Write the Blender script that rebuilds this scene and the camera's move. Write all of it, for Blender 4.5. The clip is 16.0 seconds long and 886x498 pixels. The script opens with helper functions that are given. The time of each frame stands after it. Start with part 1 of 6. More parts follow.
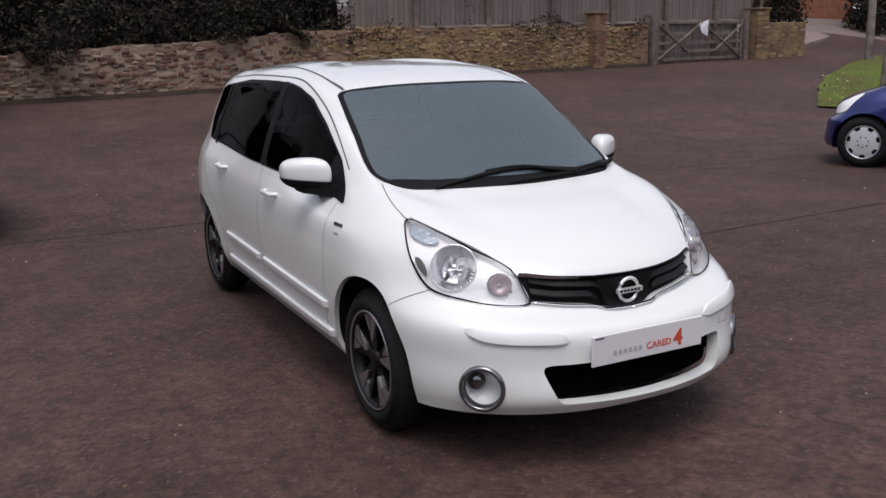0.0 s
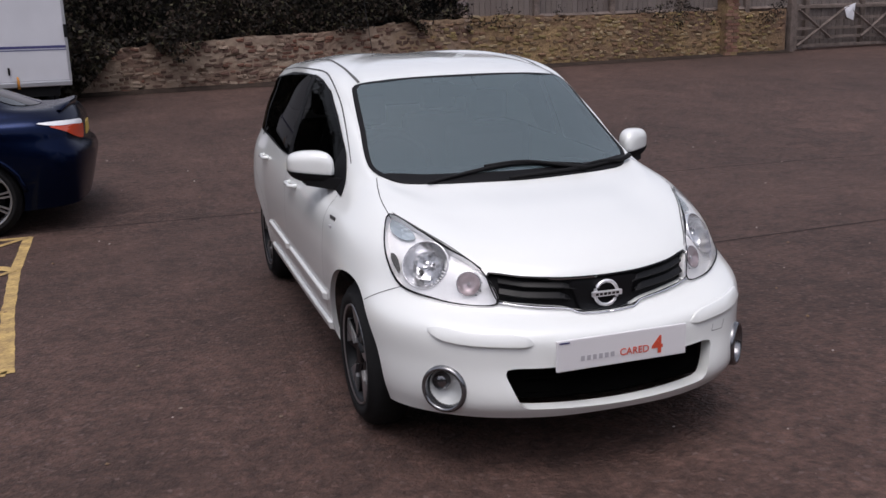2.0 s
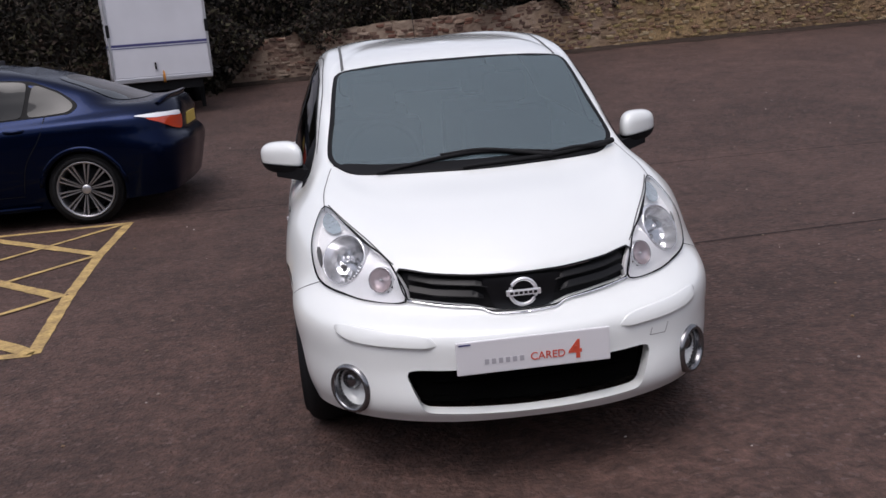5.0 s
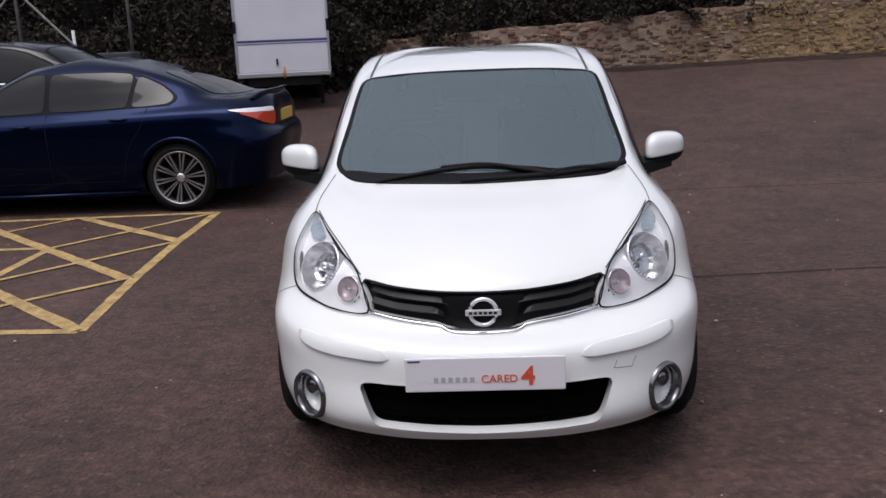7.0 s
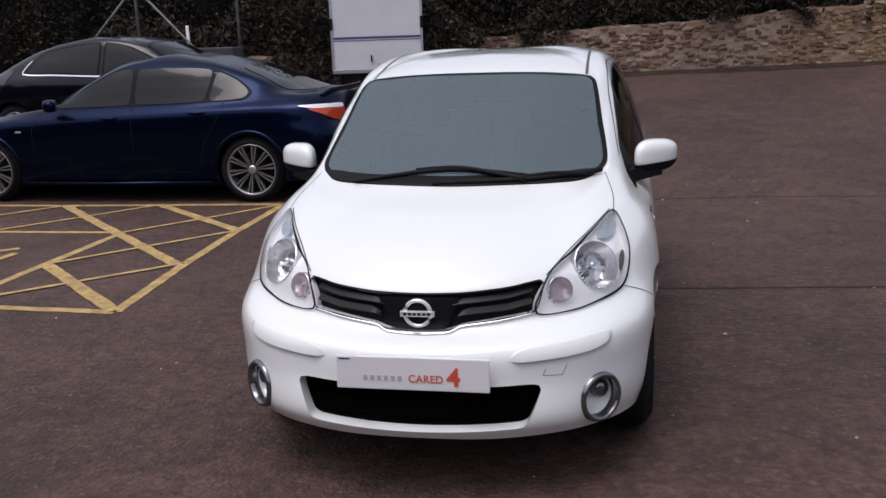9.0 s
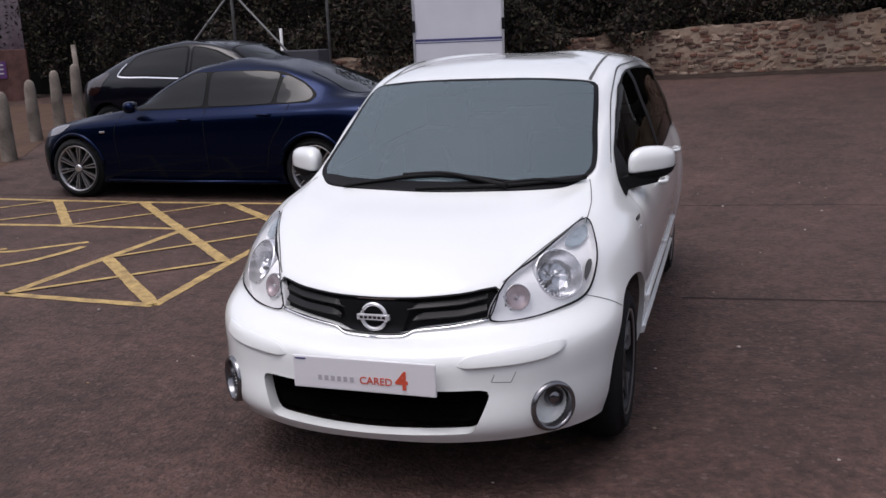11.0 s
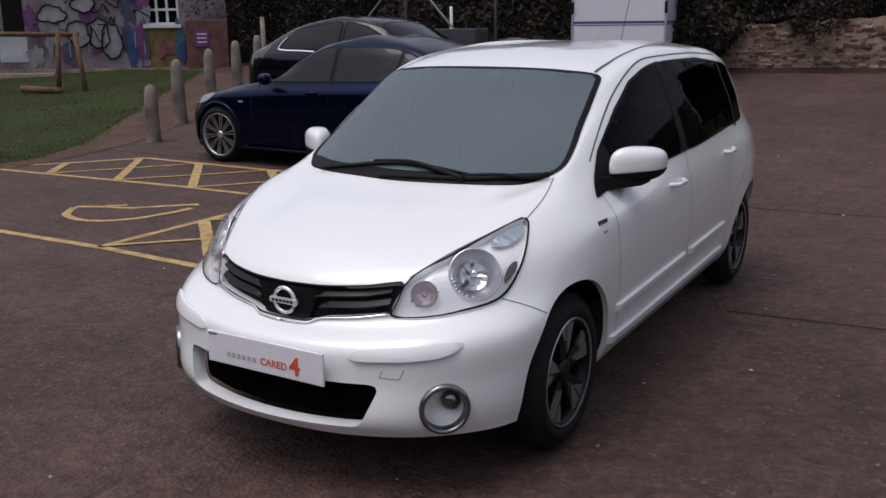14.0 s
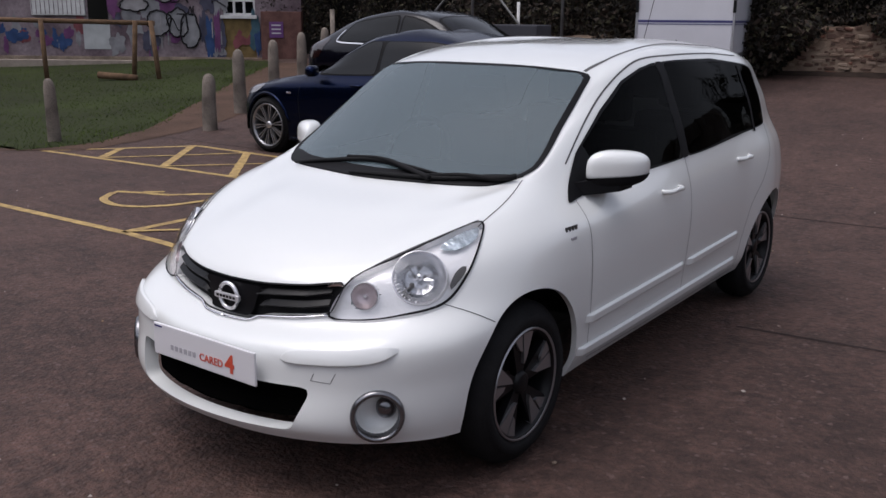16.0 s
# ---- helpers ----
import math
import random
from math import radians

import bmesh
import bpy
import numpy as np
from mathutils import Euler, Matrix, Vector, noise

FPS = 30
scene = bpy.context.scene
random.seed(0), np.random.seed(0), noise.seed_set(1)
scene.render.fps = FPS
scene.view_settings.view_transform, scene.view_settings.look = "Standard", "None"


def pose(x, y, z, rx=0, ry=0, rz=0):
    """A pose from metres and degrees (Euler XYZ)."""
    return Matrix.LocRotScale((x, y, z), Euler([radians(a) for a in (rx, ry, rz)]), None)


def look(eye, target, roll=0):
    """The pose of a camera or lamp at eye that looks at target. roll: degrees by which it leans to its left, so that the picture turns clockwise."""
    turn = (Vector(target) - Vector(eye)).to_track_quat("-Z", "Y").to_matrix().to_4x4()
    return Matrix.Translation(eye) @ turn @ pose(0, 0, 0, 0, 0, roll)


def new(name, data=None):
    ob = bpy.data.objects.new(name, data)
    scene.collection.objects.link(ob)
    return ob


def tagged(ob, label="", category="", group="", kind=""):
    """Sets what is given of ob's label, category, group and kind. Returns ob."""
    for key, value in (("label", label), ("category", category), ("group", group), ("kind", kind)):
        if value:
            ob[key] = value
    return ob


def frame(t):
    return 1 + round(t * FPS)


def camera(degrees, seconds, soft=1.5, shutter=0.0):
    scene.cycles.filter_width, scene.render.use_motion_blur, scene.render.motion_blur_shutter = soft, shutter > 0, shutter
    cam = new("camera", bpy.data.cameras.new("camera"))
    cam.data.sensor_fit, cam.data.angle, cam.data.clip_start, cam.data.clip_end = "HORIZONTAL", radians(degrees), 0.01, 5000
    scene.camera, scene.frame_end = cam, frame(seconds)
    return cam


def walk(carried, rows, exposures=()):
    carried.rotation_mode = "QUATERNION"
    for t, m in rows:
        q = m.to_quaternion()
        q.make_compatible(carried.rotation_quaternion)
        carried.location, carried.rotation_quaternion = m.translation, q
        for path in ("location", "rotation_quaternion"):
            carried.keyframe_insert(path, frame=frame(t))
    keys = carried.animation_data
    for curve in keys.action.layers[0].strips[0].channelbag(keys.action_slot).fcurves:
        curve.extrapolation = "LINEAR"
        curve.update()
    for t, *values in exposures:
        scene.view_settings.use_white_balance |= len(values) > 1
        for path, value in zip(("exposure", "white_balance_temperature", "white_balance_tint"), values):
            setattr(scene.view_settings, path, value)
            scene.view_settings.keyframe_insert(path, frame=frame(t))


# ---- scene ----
cam = camera(51.9, 16.0)
PATH = [
    (0, (-2.175, -3.296, 1.58), (-1.272, -1.567, 1.136), -1.2),
    (0.5, (-2.029, -3.258, 1.584), (-1.151, -1.518, 1.135), -0.8),
    (1, (-1.894, -3.315, 1.59), (-1.066, -1.55, 1.141), -2.4),
    (1.5, (-1.707, -3.452, 1.585), (-1.004, -1.63, 1.155), -1.4),
    (2, (-1.565, -3.5, 1.584), (-0.953, -1.652, 1.123), -1.8),
    (2.5, (-1.408, -3.481, 1.587), (-0.821, -1.629, 1.114), -0.6),
    (3, (-1.242, -3.515, 1.579), (-0.722, -1.643, 1.107), -2.3),
    (5.5, (-0.403, -3.596, 1.549), (-0.276, -1.658, 1.073), -3.7),
    (6, (-0.247, -3.622, 1.545), (-0.202, -1.675, 1.089), -3.1),
    (6.5, (-0.113, -3.554, 1.532), (-0.159, -1.609, 1.071), -3.0),
    (7, (0.024, -3.557, 1.547), (-0.076, -1.612, 1.09), -2.4),
    (7.5, (0.189, -3.585, 1.545), (0.013, -1.644, 1.097), -3.0),
    (8, (0.379, -3.633, 1.554), (0.137, -1.701, 1.098), -2.7),
    (8.5, (0.51, -3.601, 1.546), (0.217, -1.674, 1.097), -2.4),
    (9, (0.655, -3.546, 1.561), (0.285, -1.635, 1.105), -1.9),
    (9.5, (0.811, -3.531, 1.564), (0.358, -1.638, 1.105), -2.5),
    (12, (1.51, -3.381, 1.577), (0.777, -1.576, 1.128), 0.5),
    (12.5, (1.724, -3.325, 1.577), (0.908, -1.559, 1.114), 1.6),
    (13, (1.836, -3.195, 1.568), (0.983, -1.453, 1.079), 0.6),
    (13.5, (1.923, -3.059, 1.583), (1.012, -1.347, 1.093), 1.1),
    (14, (2.056, -2.979, 1.58), (1.052, -1.318, 1.099), -0.6),
    (14.5, (2.219, -2.903, 1.573), (1.121, -1.306, 1.077), 0.1),
    (15, (2.281, -2.795, 1.57), (1.135, -1.237, 1.06), 0.6),
    (15.5, (2.305, -2.694, 1.575), (1.179, -1.127, 1.046), 0.3),
    (16, (2.365, -2.626, 1.572), (1.215, -1.064, 1.082), 0.5),
]
walk(cam, [(t, look(eye, target, roll)) for t, eye, target, roll in PATH], [(0.0, 0.29, 6350, 16), (9.5, 0.33, 6250, 17), (13.4, 0.35, 6250, 18), (14.0, 0.13, 6250, 17), (14.6, 0.16, 6250, 16), (16.0, 0.22, 6250, 16)])

# ---- world and light ----
world = bpy.data.worlds.new("overcast_sky")
scene.world = world
world.use_nodes = True
wn, wl = world.node_tree.nodes, world.node_tree.links
sky = wn.new("ShaderNodeTexSky")
sky.sky_type, sky.sun_disc = "NISHITA", False
sky.sun_elevation, sky.sun_rotation = radians(69), radians(212)
sky.air_density, sky.dust_density = 1.0, 4.0
pale = wn.new("ShaderNodeHueSaturation")
pale.inputs["Saturation"].default_value = 0.35
wl.new(sky.outputs[0], pale.inputs["Color"])
wl.new(pale.outputs[0], wn["Background"].inputs["Color"])
wn["Background"].inputs["Strength"].default_value = 0.15
sun = new("sun", bpy.data.lights.new("sun", "SUN"))
sun.data.energy, sun.data.angle, sun.data.color = 0.7, radians(35), (1.0, 0.96, 0.9)
sun.matrix_world = look((-2.2, -3.6, 11.2), (0, 0, 0))


# ---- materials ----
def material(name, colour, rough=0.5, metal=0.0, coat=0.0, spread=0.0, size=8.0, bump=0.0, bump_size=60.0, other=None, spec=None, fine=0.0, fine_size=90.0):
    """A surface with blotches of a second colour, fine grain and relief, by object coordinates in metres."""
    m = bpy.data.materials.new(name)
    m.use_nodes = True
    n, l = m.node_tree.nodes, m.node_tree.links
    b = n["Principled BSDF"]
    b.inputs["Base Color"].default_value = (*colour, 1)
    b.inputs["Roughness"].default_value, b.inputs["Metallic"].default_value = rough, metal
    b.inputs["Coat Weight"].default_value, b.inputs["Coat Roughness"].default_value = coat, 0.04
    b.inputs["Specular IOR Level"].default_value = spec if spec is not None else 0.5 if rough < 0.6 else 0.2
    where = n.new("ShaderNodeTexCoord")
    if spread or fine:
        tex = n.new("ShaderNodeTexNoise")
        tex.inputs["Scale"].default_value, tex.inputs["Detail"].default_value = size, 6
        l.new(where.outputs["Object"], tex.inputs["Vector"])
        ramp = n.new("ShaderNodeValToRGB")
        ramp.color_ramp.elements[0].position, ramp.color_ramp.elements[1].position = 0.32, 0.68
        low = other or tuple(c * (1 - spread) for c in colour)
        ramp.color_ramp.elements[0].color, ramp.color_ramp.elements[1].color = (*low, 1), (*colour, 1)
        l.new(tex.outputs["Fac"], ramp.inputs["Fac"])
        out = ramp.outputs["Color"]
        if fine:
            tex2 = n.new("ShaderNodeTexNoise")
            tex2.inputs["Scale"].default_value, tex2.inputs["Detail"].default_value = fine_size, 3
            l.new(where.outputs["Object"], tex2.inputs["Vector"])
            r2 = n.new("ShaderNodeMapRange")
            r2.inputs["From Min"].default_value, r2.inputs["From Max"].default_value = 0.3, 0.7
            r2.inputs["To Min"].default_value, r2.inputs["To Max"].default_value = 1 - fine, 1 + fine
            l.new(tex2.outputs["Fac"], r2.inputs["Value"])
            mul = n.new("ShaderNodeVectorMath")
            mul.operation = "SCALE"
            l.new(out, mul.inputs[0])
            l.new(r2.outputs[0], mul.inputs["Scale"])
            out = mul.outputs[0]
        l.new(out, b.inputs["Base Color"])
    if bump:
        bt = n.new("ShaderNodeTexNoise")
        bt.inputs["Scale"].default_value, bt.inputs["Detail"].default_value = bump_size, 4
        l.new(where.outputs["Object"], bt.inputs["Vector"])
        bp = n.new("ShaderNodeBump")
        bp.inputs["Strength"].default_value, bp.inputs["Distance"].default_value = bump, 0.02
        l.new(bt.outputs["Fac"], bp.inputs["Height"])
        l.new(bp.outputs[0], b.inputs["Normal"])
    return m


def glass(name, tint, rough=0.0, ior=1.5, dust_sheen=0.0):
    """A thin tinted pane: part clear, part mirror, with a bluish film for dust and painted sky sheen."""
    m = bpy.data.materials.new(name)
    m.use_nodes = True
    n, l = m.node_tree.nodes, m.node_tree.links
    n.remove(n["Principled BSDF"])
    clear, shine, mix, fr = n.new("ShaderNodeBsdfTransparent"), n.new("ShaderNodeBsdfGlossy"), n.new("ShaderNodeMixShader"), n.new("ShaderNodeFresnel")
    clear.inputs[0].default_value = (*tint, 1)
    shine.inputs["Roughness"].default_value = 0.02 + rough
    fr.inputs[0].default_value = ior
    l.new(fr.outputs[0], mix.inputs[0])
    l.new(clear.outputs[0], mix.inputs[1])
    l.new(shine.outputs[0], mix.inputs[2])
    film, over = n.new("ShaderNodeBsdfDiffuse"), n.new("ShaderNodeMixShader")
    # blue-grey film colour also lifts the pane like reflected sky
    film.inputs[0].default_value = (0.32, 0.45, 0.50, 1)
    over.inputs[0].default_value = dust_sheen
    l.new(mix.outputs[0], over.inputs[1])
    l.new(film.outputs[0], over.inputs[2])
    l.new(over.outputs[0], n["Material Output"].inputs["Surface"])
    return m


PAINT_WHITE = material("white_paint", (0.72, 0.738, 0.728), 0.3, coat=1.0)
PAINT_NAVY = material("navy_paint", (0.0020, 0.0066, 0.028), 0.27, metal=0.85, coat=0.12, spec=0.2)
PAINT_BLACK = material("black_paint", (0.002, 0.002, 0.005), 0.2, coat=0.35, spec=0.15)
PAINT_BLUE = material("blue_paint", (0.010, 0.018, 0.14), 0.35, metal=0.6, coat=1.0)
BLACK = material("black_plastic", (0.006, 0.006, 0.007), 0.7, spread=0.3, size=30, spec=0.2)
# near-black without gloss, so the intake's depth shade is in the colour
SHADED_INTAKE = material("intake_shade", (0.002, 0.002, 0.002), 1.0, spec=0.0)
GLOSS_BLACK = material("gloss_black_plastic", (0.005, 0.005, 0.006), 0.38, spec=0.22)
SEAL = material("black_seal", (0.006, 0.006, 0.007), 0.55, spec=0.12)
GAP = material("panel_gap", (0.09, 0.09, 0.09), 0.7)
CHROME = material("chrome", (0.85, 0.85, 0.87), 0.08, metal=1.0)
DISH = material("lamp_reflector", (0.5, 0.51, 0.53), 0.24, metal=1.0, bump=0.12, bump_size=30)
SILVER = material("satin_silver", (0.55, 0.55, 0.57), 0.35, metal=0.9)
MACHINED = material("machined_alloy", (0.36, 0.36, 0.375), 0.3, metal=0.85)
RING_GREY = material("dark_chrome", (0.2, 0.2, 0.21), 0.2, metal=0.9)
ALLOY = material("grey_alloy", (0.34, 0.34, 0.36), 0.35, metal=0.85)
RUBBER = material("tyre_rubber", (0.007, 0.007, 0.008), 0.8, spec=0.25, spread=0.4, size=25, bump=0.15, bump_size=120)
LAMP_BASE = material("lamp_housing", (0.93, 0.93, 0.94), 0.2, metal=0.15, bump=0.5, bump_size=9)
LAMP_SHADE = material("lamp_inner_shade", (0.09, 0.085, 0.08), 0.3, metal=0.3)
SIDE_LAMP = material("side_lamp_reflector", (0.62, 0.70, 0.75), 0.15, metal=0.7, bump=0.3, bump_size=40)
LAMP_RING = material("lamp_satin_ring", (0.82, 0.82, 0.84), 0.16, metal=0.8)
BULB = material("bulb_cover", (0.75, 0.76, 0.78), 0.15, metal=0.9)
INDICATOR = material("lilac_indicator", (0.52, 0.44, 0.46), 0.25, metal=0.5)
BADGE = material("bright_badge", (0.82, 0.82, 0.84), 0.2, metal=0.6)
TRIM_SILVER = material("wheel_trim_silver", (0.6, 0.6, 0.62), 0.35, metal=0.3)
LENS_RED = material("red_lens", (0.62, 0.055, 0.014), 0.12, coat=0.6)
LENS_WHITE = material("white_lens", (0.8, 0.8, 0.82), 0.12, coat=0.6)
WINDSCREEN = glass("windscreen_glass", (0.20, 0.24, 0.255), rough=0.05, ior=1.95, dust_sheen=0.17)
PRIVACY = glass("privacy_glass", (0.03, 0.03, 0.033), ior=1.08)
SIDE_GLASS = glass("side_glass", (0.10, 0.105, 0.11), ior=1.1)
LENS = glass("lamp_lens", (0.98, 0.98, 0.985))
TRIM_DARK = material("cabin_cloth", (0.022, 0.022, 0.025), 0.95, spread=0.3, size=40, spec=0.1)
PLATE = material("plate_white", (0.70, 0.69, 0.71), 0.4)
PLATE_GREY = material("plate_grey_ink", (0.4, 0.39, 0.42), 0.5)
BADGE_INK = material("badge_ink", (0.05, 0.05, 0.05), 0.4)
PLATE_RED = material("plate_red_ink", (0.6, 0.08, 0.04), 0.5)


def asphalt():
    """Worn asphalt: wide stains, blotches, chippings and a few pale grains."""
    m = material("asphalt", (0.09, 0.064, 0.06), 0.74, bump=0.85, bump_size=48, spec=0.32)
    n, l = m.node_tree.nodes, m.node_tree.links
    b = n["Principled BSDF"]
    where = n.new("ShaderNodeTexCoord").outputs["Object"]
    out = None
    for size, detail, low, high, lo_v, hi_v in ((0.22, 3, 0.35, 0.65, 0.82, 1.18), (0.9, 4, 0.32, 0.68, 0.88, 1.12), (3.2, 6, 0.3, 0.7, 0.74, 1.26), (13.0, 5, 0.3, 0.7, 0.67, 1.33), (30.0, 3, 0.3, 0.7, 0.66, 1.34), (80.0, 3, 0.32, 0.68, 0.84, 1.16)):
        tex, rng = n.new("ShaderNodeTexNoise"), n.new("ShaderNodeMapRange")
        tex.inputs["Scale"].default_value, tex.inputs["Detail"].default_value = size, detail
        l.new(where, tex.inputs["Vector"])
        l.new(tex.outputs["Fac"], rng.inputs["Value"])
        for k, v in zip(("From Min", "From Max", "To Min", "To Max"), (low, high, lo_v, hi_v)):
            rng.inputs[k].default_value = v
        if out is None:
            out = rng.outputs[0]
        else:
            mul = n.new("ShaderNodeMath")
            mul.operation = "MULTIPLY"
            l.new(out, mul.inputs[0])
            l.new(rng.outputs[0], mul.inputs[1])
            out = mul.outputs[0]
    chips = n.new("ShaderNodeTexVoronoi")
    chips.inputs["Scale"].default_value = 55
    l.new(where, chips.inputs["Vector"])
    pale = n.new("ShaderNodeMapRange")
    for k, v in zip(("From Min", "From Max", "To Min", "To Max"), (0.93, 1.0, 0.0, 1.0)):
        pale.inputs[k].default_value = v
    sep = n.new("ShaderNodeSeparateColor")
    l.new(chips.outputs["Color"], sep.inputs[0])
    l.new(sep.outputs[0], pale.inputs["Value"])
    scale, mix = n.new("ShaderNodeVectorMath"), n.new("ShaderNodeMix")
    scale.operation = "SCALE"
    scale.inputs[0].default_value = (0.0570, 0.0322, 0.0258)
    l.new(out, scale.inputs["Scale"])
    mix.data_type = "RGBA"
    l.new(pale.outputs[0], mix.inputs[0])
    l.new(scale.outputs[0], mix.inputs[6])
    mix.inputs[7].default_value = (0.105, 0.07, 0.062, 1)
    l.new(mix.outputs[2], b.inputs["Base Color"])
    return m


def weathered_mortar():
    """Lime mortar that turns to ochre moss along the wall, with a ragged change."""
    m = material("weathered_mortar", (0.30, 0.205, 0.105), 0.95, size=0.9, other=(0.125, 0.078, 0.062), fine=0.3, fine_size=25, bump=0.5, bump_size=30)
    n, l = m.node_tree.nodes, m.node_tree.links
    b = n["Principled BSDF"]
    moss = b.inputs["Base Color"].links[0].from_socket
    where = n.new("ShaderNodeTexCoord").outputs["Object"]
    grain, lime = n.new("ShaderNodeTexNoise"), n.new("ShaderNodeValToRGB")
    grain.inputs["Scale"].default_value, grain.inputs["Detail"].default_value = 1.8, 7
    lime.color_ramp.elements[0].position, lime.color_ramp.elements[1].position = 0.34, 0.66
    lime.color_ramp.elements[0].color, lime.color_ramp.elements[1].color = (0.15, 0.098, 0.075, 1), (0.31, 0.24, 0.18, 1)
    l.new(where, grain.inputs["Vector"])
    l.new(grain.outputs["Fac"], lime.inputs["Fac"])
    patches, parts, add, rng, mix = n.new("ShaderNodeTexNoise"), n.new("ShaderNodeSeparateXYZ"), n.new("ShaderNodeMath"), n.new("ShaderNodeMapRange"), n.new("ShaderNodeMix")
    patches.inputs["Scale"].default_value, patches.inputs["Detail"].default_value = 1.1, 4
    l.new(where, patches.inputs["Vector"])
    l.new(where, parts.inputs[0])
    add.operation = "MULTIPLY_ADD"
    add.inputs[1].default_value = 8.5
    l.new(patches.outputs["Fac"], add.inputs[0])
    l.new(parts.outputs["X"], add.inputs[2])
    for k, v in zip(("From Min", "From Max", "To Min", "To Max"), (7.0, 9.6, 0.0, 1.0)):
        rng.inputs[k].default_value = v
    l.new(add.outputs[0], rng.inputs["Value"])
    mix.data_type = "RGBA"
    l.new(rng.outputs[0], mix.inputs[0])
    l.new(lime.outputs["Color"], mix.inputs[6])
    l.new(moss, mix.inputs[7])
    l.new(mix.outputs[2], b.inputs["Base Color"])
    return m


WALL_BLEND = weathered_mortar()
ASPHALT = asphalt()
GRASS = material("grass_blades", (0.064, 0.094, 0.016), 0.9, spread=0.25, size=1.2)
GRASS_SOIL = material("grass_soil", (0.028, 0.038, 0.009), 0.95, other=(0.018, 0.022, 0.007), size=0.7, fine=0.3, fine_size=60)
PATH_EARTH = material("gravel_path", (0.092, 0.056, 0.040), 0.95, spread=0.35, size=2.0, fine=0.3, fine_size=50, bump=0.3)
YELLOW = material("worn_yellow_paint", (0.47, 0.33, 0.13), 0.8, size=9, other=(0.26, 0.18, 0.085), fine=0.25, fine_size=60)
CONCRETE = material("old_concrete", (0.235, 0.20, 0.17), 0.9, spread=0.6, size=3.5, fine=0.25, bump=0.3, bump_size=40)
WOOD_GREY = material("weathered_wood", (0.17, 0.135, 0.12), 0.9, spread=0.45, size=5, fine=0.25, fine_size=40, bump=0.3)
WALL_CORE = material("lime_mortar", (0.33, 0.26, 0.20), 0.95, spread=0.5, size=3, fine=0.25, bump=0.5, bump_size=30)
WALL_OCHRE = material("mossy_mortar", (0.25, 0.175, 0.09), 0.95, size=2.0, other=(0.11, 0.072, 0.055), fine=0.3, fine_size=25, bump=0.5, bump_size=30)
POLE_GREY = material("galvanised_pole", (0.16, 0.16, 0.16), 0.6, metal=0.3, spread=0.3, size=6)
BRICK_RED = material("red_brick", (0.24, 0.105, 0.065), 0.9, spread=0.35, size=6, fine=0.2, bump=0.4)
RENDER_WALL = material("stained_render", (0.25, 0.205, 0.225), 0.9, other=(0.10, 0.072, 0.085), size=1.0, fine=0.2, fine_size=12)
CARAVAN_WHITE = material("caravan_white", (0.62, 0.62, 0.66), 0.35, spread=0.08, size=2)
STRIPE_BLUE = material("stripe_blue", (0.05, 0.05, 0.16), 0.4)


# ---- mesh helpers ----
def mesh(name, verts, faces, mat, smooth=True):
    me = bpy.data.meshes.new(name)
    me.from_pydata([tuple(map(float, v)) for v in verts], [], [tuple(map(int, f)) for f in faces])
    me.materials.append(mat)
    if smooth:
        me.polygons.foreach_set("use_smooth", [True] * len(me.polygons))
    me.update()
    return me


def thing(name, label, category, group="", kind="", at=None):
    ob = new(name)
    ob.empty_display_size = 0.2
    if at is not None:
        ob.matrix_world = at
    return tagged(ob, label, category, group, kind)


def put(name, me, parent=None, label="", m=None):
    ob = new(name, me)
    if parent is not None:
        ob.parent = parent
    if m is not None:
        ob.matrix_basis = m
    return tagged(ob, label)


def part(name, bm, mat, parent, label="", smooth=False):
    me = bpy.data.meshes.new(name)
    bm.to_mesh(me)
    bm.free()
    me.materials.append(mat)
    if smooth:
        me.polygons.foreach_set("use_smooth", [True] * len(me.polygons))
    return put(name, me, parent, label)


def box(x0, x1, y0, y1, z0, z1, bevel=0.0, into=None):
    bm = into if into is not None else bmesh.new()
    made = bmesh.ops.create_cube(bm, size=1.0)["verts"]
    for v in made:
        v.co = Vector(((x0 + x1) / 2 + v.co.x * (x1 - x0), (y0 + y1) / 2 + v.co.y * (y1 - y0), (z0 + z1) / 2 + v.co.z * (z1 - z0)))
    if bevel:
        edges = list({e for v in made for e in v.link_edges})
        bmesh.ops.bevel(bm, geom=edges, offset=bevel, segments=2, affect="EDGES", profile=0.6)
    return bm


def lathe(profile, steps=48, axis="x"):
    """Verts and faces of a turned shape; the profile is (along, radius) pairs."""
    verts, faces, k = [], [], len(profile)
    for i in range(steps):
        a = 2 * math.pi * i / steps
        for along, r in profile:
            p = (along, r * math.cos(a), r * math.sin(a))
            verts.append(p if axis == "x" else (p[1], p[2], p[0]) if axis == "z" else (p[2], p[0], p[1]))
    for i in range(steps):
        for j in range(k - 1):
            a, b = i * k + j, ((i + 1) % steps) * k + j
            faces.append((a, b, b + 1, a + 1))
    return verts, faces


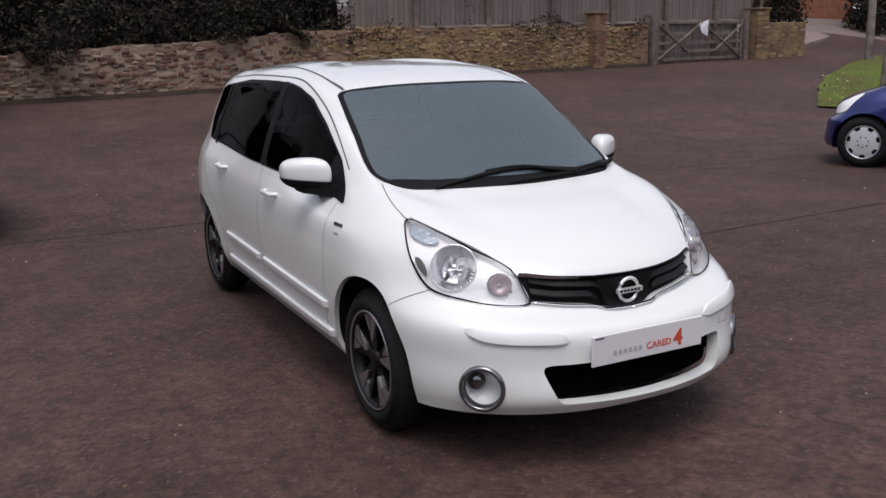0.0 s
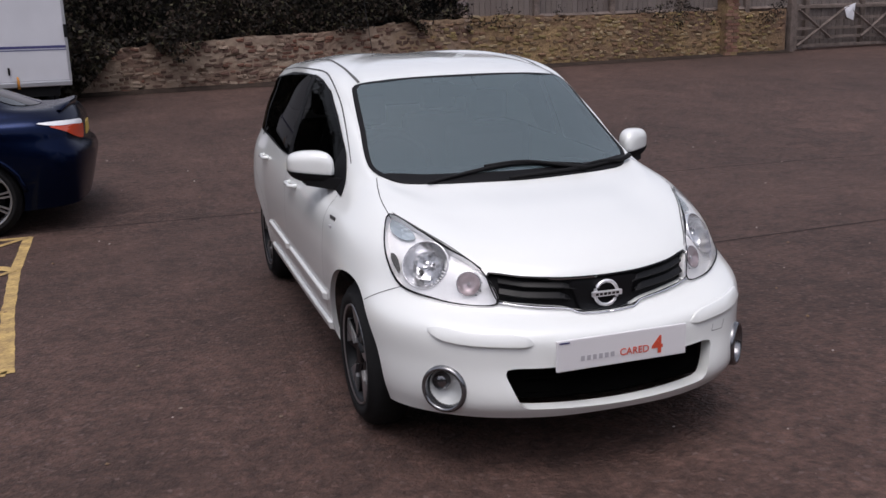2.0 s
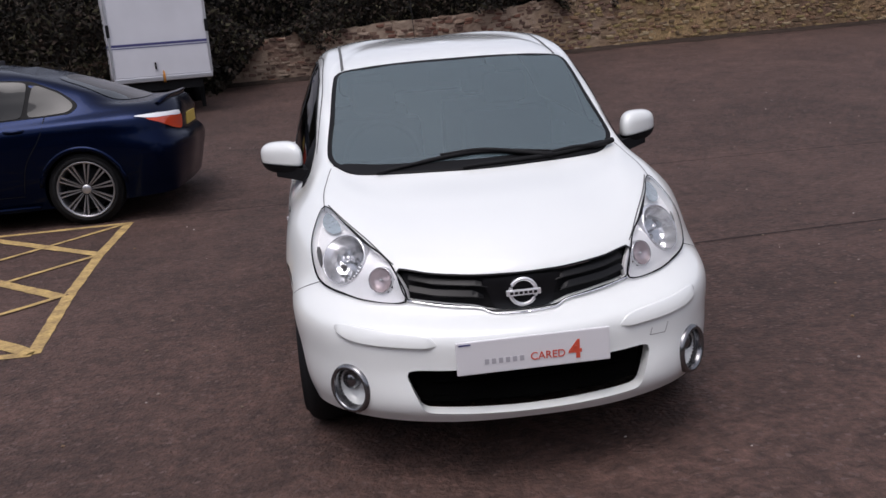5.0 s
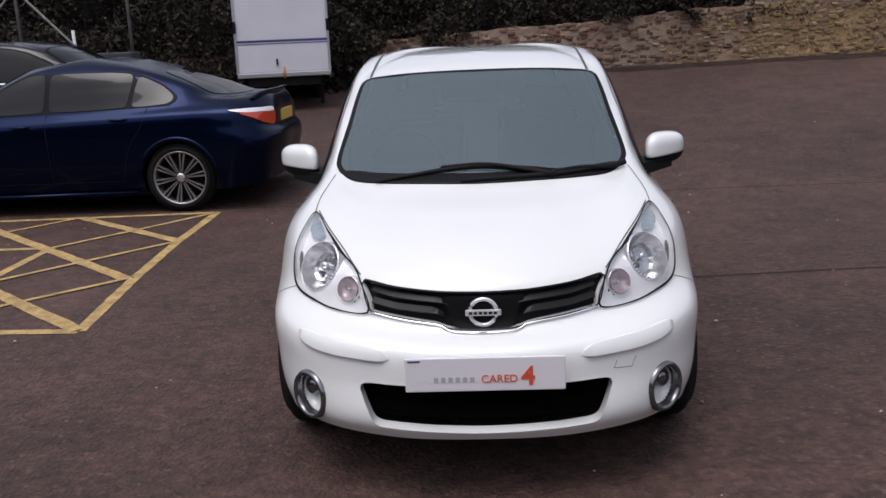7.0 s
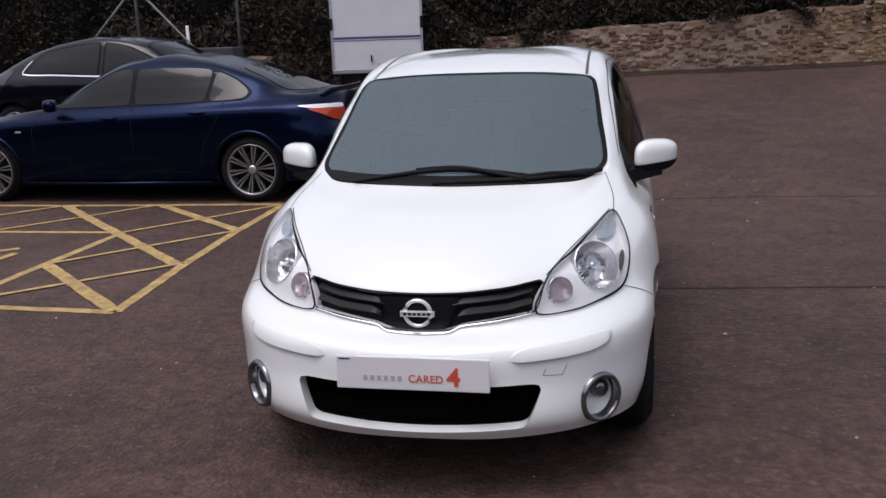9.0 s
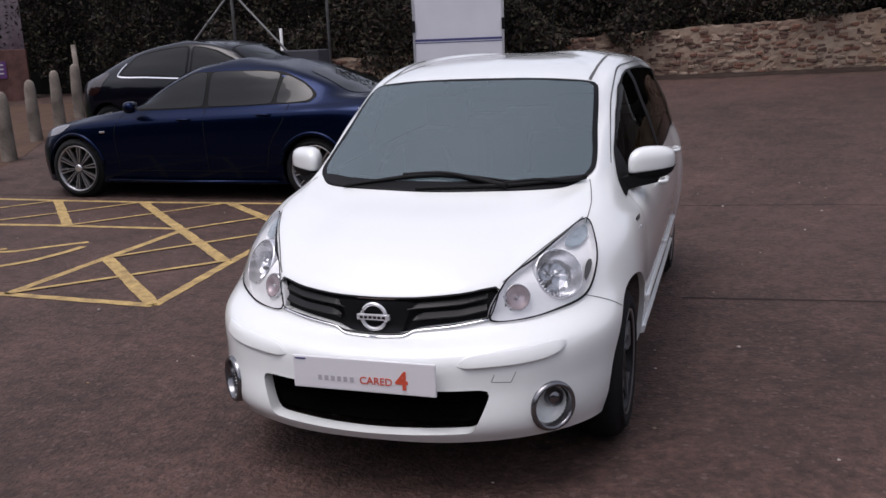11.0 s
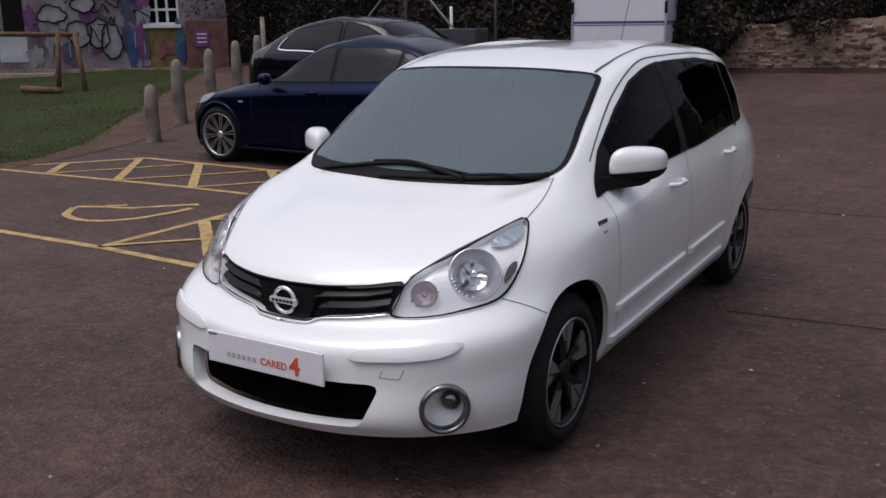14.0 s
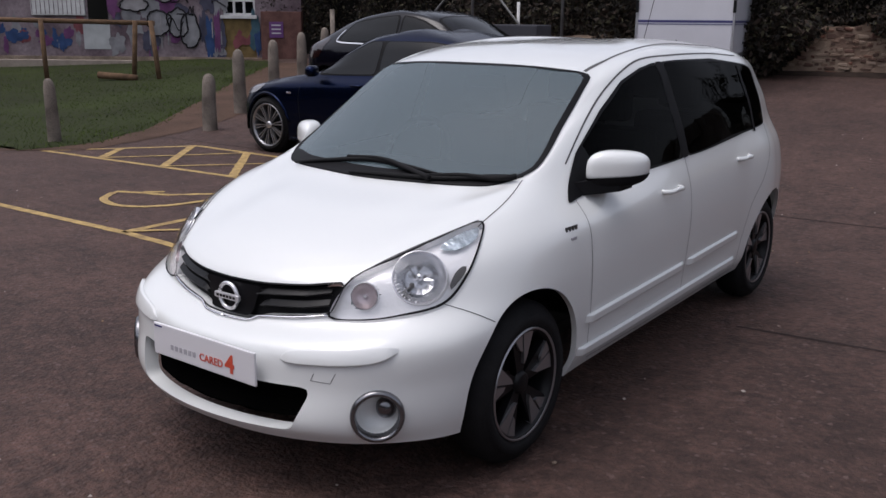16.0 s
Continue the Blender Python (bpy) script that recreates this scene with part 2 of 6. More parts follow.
def tube(points, r, steps=6):
    """Verts and faces of a round bar along points."""
    pts = [Vector(p) for p in points]
    verts, faces = [], []
    for i, p in enumerate(pts):
        d = (pts[min(i + 1, len(pts) - 1)] - pts[max(i - 1, 0)]).normalized()
        a = d.cross(Vector((0, 0, 1)) if abs(d.z) < 0.9 else Vector((1, 0, 0))).normalized()
        b = d.cross(a)
        rad = r[i] if isinstance(r, (list, tuple)) else r
        for k in range(steps):
            t = 2 * math.pi * k / steps
            verts.append(p + rad * (math.cos(t) * a + math.sin(t) * b))
    for i in range(len(pts) - 1):
        for k in range(steps):
            faces.append((i * steps + k, i * steps + (k + 1) % steps, (i + 1) * steps + (k + 1) % steps, (i + 1) * steps + k))
    faces.append(tuple(range(steps))[::-1])
    faces.append(tuple(range((len(pts) - 1) * steps, len(pts) * steps)))
    return verts, faces


def merged(*pieces):
    verts, faces = [], []
    for v, f in pieces:
        n = len(verts)
        verts += [tuple(p) for p in v]
        faces += [tuple(i + n for i in q) for q in f]
    return verts, faces


def rise(x, y):
    """The ground's height: level at the front, rising to the back, less so under the grass."""
    up = 0.09 * max(0.0, math.sqrt((y - 5.6) ** 2 + 1.0) * 0.5 + (y - 5.6) * 0.5 - 0.15) if y > -20 else 0.0
    f = min(1.0, max(0.0, (-6.0 - x) / 8.0))
    drive = 0.16 * min(3.5, max(0.0, y - 17.5)) * min(1.0, max(0.0, (x - 16) / 4))
    return up * (1 - 0.32 * f) + drive


# ---- smooth car bodies ----
from mathutils.bvhtree import BVHTree


def hermite(p, n, before, after, tight=False):
    """A smooth curve through the rows of p, n steps a span, for all columns at once."""
    q = np.concatenate([before[None], p, after[None]])
    d = np.maximum(np.linalg.norm(np.diff(q, axis=0), axis=-1, keepdims=True), 1e-4)
    s = np.diff(q, axis=0) / d
    m = (s[1:] * d[:-1] + s[:-1] * d[1:]) / (d[1:] + d[:-1])
    if tight:
        m = (s[1:] * d[1:] + s[:-1] * d[:-1]) / (d[1:] + d[:-1])
    out = []
    for i in range(len(p) - 1):
        for t in np.arange(n) / n:
            out.append((2 * t**3 - 3 * t**2 + 1) * p[i] + (t**3 - 2 * t**2 + t) * d[i + 1] * m[i] + (3 * t**2 - 2 * t**3) * p[i + 1] + (t**3 - t**2) * d[i + 1] * m[i + 1])
    out.append(p[-1])
    return np.array(out)


FLIP = np.array([-1.0, 1.0, 1.0])


def facing(verts, faces, d):
    """The faces turned so that they look against d."""
    d, total = Vector(d), 0.0
    for f in faces:
        a, b, c = (Vector(verts[i]) for i in f[:3])
        total += (b - a).cross(c - a).dot(d)
    return faces if total < 0 else [tuple(f[::-1]) for f in faces]


class Shell:
    """A car's skin from half rings, each from the nose's middle round the side to the tail's middle, from sill to roof."""

    def __init__(self, rings, across=14, up=9):
        g = np.array(rings, float)
        cols = hermite(g.transpose(1, 0, 2), across, g[:, 1] * FLIP, g[:, -2] * FLIP)
        self.half = hermite(cols.transpose(1, 0, 2), up, 2 * cols[:, 0] - cols[:, 1], cols[:, -2] * FLIP)
        r, c = self.half.shape[:2]
        left = self.half.reshape(-1, 3)
        verts = np.concatenate([left, left * FLIP])
        quads = []
        for i in range(r - 1):
            for j in range(c - 1):
                a = i * c + j
                quads.append((a, a + 1, a + c + 1, a + c))
                quads.append((a + r * c, a + c + r * c, a + c + 1 + r * c, a + 1 + r * c))
        bm = bmesh.new()
        vs = [bm.verts.new(v) for v in verts]
        for q in quads:
            try:
                bm.faces.new([vs[k] for k in q])
            except ValueError:
                pass
        bmesh.ops.remove_doubles(bm, verts=bm.verts, dist=0.0008)
        bm.normal_update()
        for f in [f for f in bm.faces if f.calc_area() < 1e-9]:
            bm.faces.remove(f)
        self.bm = bm
        self.tree = BVHTree.FromBMesh(bm)

    def on(self, p, d, lift=0.0):
        """The skin's point met from p's line along d, lifted off it."""
        d = Vector(d).normalized()
        hit = self.tree.ray_cast(Vector(p) - 0.6 * d, d, 1.6)
        if hit[0] is None:
            near = self.tree.find_nearest(Vector(p))
            hit = (near[0], near[1])
        n = hit[1] if hit[1].dot(d) < 0 else -hit[1]
        return hit[0] + lift * n

    def cut(self, poly, d, deep=0.02, reach=0.35):
        """Cuts the outline out of the skin, with a short inward rim."""
        d = Vector(d).normalized()
        a = d.orthogonal().normalized()
        b = d.cross(a)
        flat = np.array([(Vector(p).dot(a), Vector(p).dot(b)) for p in poly])
        mid = np.mean([Vector(p).dot(d) for p in poly])
        low, high = flat.min(0), flat.max(0)
        nxt = np.roll(flat, -1, 0)
        inside = {}
        for v in self.bm.verts:
            w = v.co.dot(d)
            x, y = v.co.dot(a), v.co.dot(b)
            if abs(w - mid) > reach or x < low[0] or x > high[0] or y < low[1] or y > high[1]:
                continue
            cross = (flat[:, 1] > y) != (nxt[:, 1] > y)
            with np.errstate(divide="ignore", invalid="ignore"):
                xs = flat[:, 0] + (y - flat[:, 1]) / (nxt[:, 1] - flat[:, 1]) * (nxt[:, 0] - flat[:, 0])
            if np.count_nonzero(cross & (x < xs)) % 2:
                inside[v] = (x, y)
        gone = [f for f in self.bm.faces if all(v in inside for v in f.verts)]
        bmesh.ops.delete(self.bm, geom=gone, context="FACES")
        rim = [v for v in inside if v.is_valid and v.link_faces]
        seg = nxt - flat
        for v in rim:
            p = np.array(inside[v])
            t = np.clip(((p - flat) * seg).sum(1) / np.maximum((seg**2).sum(1), 1e-9), 0, 1)
            q = flat + t[:, None] * seg
            k = q[np.argmin(((q - p) ** 2).sum(1))]
            v.co = self.on(k[0] * a + k[1] * b + v.co.dot(d) * d, d)
        chosen = set(rim)
        edges = [e for v in rim for e in v.link_edges if e.is_boundary and e.verts[0] in chosen and e.verts[1] in chosen]
        for e in edges:
            e.smooth = False
        if deep:
            made = bmesh.ops.extrude_edge_only(self.bm, edges=list(set(edges)))
            for v in [g for g in made["geom"] if isinstance(g, bmesh.types.BMVert)]:
                v.co += deep * d
        return self

    def patch(self, poly, d, lift=0.003, spacing=0.025, rings=6, border=0.0, sag=0.0):
        """A skin-tight panel over the outline: (rim piece, inner piece); without a border the rim is empty."""
        d = Vector(d).normalized()
        pts = dense(poly, spacing)
        mid = sum(pts, Vector()) / len(pts)
        k = len(pts)
        loops = [pts]
        if border:
            loops.append([p + (mid - p).normalized() * border for p in pts])
        start = loops[-1]
        for r in range(1, rings):
            f = r / rings
            loops.append([p.lerp(mid, f) for p in start])
        verts = [self.on(p, d, lift - (sag if n else 0)) for n, loop in enumerate(loops) for p in loop]
        verts.append(self.on(mid, d, lift - sag))
        faces = []
        for n in range(len(loops) - 1):
            for i in range(k):
                j = (i + 1) % k
                faces.append((n * k + i, n * k + j, (n + 1) * k + j, (n + 1) * k + i))
        last = (len(loops) - 1) * k
        for i in range(k):
            faces.append((last + i, last + (i + 1) % k, len(verts) - 1))
        faces = facing(verts, faces, d)
        if border:
            return (verts[: 2 * k], faces[:k]), (verts[k:], [tuple(i - k for i in f) for f in faces[k:]])
        return ([], []), (verts, faces)

    def raised(self, poly, d, high, border, spacing=0.02, rings=3):
        """A panel that stands off the skin, with rounded edges down to it."""
        return merged(*self.patch(poly, d, 0.0005, spacing, rings, border, -high))

    def band(self, upper, lower, d, high, spacing=0.015, rows=13):
        """A rounded strip between two lines on the skin."""
        up, low = dense(upper, spacing, False), dense(lower, spacing, False)
        n = min(len(up), len(low))
        verts, faces = [], []
        for i in range(n):
            a, b = up[int(i * (len(up) - 1) / (n - 1))], low[int(i * (len(low) - 1) / (n - 1))]
            end = min(1.0, min(i, n - 1 - i) / 2)
            for k in range(rows):
                t = k / (rows - 1)
                lift = high * min(1.0, (1 - abs(2 * t - 1) ** 6) * 2.2) * end
                verts.append(self.on(a.lerp(b, t), d, 0.0006 + lift))
        for i in range(n - 1):
            for k in range(rows - 1):
                q = i * rows + k
                faces.append((q, q + 1, q + rows + 1, q + rows))
        return verts, facing(verts, faces, d)

    def line(self, points, d, width=0.005, lift=0.0012, spacing=0.02, closed=False):
        """A thin strip on the skin along points."""
        pts = dense(points, spacing, closed)
        d = Vector(d).normalized()
        on = [self.on(p, d, lift) for p in pts]
        verts, faces, n = [], [], len(on)
        for i, p in enumerate(on):
            way = (on[(i + 1) % n if closed else min(i + 1, n - 1)] - on[i - 1 if closed or i else 0]).normalized()
            side = way.cross(d).normalized() * width / 2
            verts += [self.on(p - side, d, lift), self.on(p + side, d, lift)]
        for i in range(n if closed else n - 1):
            j = (i + 1) % n
            faces.append((2 * i, 2 * j, 2 * j + 1, 2 * i + 1))
        return verts, facing(verts, faces, d)


def relaxed(piece, rounds=14):
    """The same panel with its inner points evened out."""
    verts, faces = piece
    v = np.array([tuple(p) for p in verts])
    edges = {}
    for q in faces:
        for i in range(len(q)):
            key = tuple(sorted((q[i], q[(i + 1) % len(q)])))
            edges[key] = edges.get(key, 0) + 1
    e = np.array(list(edges))
    fixed = np.zeros(len(v), bool)
    for pair, n in edges.items():
        if n == 1:
            fixed[list(pair)] = True
    for _ in range(rounds):
        total, count = np.zeros_like(v), np.zeros(len(v))
        np.add.at(total, e[:, 0], v[e[:, 1]])
        np.add.at(total, e[:, 1], v[e[:, 0]])
        np.add.at(count, e.ravel(), 1)
        mean = total / np.maximum(count, 1)[:, None]
        v = np.where(fixed[:, None], v, 0.5 * v + 0.5 * mean)
    return [tuple(p) for p in v], faces


def evened(piece):
    """A pane laid on one smooth bowed surface, y by x and z."""
    v = np.array([tuple(p) for p in piece[0]])
    x2, z = v[:, 0] ** 2, v[:, 2] - 1.15
    terms = np.stack([x2**i * z**j for i in range(4) for j in range(5 - i)], 1)
    v[:, 1] = terms @ np.linalg.lstsq(terms, v[:, 1], rcond=None)[0]
    return [tuple(p) for p in v], piece[1]


def dense(points, spacing, closed=True, curve=True):
    """A smooth, evenly stepped line through points."""
    p = np.array(points, float)
    if closed:
        out = hermite(np.concatenate([p, p[:1]]), 8, p[-1], p[1], True) if curve else np.concatenate([p, p[:1]])
    else:
        out = hermite(p, 8, 2 * p[0] - p[1], 2 * p[-1] - p[-2], True) if len(p) > 2 else p
    length = np.concatenate([[0], np.cumsum(np.linalg.norm(np.diff(out, axis=0), axis=1))])
    n = max(4, int(length[-1] / spacing))
    at = np.linspace(0, length[-1], n + (0 if closed else 1), endpoint=not closed)
    return [Vector([np.interp(s, length, out[:, k]) for k in range(3)]) for s in at]


def rounded(poly, r):
    """The outline with its corners rounded off."""
    out, n = [], len(poly)
    for i in range(n):
        p, a, b = Vector(poly[i]), Vector(poly[i - 1]), Vector(poly[(i + 1) % n])
        for q in (a, b):
            out.append(tuple(p + (q - p).normalized() * min(r, (q - p).length * 0.4)))
    return out


def mirrored(poly):
    return [(-x, y, z) for x, y, z in poly]


def wheel(parent, x, y, r, rim_r, width, side, spokes, base_mat, face_mat, style):
    """A wheel at the car's side; side is 1 for its left."""
    hub = new("wheel")
    hub.parent = parent
    hub.matrix_basis = pose(x, y, r, 0, 0, 0 if side > 0 else 180)
    w = width / 2
    tyre = [(-w + 0.01, rim_r), (-w, rim_r + 0.015), (-w - 0.002, (r + rim_r) / 2), (-w + 0.02, r - 0.018), (-w + 0.045, r - 0.002), (0, r), (w - 0.045, r - 0.002), (w - 0.02, r - 0.018), (w - 0.004, r - 0.045), (w + 0.002, (r + rim_r) / 2), (w, rim_r + 0.015), (w - 0.012, rim_r)]
    put("tyre", mesh("tyre", *lathe(tyre), RUBBER), hub)
    barrel = [(w - 0.012, rim_r), (w - 0.004, rim_r - 0.004), (w - 0.012, rim_r - 0.014), (w - 0.05, rim_r - 0.022), (-w + 0.02, rim_r - 0.03)]
    put("rim", mesh("rim", *lathe(barrel), base_mat if style != "steel" else SILVER), hub, "alloy rim")
    put("brake_disc", mesh("brake_disc", *lathe([(w - 0.09, 0.03), (w - 0.09, rim_r - 0.06), (w - 0.1, rim_r - 0.06)]), BLACK), hub)
    put("rim_lip", mesh("rim_lip", *lathe([(w - 0.013, rim_r + 0.002), (w - 0.001, rim_r), (w - 0.006, rim_r - 0.007)]), MACHINED), hub)
    face = w - 0.016
    if style == "steel":
        dome = [(face - 0.012, rim_r - 0.004), (face - 0.002, rim_r - 0.02), (face + 0.006, rim_r * 0.7), (face + 0.004, rim_r * 0.4), (face + 0.012, 0.03), (face + 0.013, 0.0005)]
        put("wheel_trim", mesh("wheel_trim", *lathe(dome, 42), face_mat), hub, "silver plastic wheel trim")
    for k in range(spokes):
        a = 2 * math.pi * (k + 0.25) / spokes
        if style == "steel":
            for rr, wide, deep in ((rim_r * 0.80, 0.030, 0.040), (rim_r * 0.30, 0.009, 0.009)):
                hole = []
                for t in np.linspace(0, 2 * math.pi, 15)[:-1]:
                    out = rr + deep * math.cos(t)
                    side = wide * math.sin(t) * (1.0 + 0.55 * math.cos(t))
                    hole.append((face + (0.0045 if rr > 0.1 else 0.012), out * math.cos(a) - side * math.sin(a), out * math.sin(a) + side * math.cos(a)))
                hole += [(px - 0.012, py, pz) for px, py, pz in hole]
                put("trim_slot", mesh("trim_slot", hole, [tuple(range(14)), *[(i, (i + 1) % 14, (i + 1) % 14 + 14, i + 14) for i in range(14)]], BLACK, False), hub)
            continue
        for h, mat, dx in ((0.5, face_mat, 0.0), (0.6, face_mat, 0.0), (1.0, base_mat, -0.006))[0 if style == "fan" else 1 :]:
            if style == "fan":
                # a broad blade, half machined and half black
                shape = [(0.095, -0.16), (0.075, 0.02), (rim_r - 0.010, 0.05), (rim_r - 0.010, -0.29)] if h == 0.5 else [(0.125, 0.10), (0.135, 0.22), (rim_r - 0.010, 0.36), (rim_r - 0.010, 0.10)] if h == 0.6 else [(0.03, -0.6), (0.03, 0.6), (rim_r - 0.012, 0.40), (rim_r - 0.012, -0.28)]
            elif style == "twin":
                o = 0.085 if h == 0.6 else -0.085
                dx = 0.0
                shape = [(0.05, o * 1.6 - 0.07), (0.05, o * 1.6 + 0.07), (rim_r - 0.012, o + 0.035), (rim_r - 0.012, o - 0.035)]
            else:
                shape = [(0.04, -0.33), (0.04, 0.33), (rim_r * 0.55, 0.30), (rim_r - 0.02, 0.24), (rim_r - 0.02, -0.24), (rim_r * 0.55, -0.30)]
            front = [(face + dx + 0.012 * (rr < 0.06) * -1, rr * math.cos(a + t), rr * math.sin(a + t)) for rr, t in shape]
            back = [(px - 0.03, py, pz) for px, py, pz in front]
            n = len(front)
            faces = [tuple(range(n)), tuple(range(2 * n - 1, n - 1, -1))] + [(i, i + n, (i + 1) % n + n, (i + 1) % n) for i in range(n)]
            put("spoke_face" if h < 0.9 else "spoke", mesh("spoke", front + back, faces, mat, False), hub)
    put("hub_cap", mesh("hub_cap", *lathe([(face - 0.02, 0.045), (face - 0.006, 0.04), (face - 0.002, 0.03), (face - 0.001, 0.0005)], 24), base_mat if style == "fan" else SILVER), hub)
    return hub

# ---- the white hatchback ----
def hatch_rings():
    """Half rings of a tall five-door hatchback, nose at -y, front axle at y = 0."""
    sill = [(0, -0.782, 0.248), (0.30, -0.732, 0.239), (0.55, -0.606, 0.236), (0.712, -0.40, 0.226), (0.765, 0, 0.21), (0.775, 0.45, 0.23), (0.775, 1.35, 0.235), (0.775, 2.1, 0.24), (0.77, 2.6, 0.24), (0.64, 3.06, 0.26), (0.4, 3.2, 0.27), (0, 3.23, 0.27)]
    lip = [(0, -0.808, 0.288), (0.30, -0.762, 0.284), (0.54, -0.652, 0.286), (0.735, -0.40, 0.29), (0.798, 0, 0.29), (0.805, 0.45, 0.29), (0.805, 1.35, 0.29), (0.805, 2.1, 0.3), (0.81, 2.6, 0.32), (0.68, 3.06, 0.34), (0.42, 3.23, 0.35), (0, 3.26, 0.35)]
    low = [(0, -0.768, 0.42), (0.30, -0.736, 0.42), (0.543, -0.645, 0.42), (0.746, -0.40, 0.43), (0.824, 0, 0.43), (0.825, 0.45, 0.42), (0.825, 1.35, 0.42), (0.825, 2.1, 0.43), (0.84, 2.6, 0.45), (0.70, 3.06, 0.46), (0.42, 3.24, 0.47), (0, 3.27, 0.47)]
    bump = [(0, -0.752, 0.535), (0.30, -0.715, 0.535), (0.541, -0.622, 0.55), (0.747, -0.39, 0.565), (0.828, 0, 0.57), (0.835, 0.45, 0.58), (0.84, 1.35, 0.58), (0.845, 2.1, 0.6), (0.852, 2.6, 0.62), (0.72, 3.04, 0.62), (0.44, 3.22, 0.63), (0, 3.25, 0.63)]
    nose = [(0, -0.660, 0.588), (0.27, -0.622, 0.603), (0.49, -0.53, 0.625), (0.705, -0.33, 0.65), (0.815, 0, 0.68), (0.832, 0.45, 0.7), (0.845, 1.35, 0.72), (0.85, 2.1, 0.75), (0.85, 2.6, 0.78), (0.72, 3.02, 0.78), (0.45, 3.18, 0.78), (0, 3.21, 0.78)]
    edge = [(0, -0.636, 0.715), (0.25, -0.596, 0.722), (0.43, -0.505, 0.737), (0.66, -0.27, 0.782), (0.772, 0, 0.81), (0.808, 0.45, 0.83), (0.832, 1.35, 0.85), (0.838, 2.1, 0.88), (0.828, 2.6, 0.91), (0.71, 2.98, 0.91), (0.45, 3.14, 0.92), (0, 3.17, 0.92)]
    belt = [(0, -0.56, 0.78), (0.24, -0.515, 0.785), (0.41, -0.41, 0.805), (0.60, -0.19, 0.86), (0.695, 0.02, 0.895), (0.738, 0.45, 0.915), (0.80, 1.35, 0.96), (0.80, 2.1, 1.0), (0.768, 2.6, 1.04), (0.65, 2.94, 1.05), (0.42, 3.08, 1.05), (0, 3.11, 1.05)]
    bonnet = [(0, -0.27, 0.89), (0.23, -0.245, 0.89), (0.39, -0.17, 0.89), (0.545, -0.035, 0.925), (0.622, 0.15, 0.96), (0.672, 0.44, 1.014), (0.752, 1.35, 1.11), (0.757, 2.1, 1.14), (0.725, 2.6, 1.17), (0.62, 2.90, 1.17), (0.40, 3.02, 1.17), (0, 3.05, 1.17)]
    cowl = [(0, 0.05, 0.962), (0.24, 0.07, 0.963), (0.41, 0.11, 0.966), (0.535, 0.18, 0.973), (0.602, 0.285, 1.003), (0.64, 0.51, 1.095), (0.70, 1.35, 1.24), (0.705, 2.1, 1.255), (0.678, 2.6, 1.265), (0.585, 2.86, 1.265), (0.38, 2.95, 1.265), (0, 2.98, 1.265)]
    screen = [(0, 0.41, 1.175), (0.25, 0.43, 1.172), (0.43, 0.465, 1.166), (0.532, 0.51, 1.16), (0.582, 0.565, 1.165), (0.61, 0.72, 1.23), (0.652, 1.35, 1.355), (0.655, 2.1, 1.36), (0.635, 2.6, 1.35), (0.555, 2.81, 1.345), (0.37, 2.87, 1.345), (0, 2.89, 1.345)]
    header = [(0, 0.81, 1.385), (0.25, 0.822, 1.382), (0.42, 0.845, 1.372), (0.515, 0.872, 1.358), (0.552, 0.905, 1.352), (0.572, 0.99, 1.372), (0.595, 1.40, 1.428), (0.595, 2.1, 1.425), (0.578, 2.55, 1.403), (0.51, 2.74, 1.385), (0.35, 2.82, 1.385), (0, 2.84, 1.388)]
    roof = [(0, 1.05, 1.441), (0.23, 1.06, 1.437), (0.36, 1.08, 1.43), (0.44, 1.11, 1.424), (0.47, 1.15, 1.422), (0.485, 1.22, 1.43), (0.49, 1.5, 1.46), (0.49, 2.1, 1.456), (0.475, 2.45, 1.437), (0.42, 2.66, 1.42), (0.28, 2.72, 1.425), (0, 2.73, 1.43)]
    ridge = [(0, 1.2 + 0.13 * k, 1.462 + 0.022 * math.sin(math.pi * k / 11) - 0.0015 * k) for k in range(12)]
    return [sill, lip, low, bump, nose, edge, belt, bonnet, cowl, screen, header, roof, ridge]


def both(poly, d):
    yield poly, d
    yield mirrored(poly), (-d[0], d[1], d[2])


def shrunk(poly, f):
    mid = sum((Vector(p) for p in poly), Vector()) / len(poly)
    return [tuple(Vector(p).lerp(mid, f)) for p in poly]


def fine(poly):
    return [tuple(p) for p in dense(poly, 0.012)]


HATCH_FRONT_WIN = rounded([(0.7, 0.37, 0.90), (0.7, 0.60, 0.938), (0.8, 1.345, 0.968), (0.62, 1.345, 1.388), (0.6, 1.18, 1.368), (0.6, 1.0, 1.322), (0.6, 0.78, 1.215), (0.64, 0.56, 1.075)], 0.012)
HATCH_REAR_WIN = rounded([(0.8, 1.385, 0.970), (0.8, 2.0, 1.0), (0.78, 2.50, 1.03), (0.7, 2.53, 1.2), (0.66, 2.57, 1.312), (0.62, 2.45, 1.345), (0.62, 2.0, 1.388), (0.62, 1.385, 1.39)], 0.025)
HATCH_PILLAR = rounded([(0.8, 1.33, 0.968), (0.8, 1.40, 0.971), (0.62, 1.40, 1.39), (0.62, 1.33, 1.388)], 0.005)


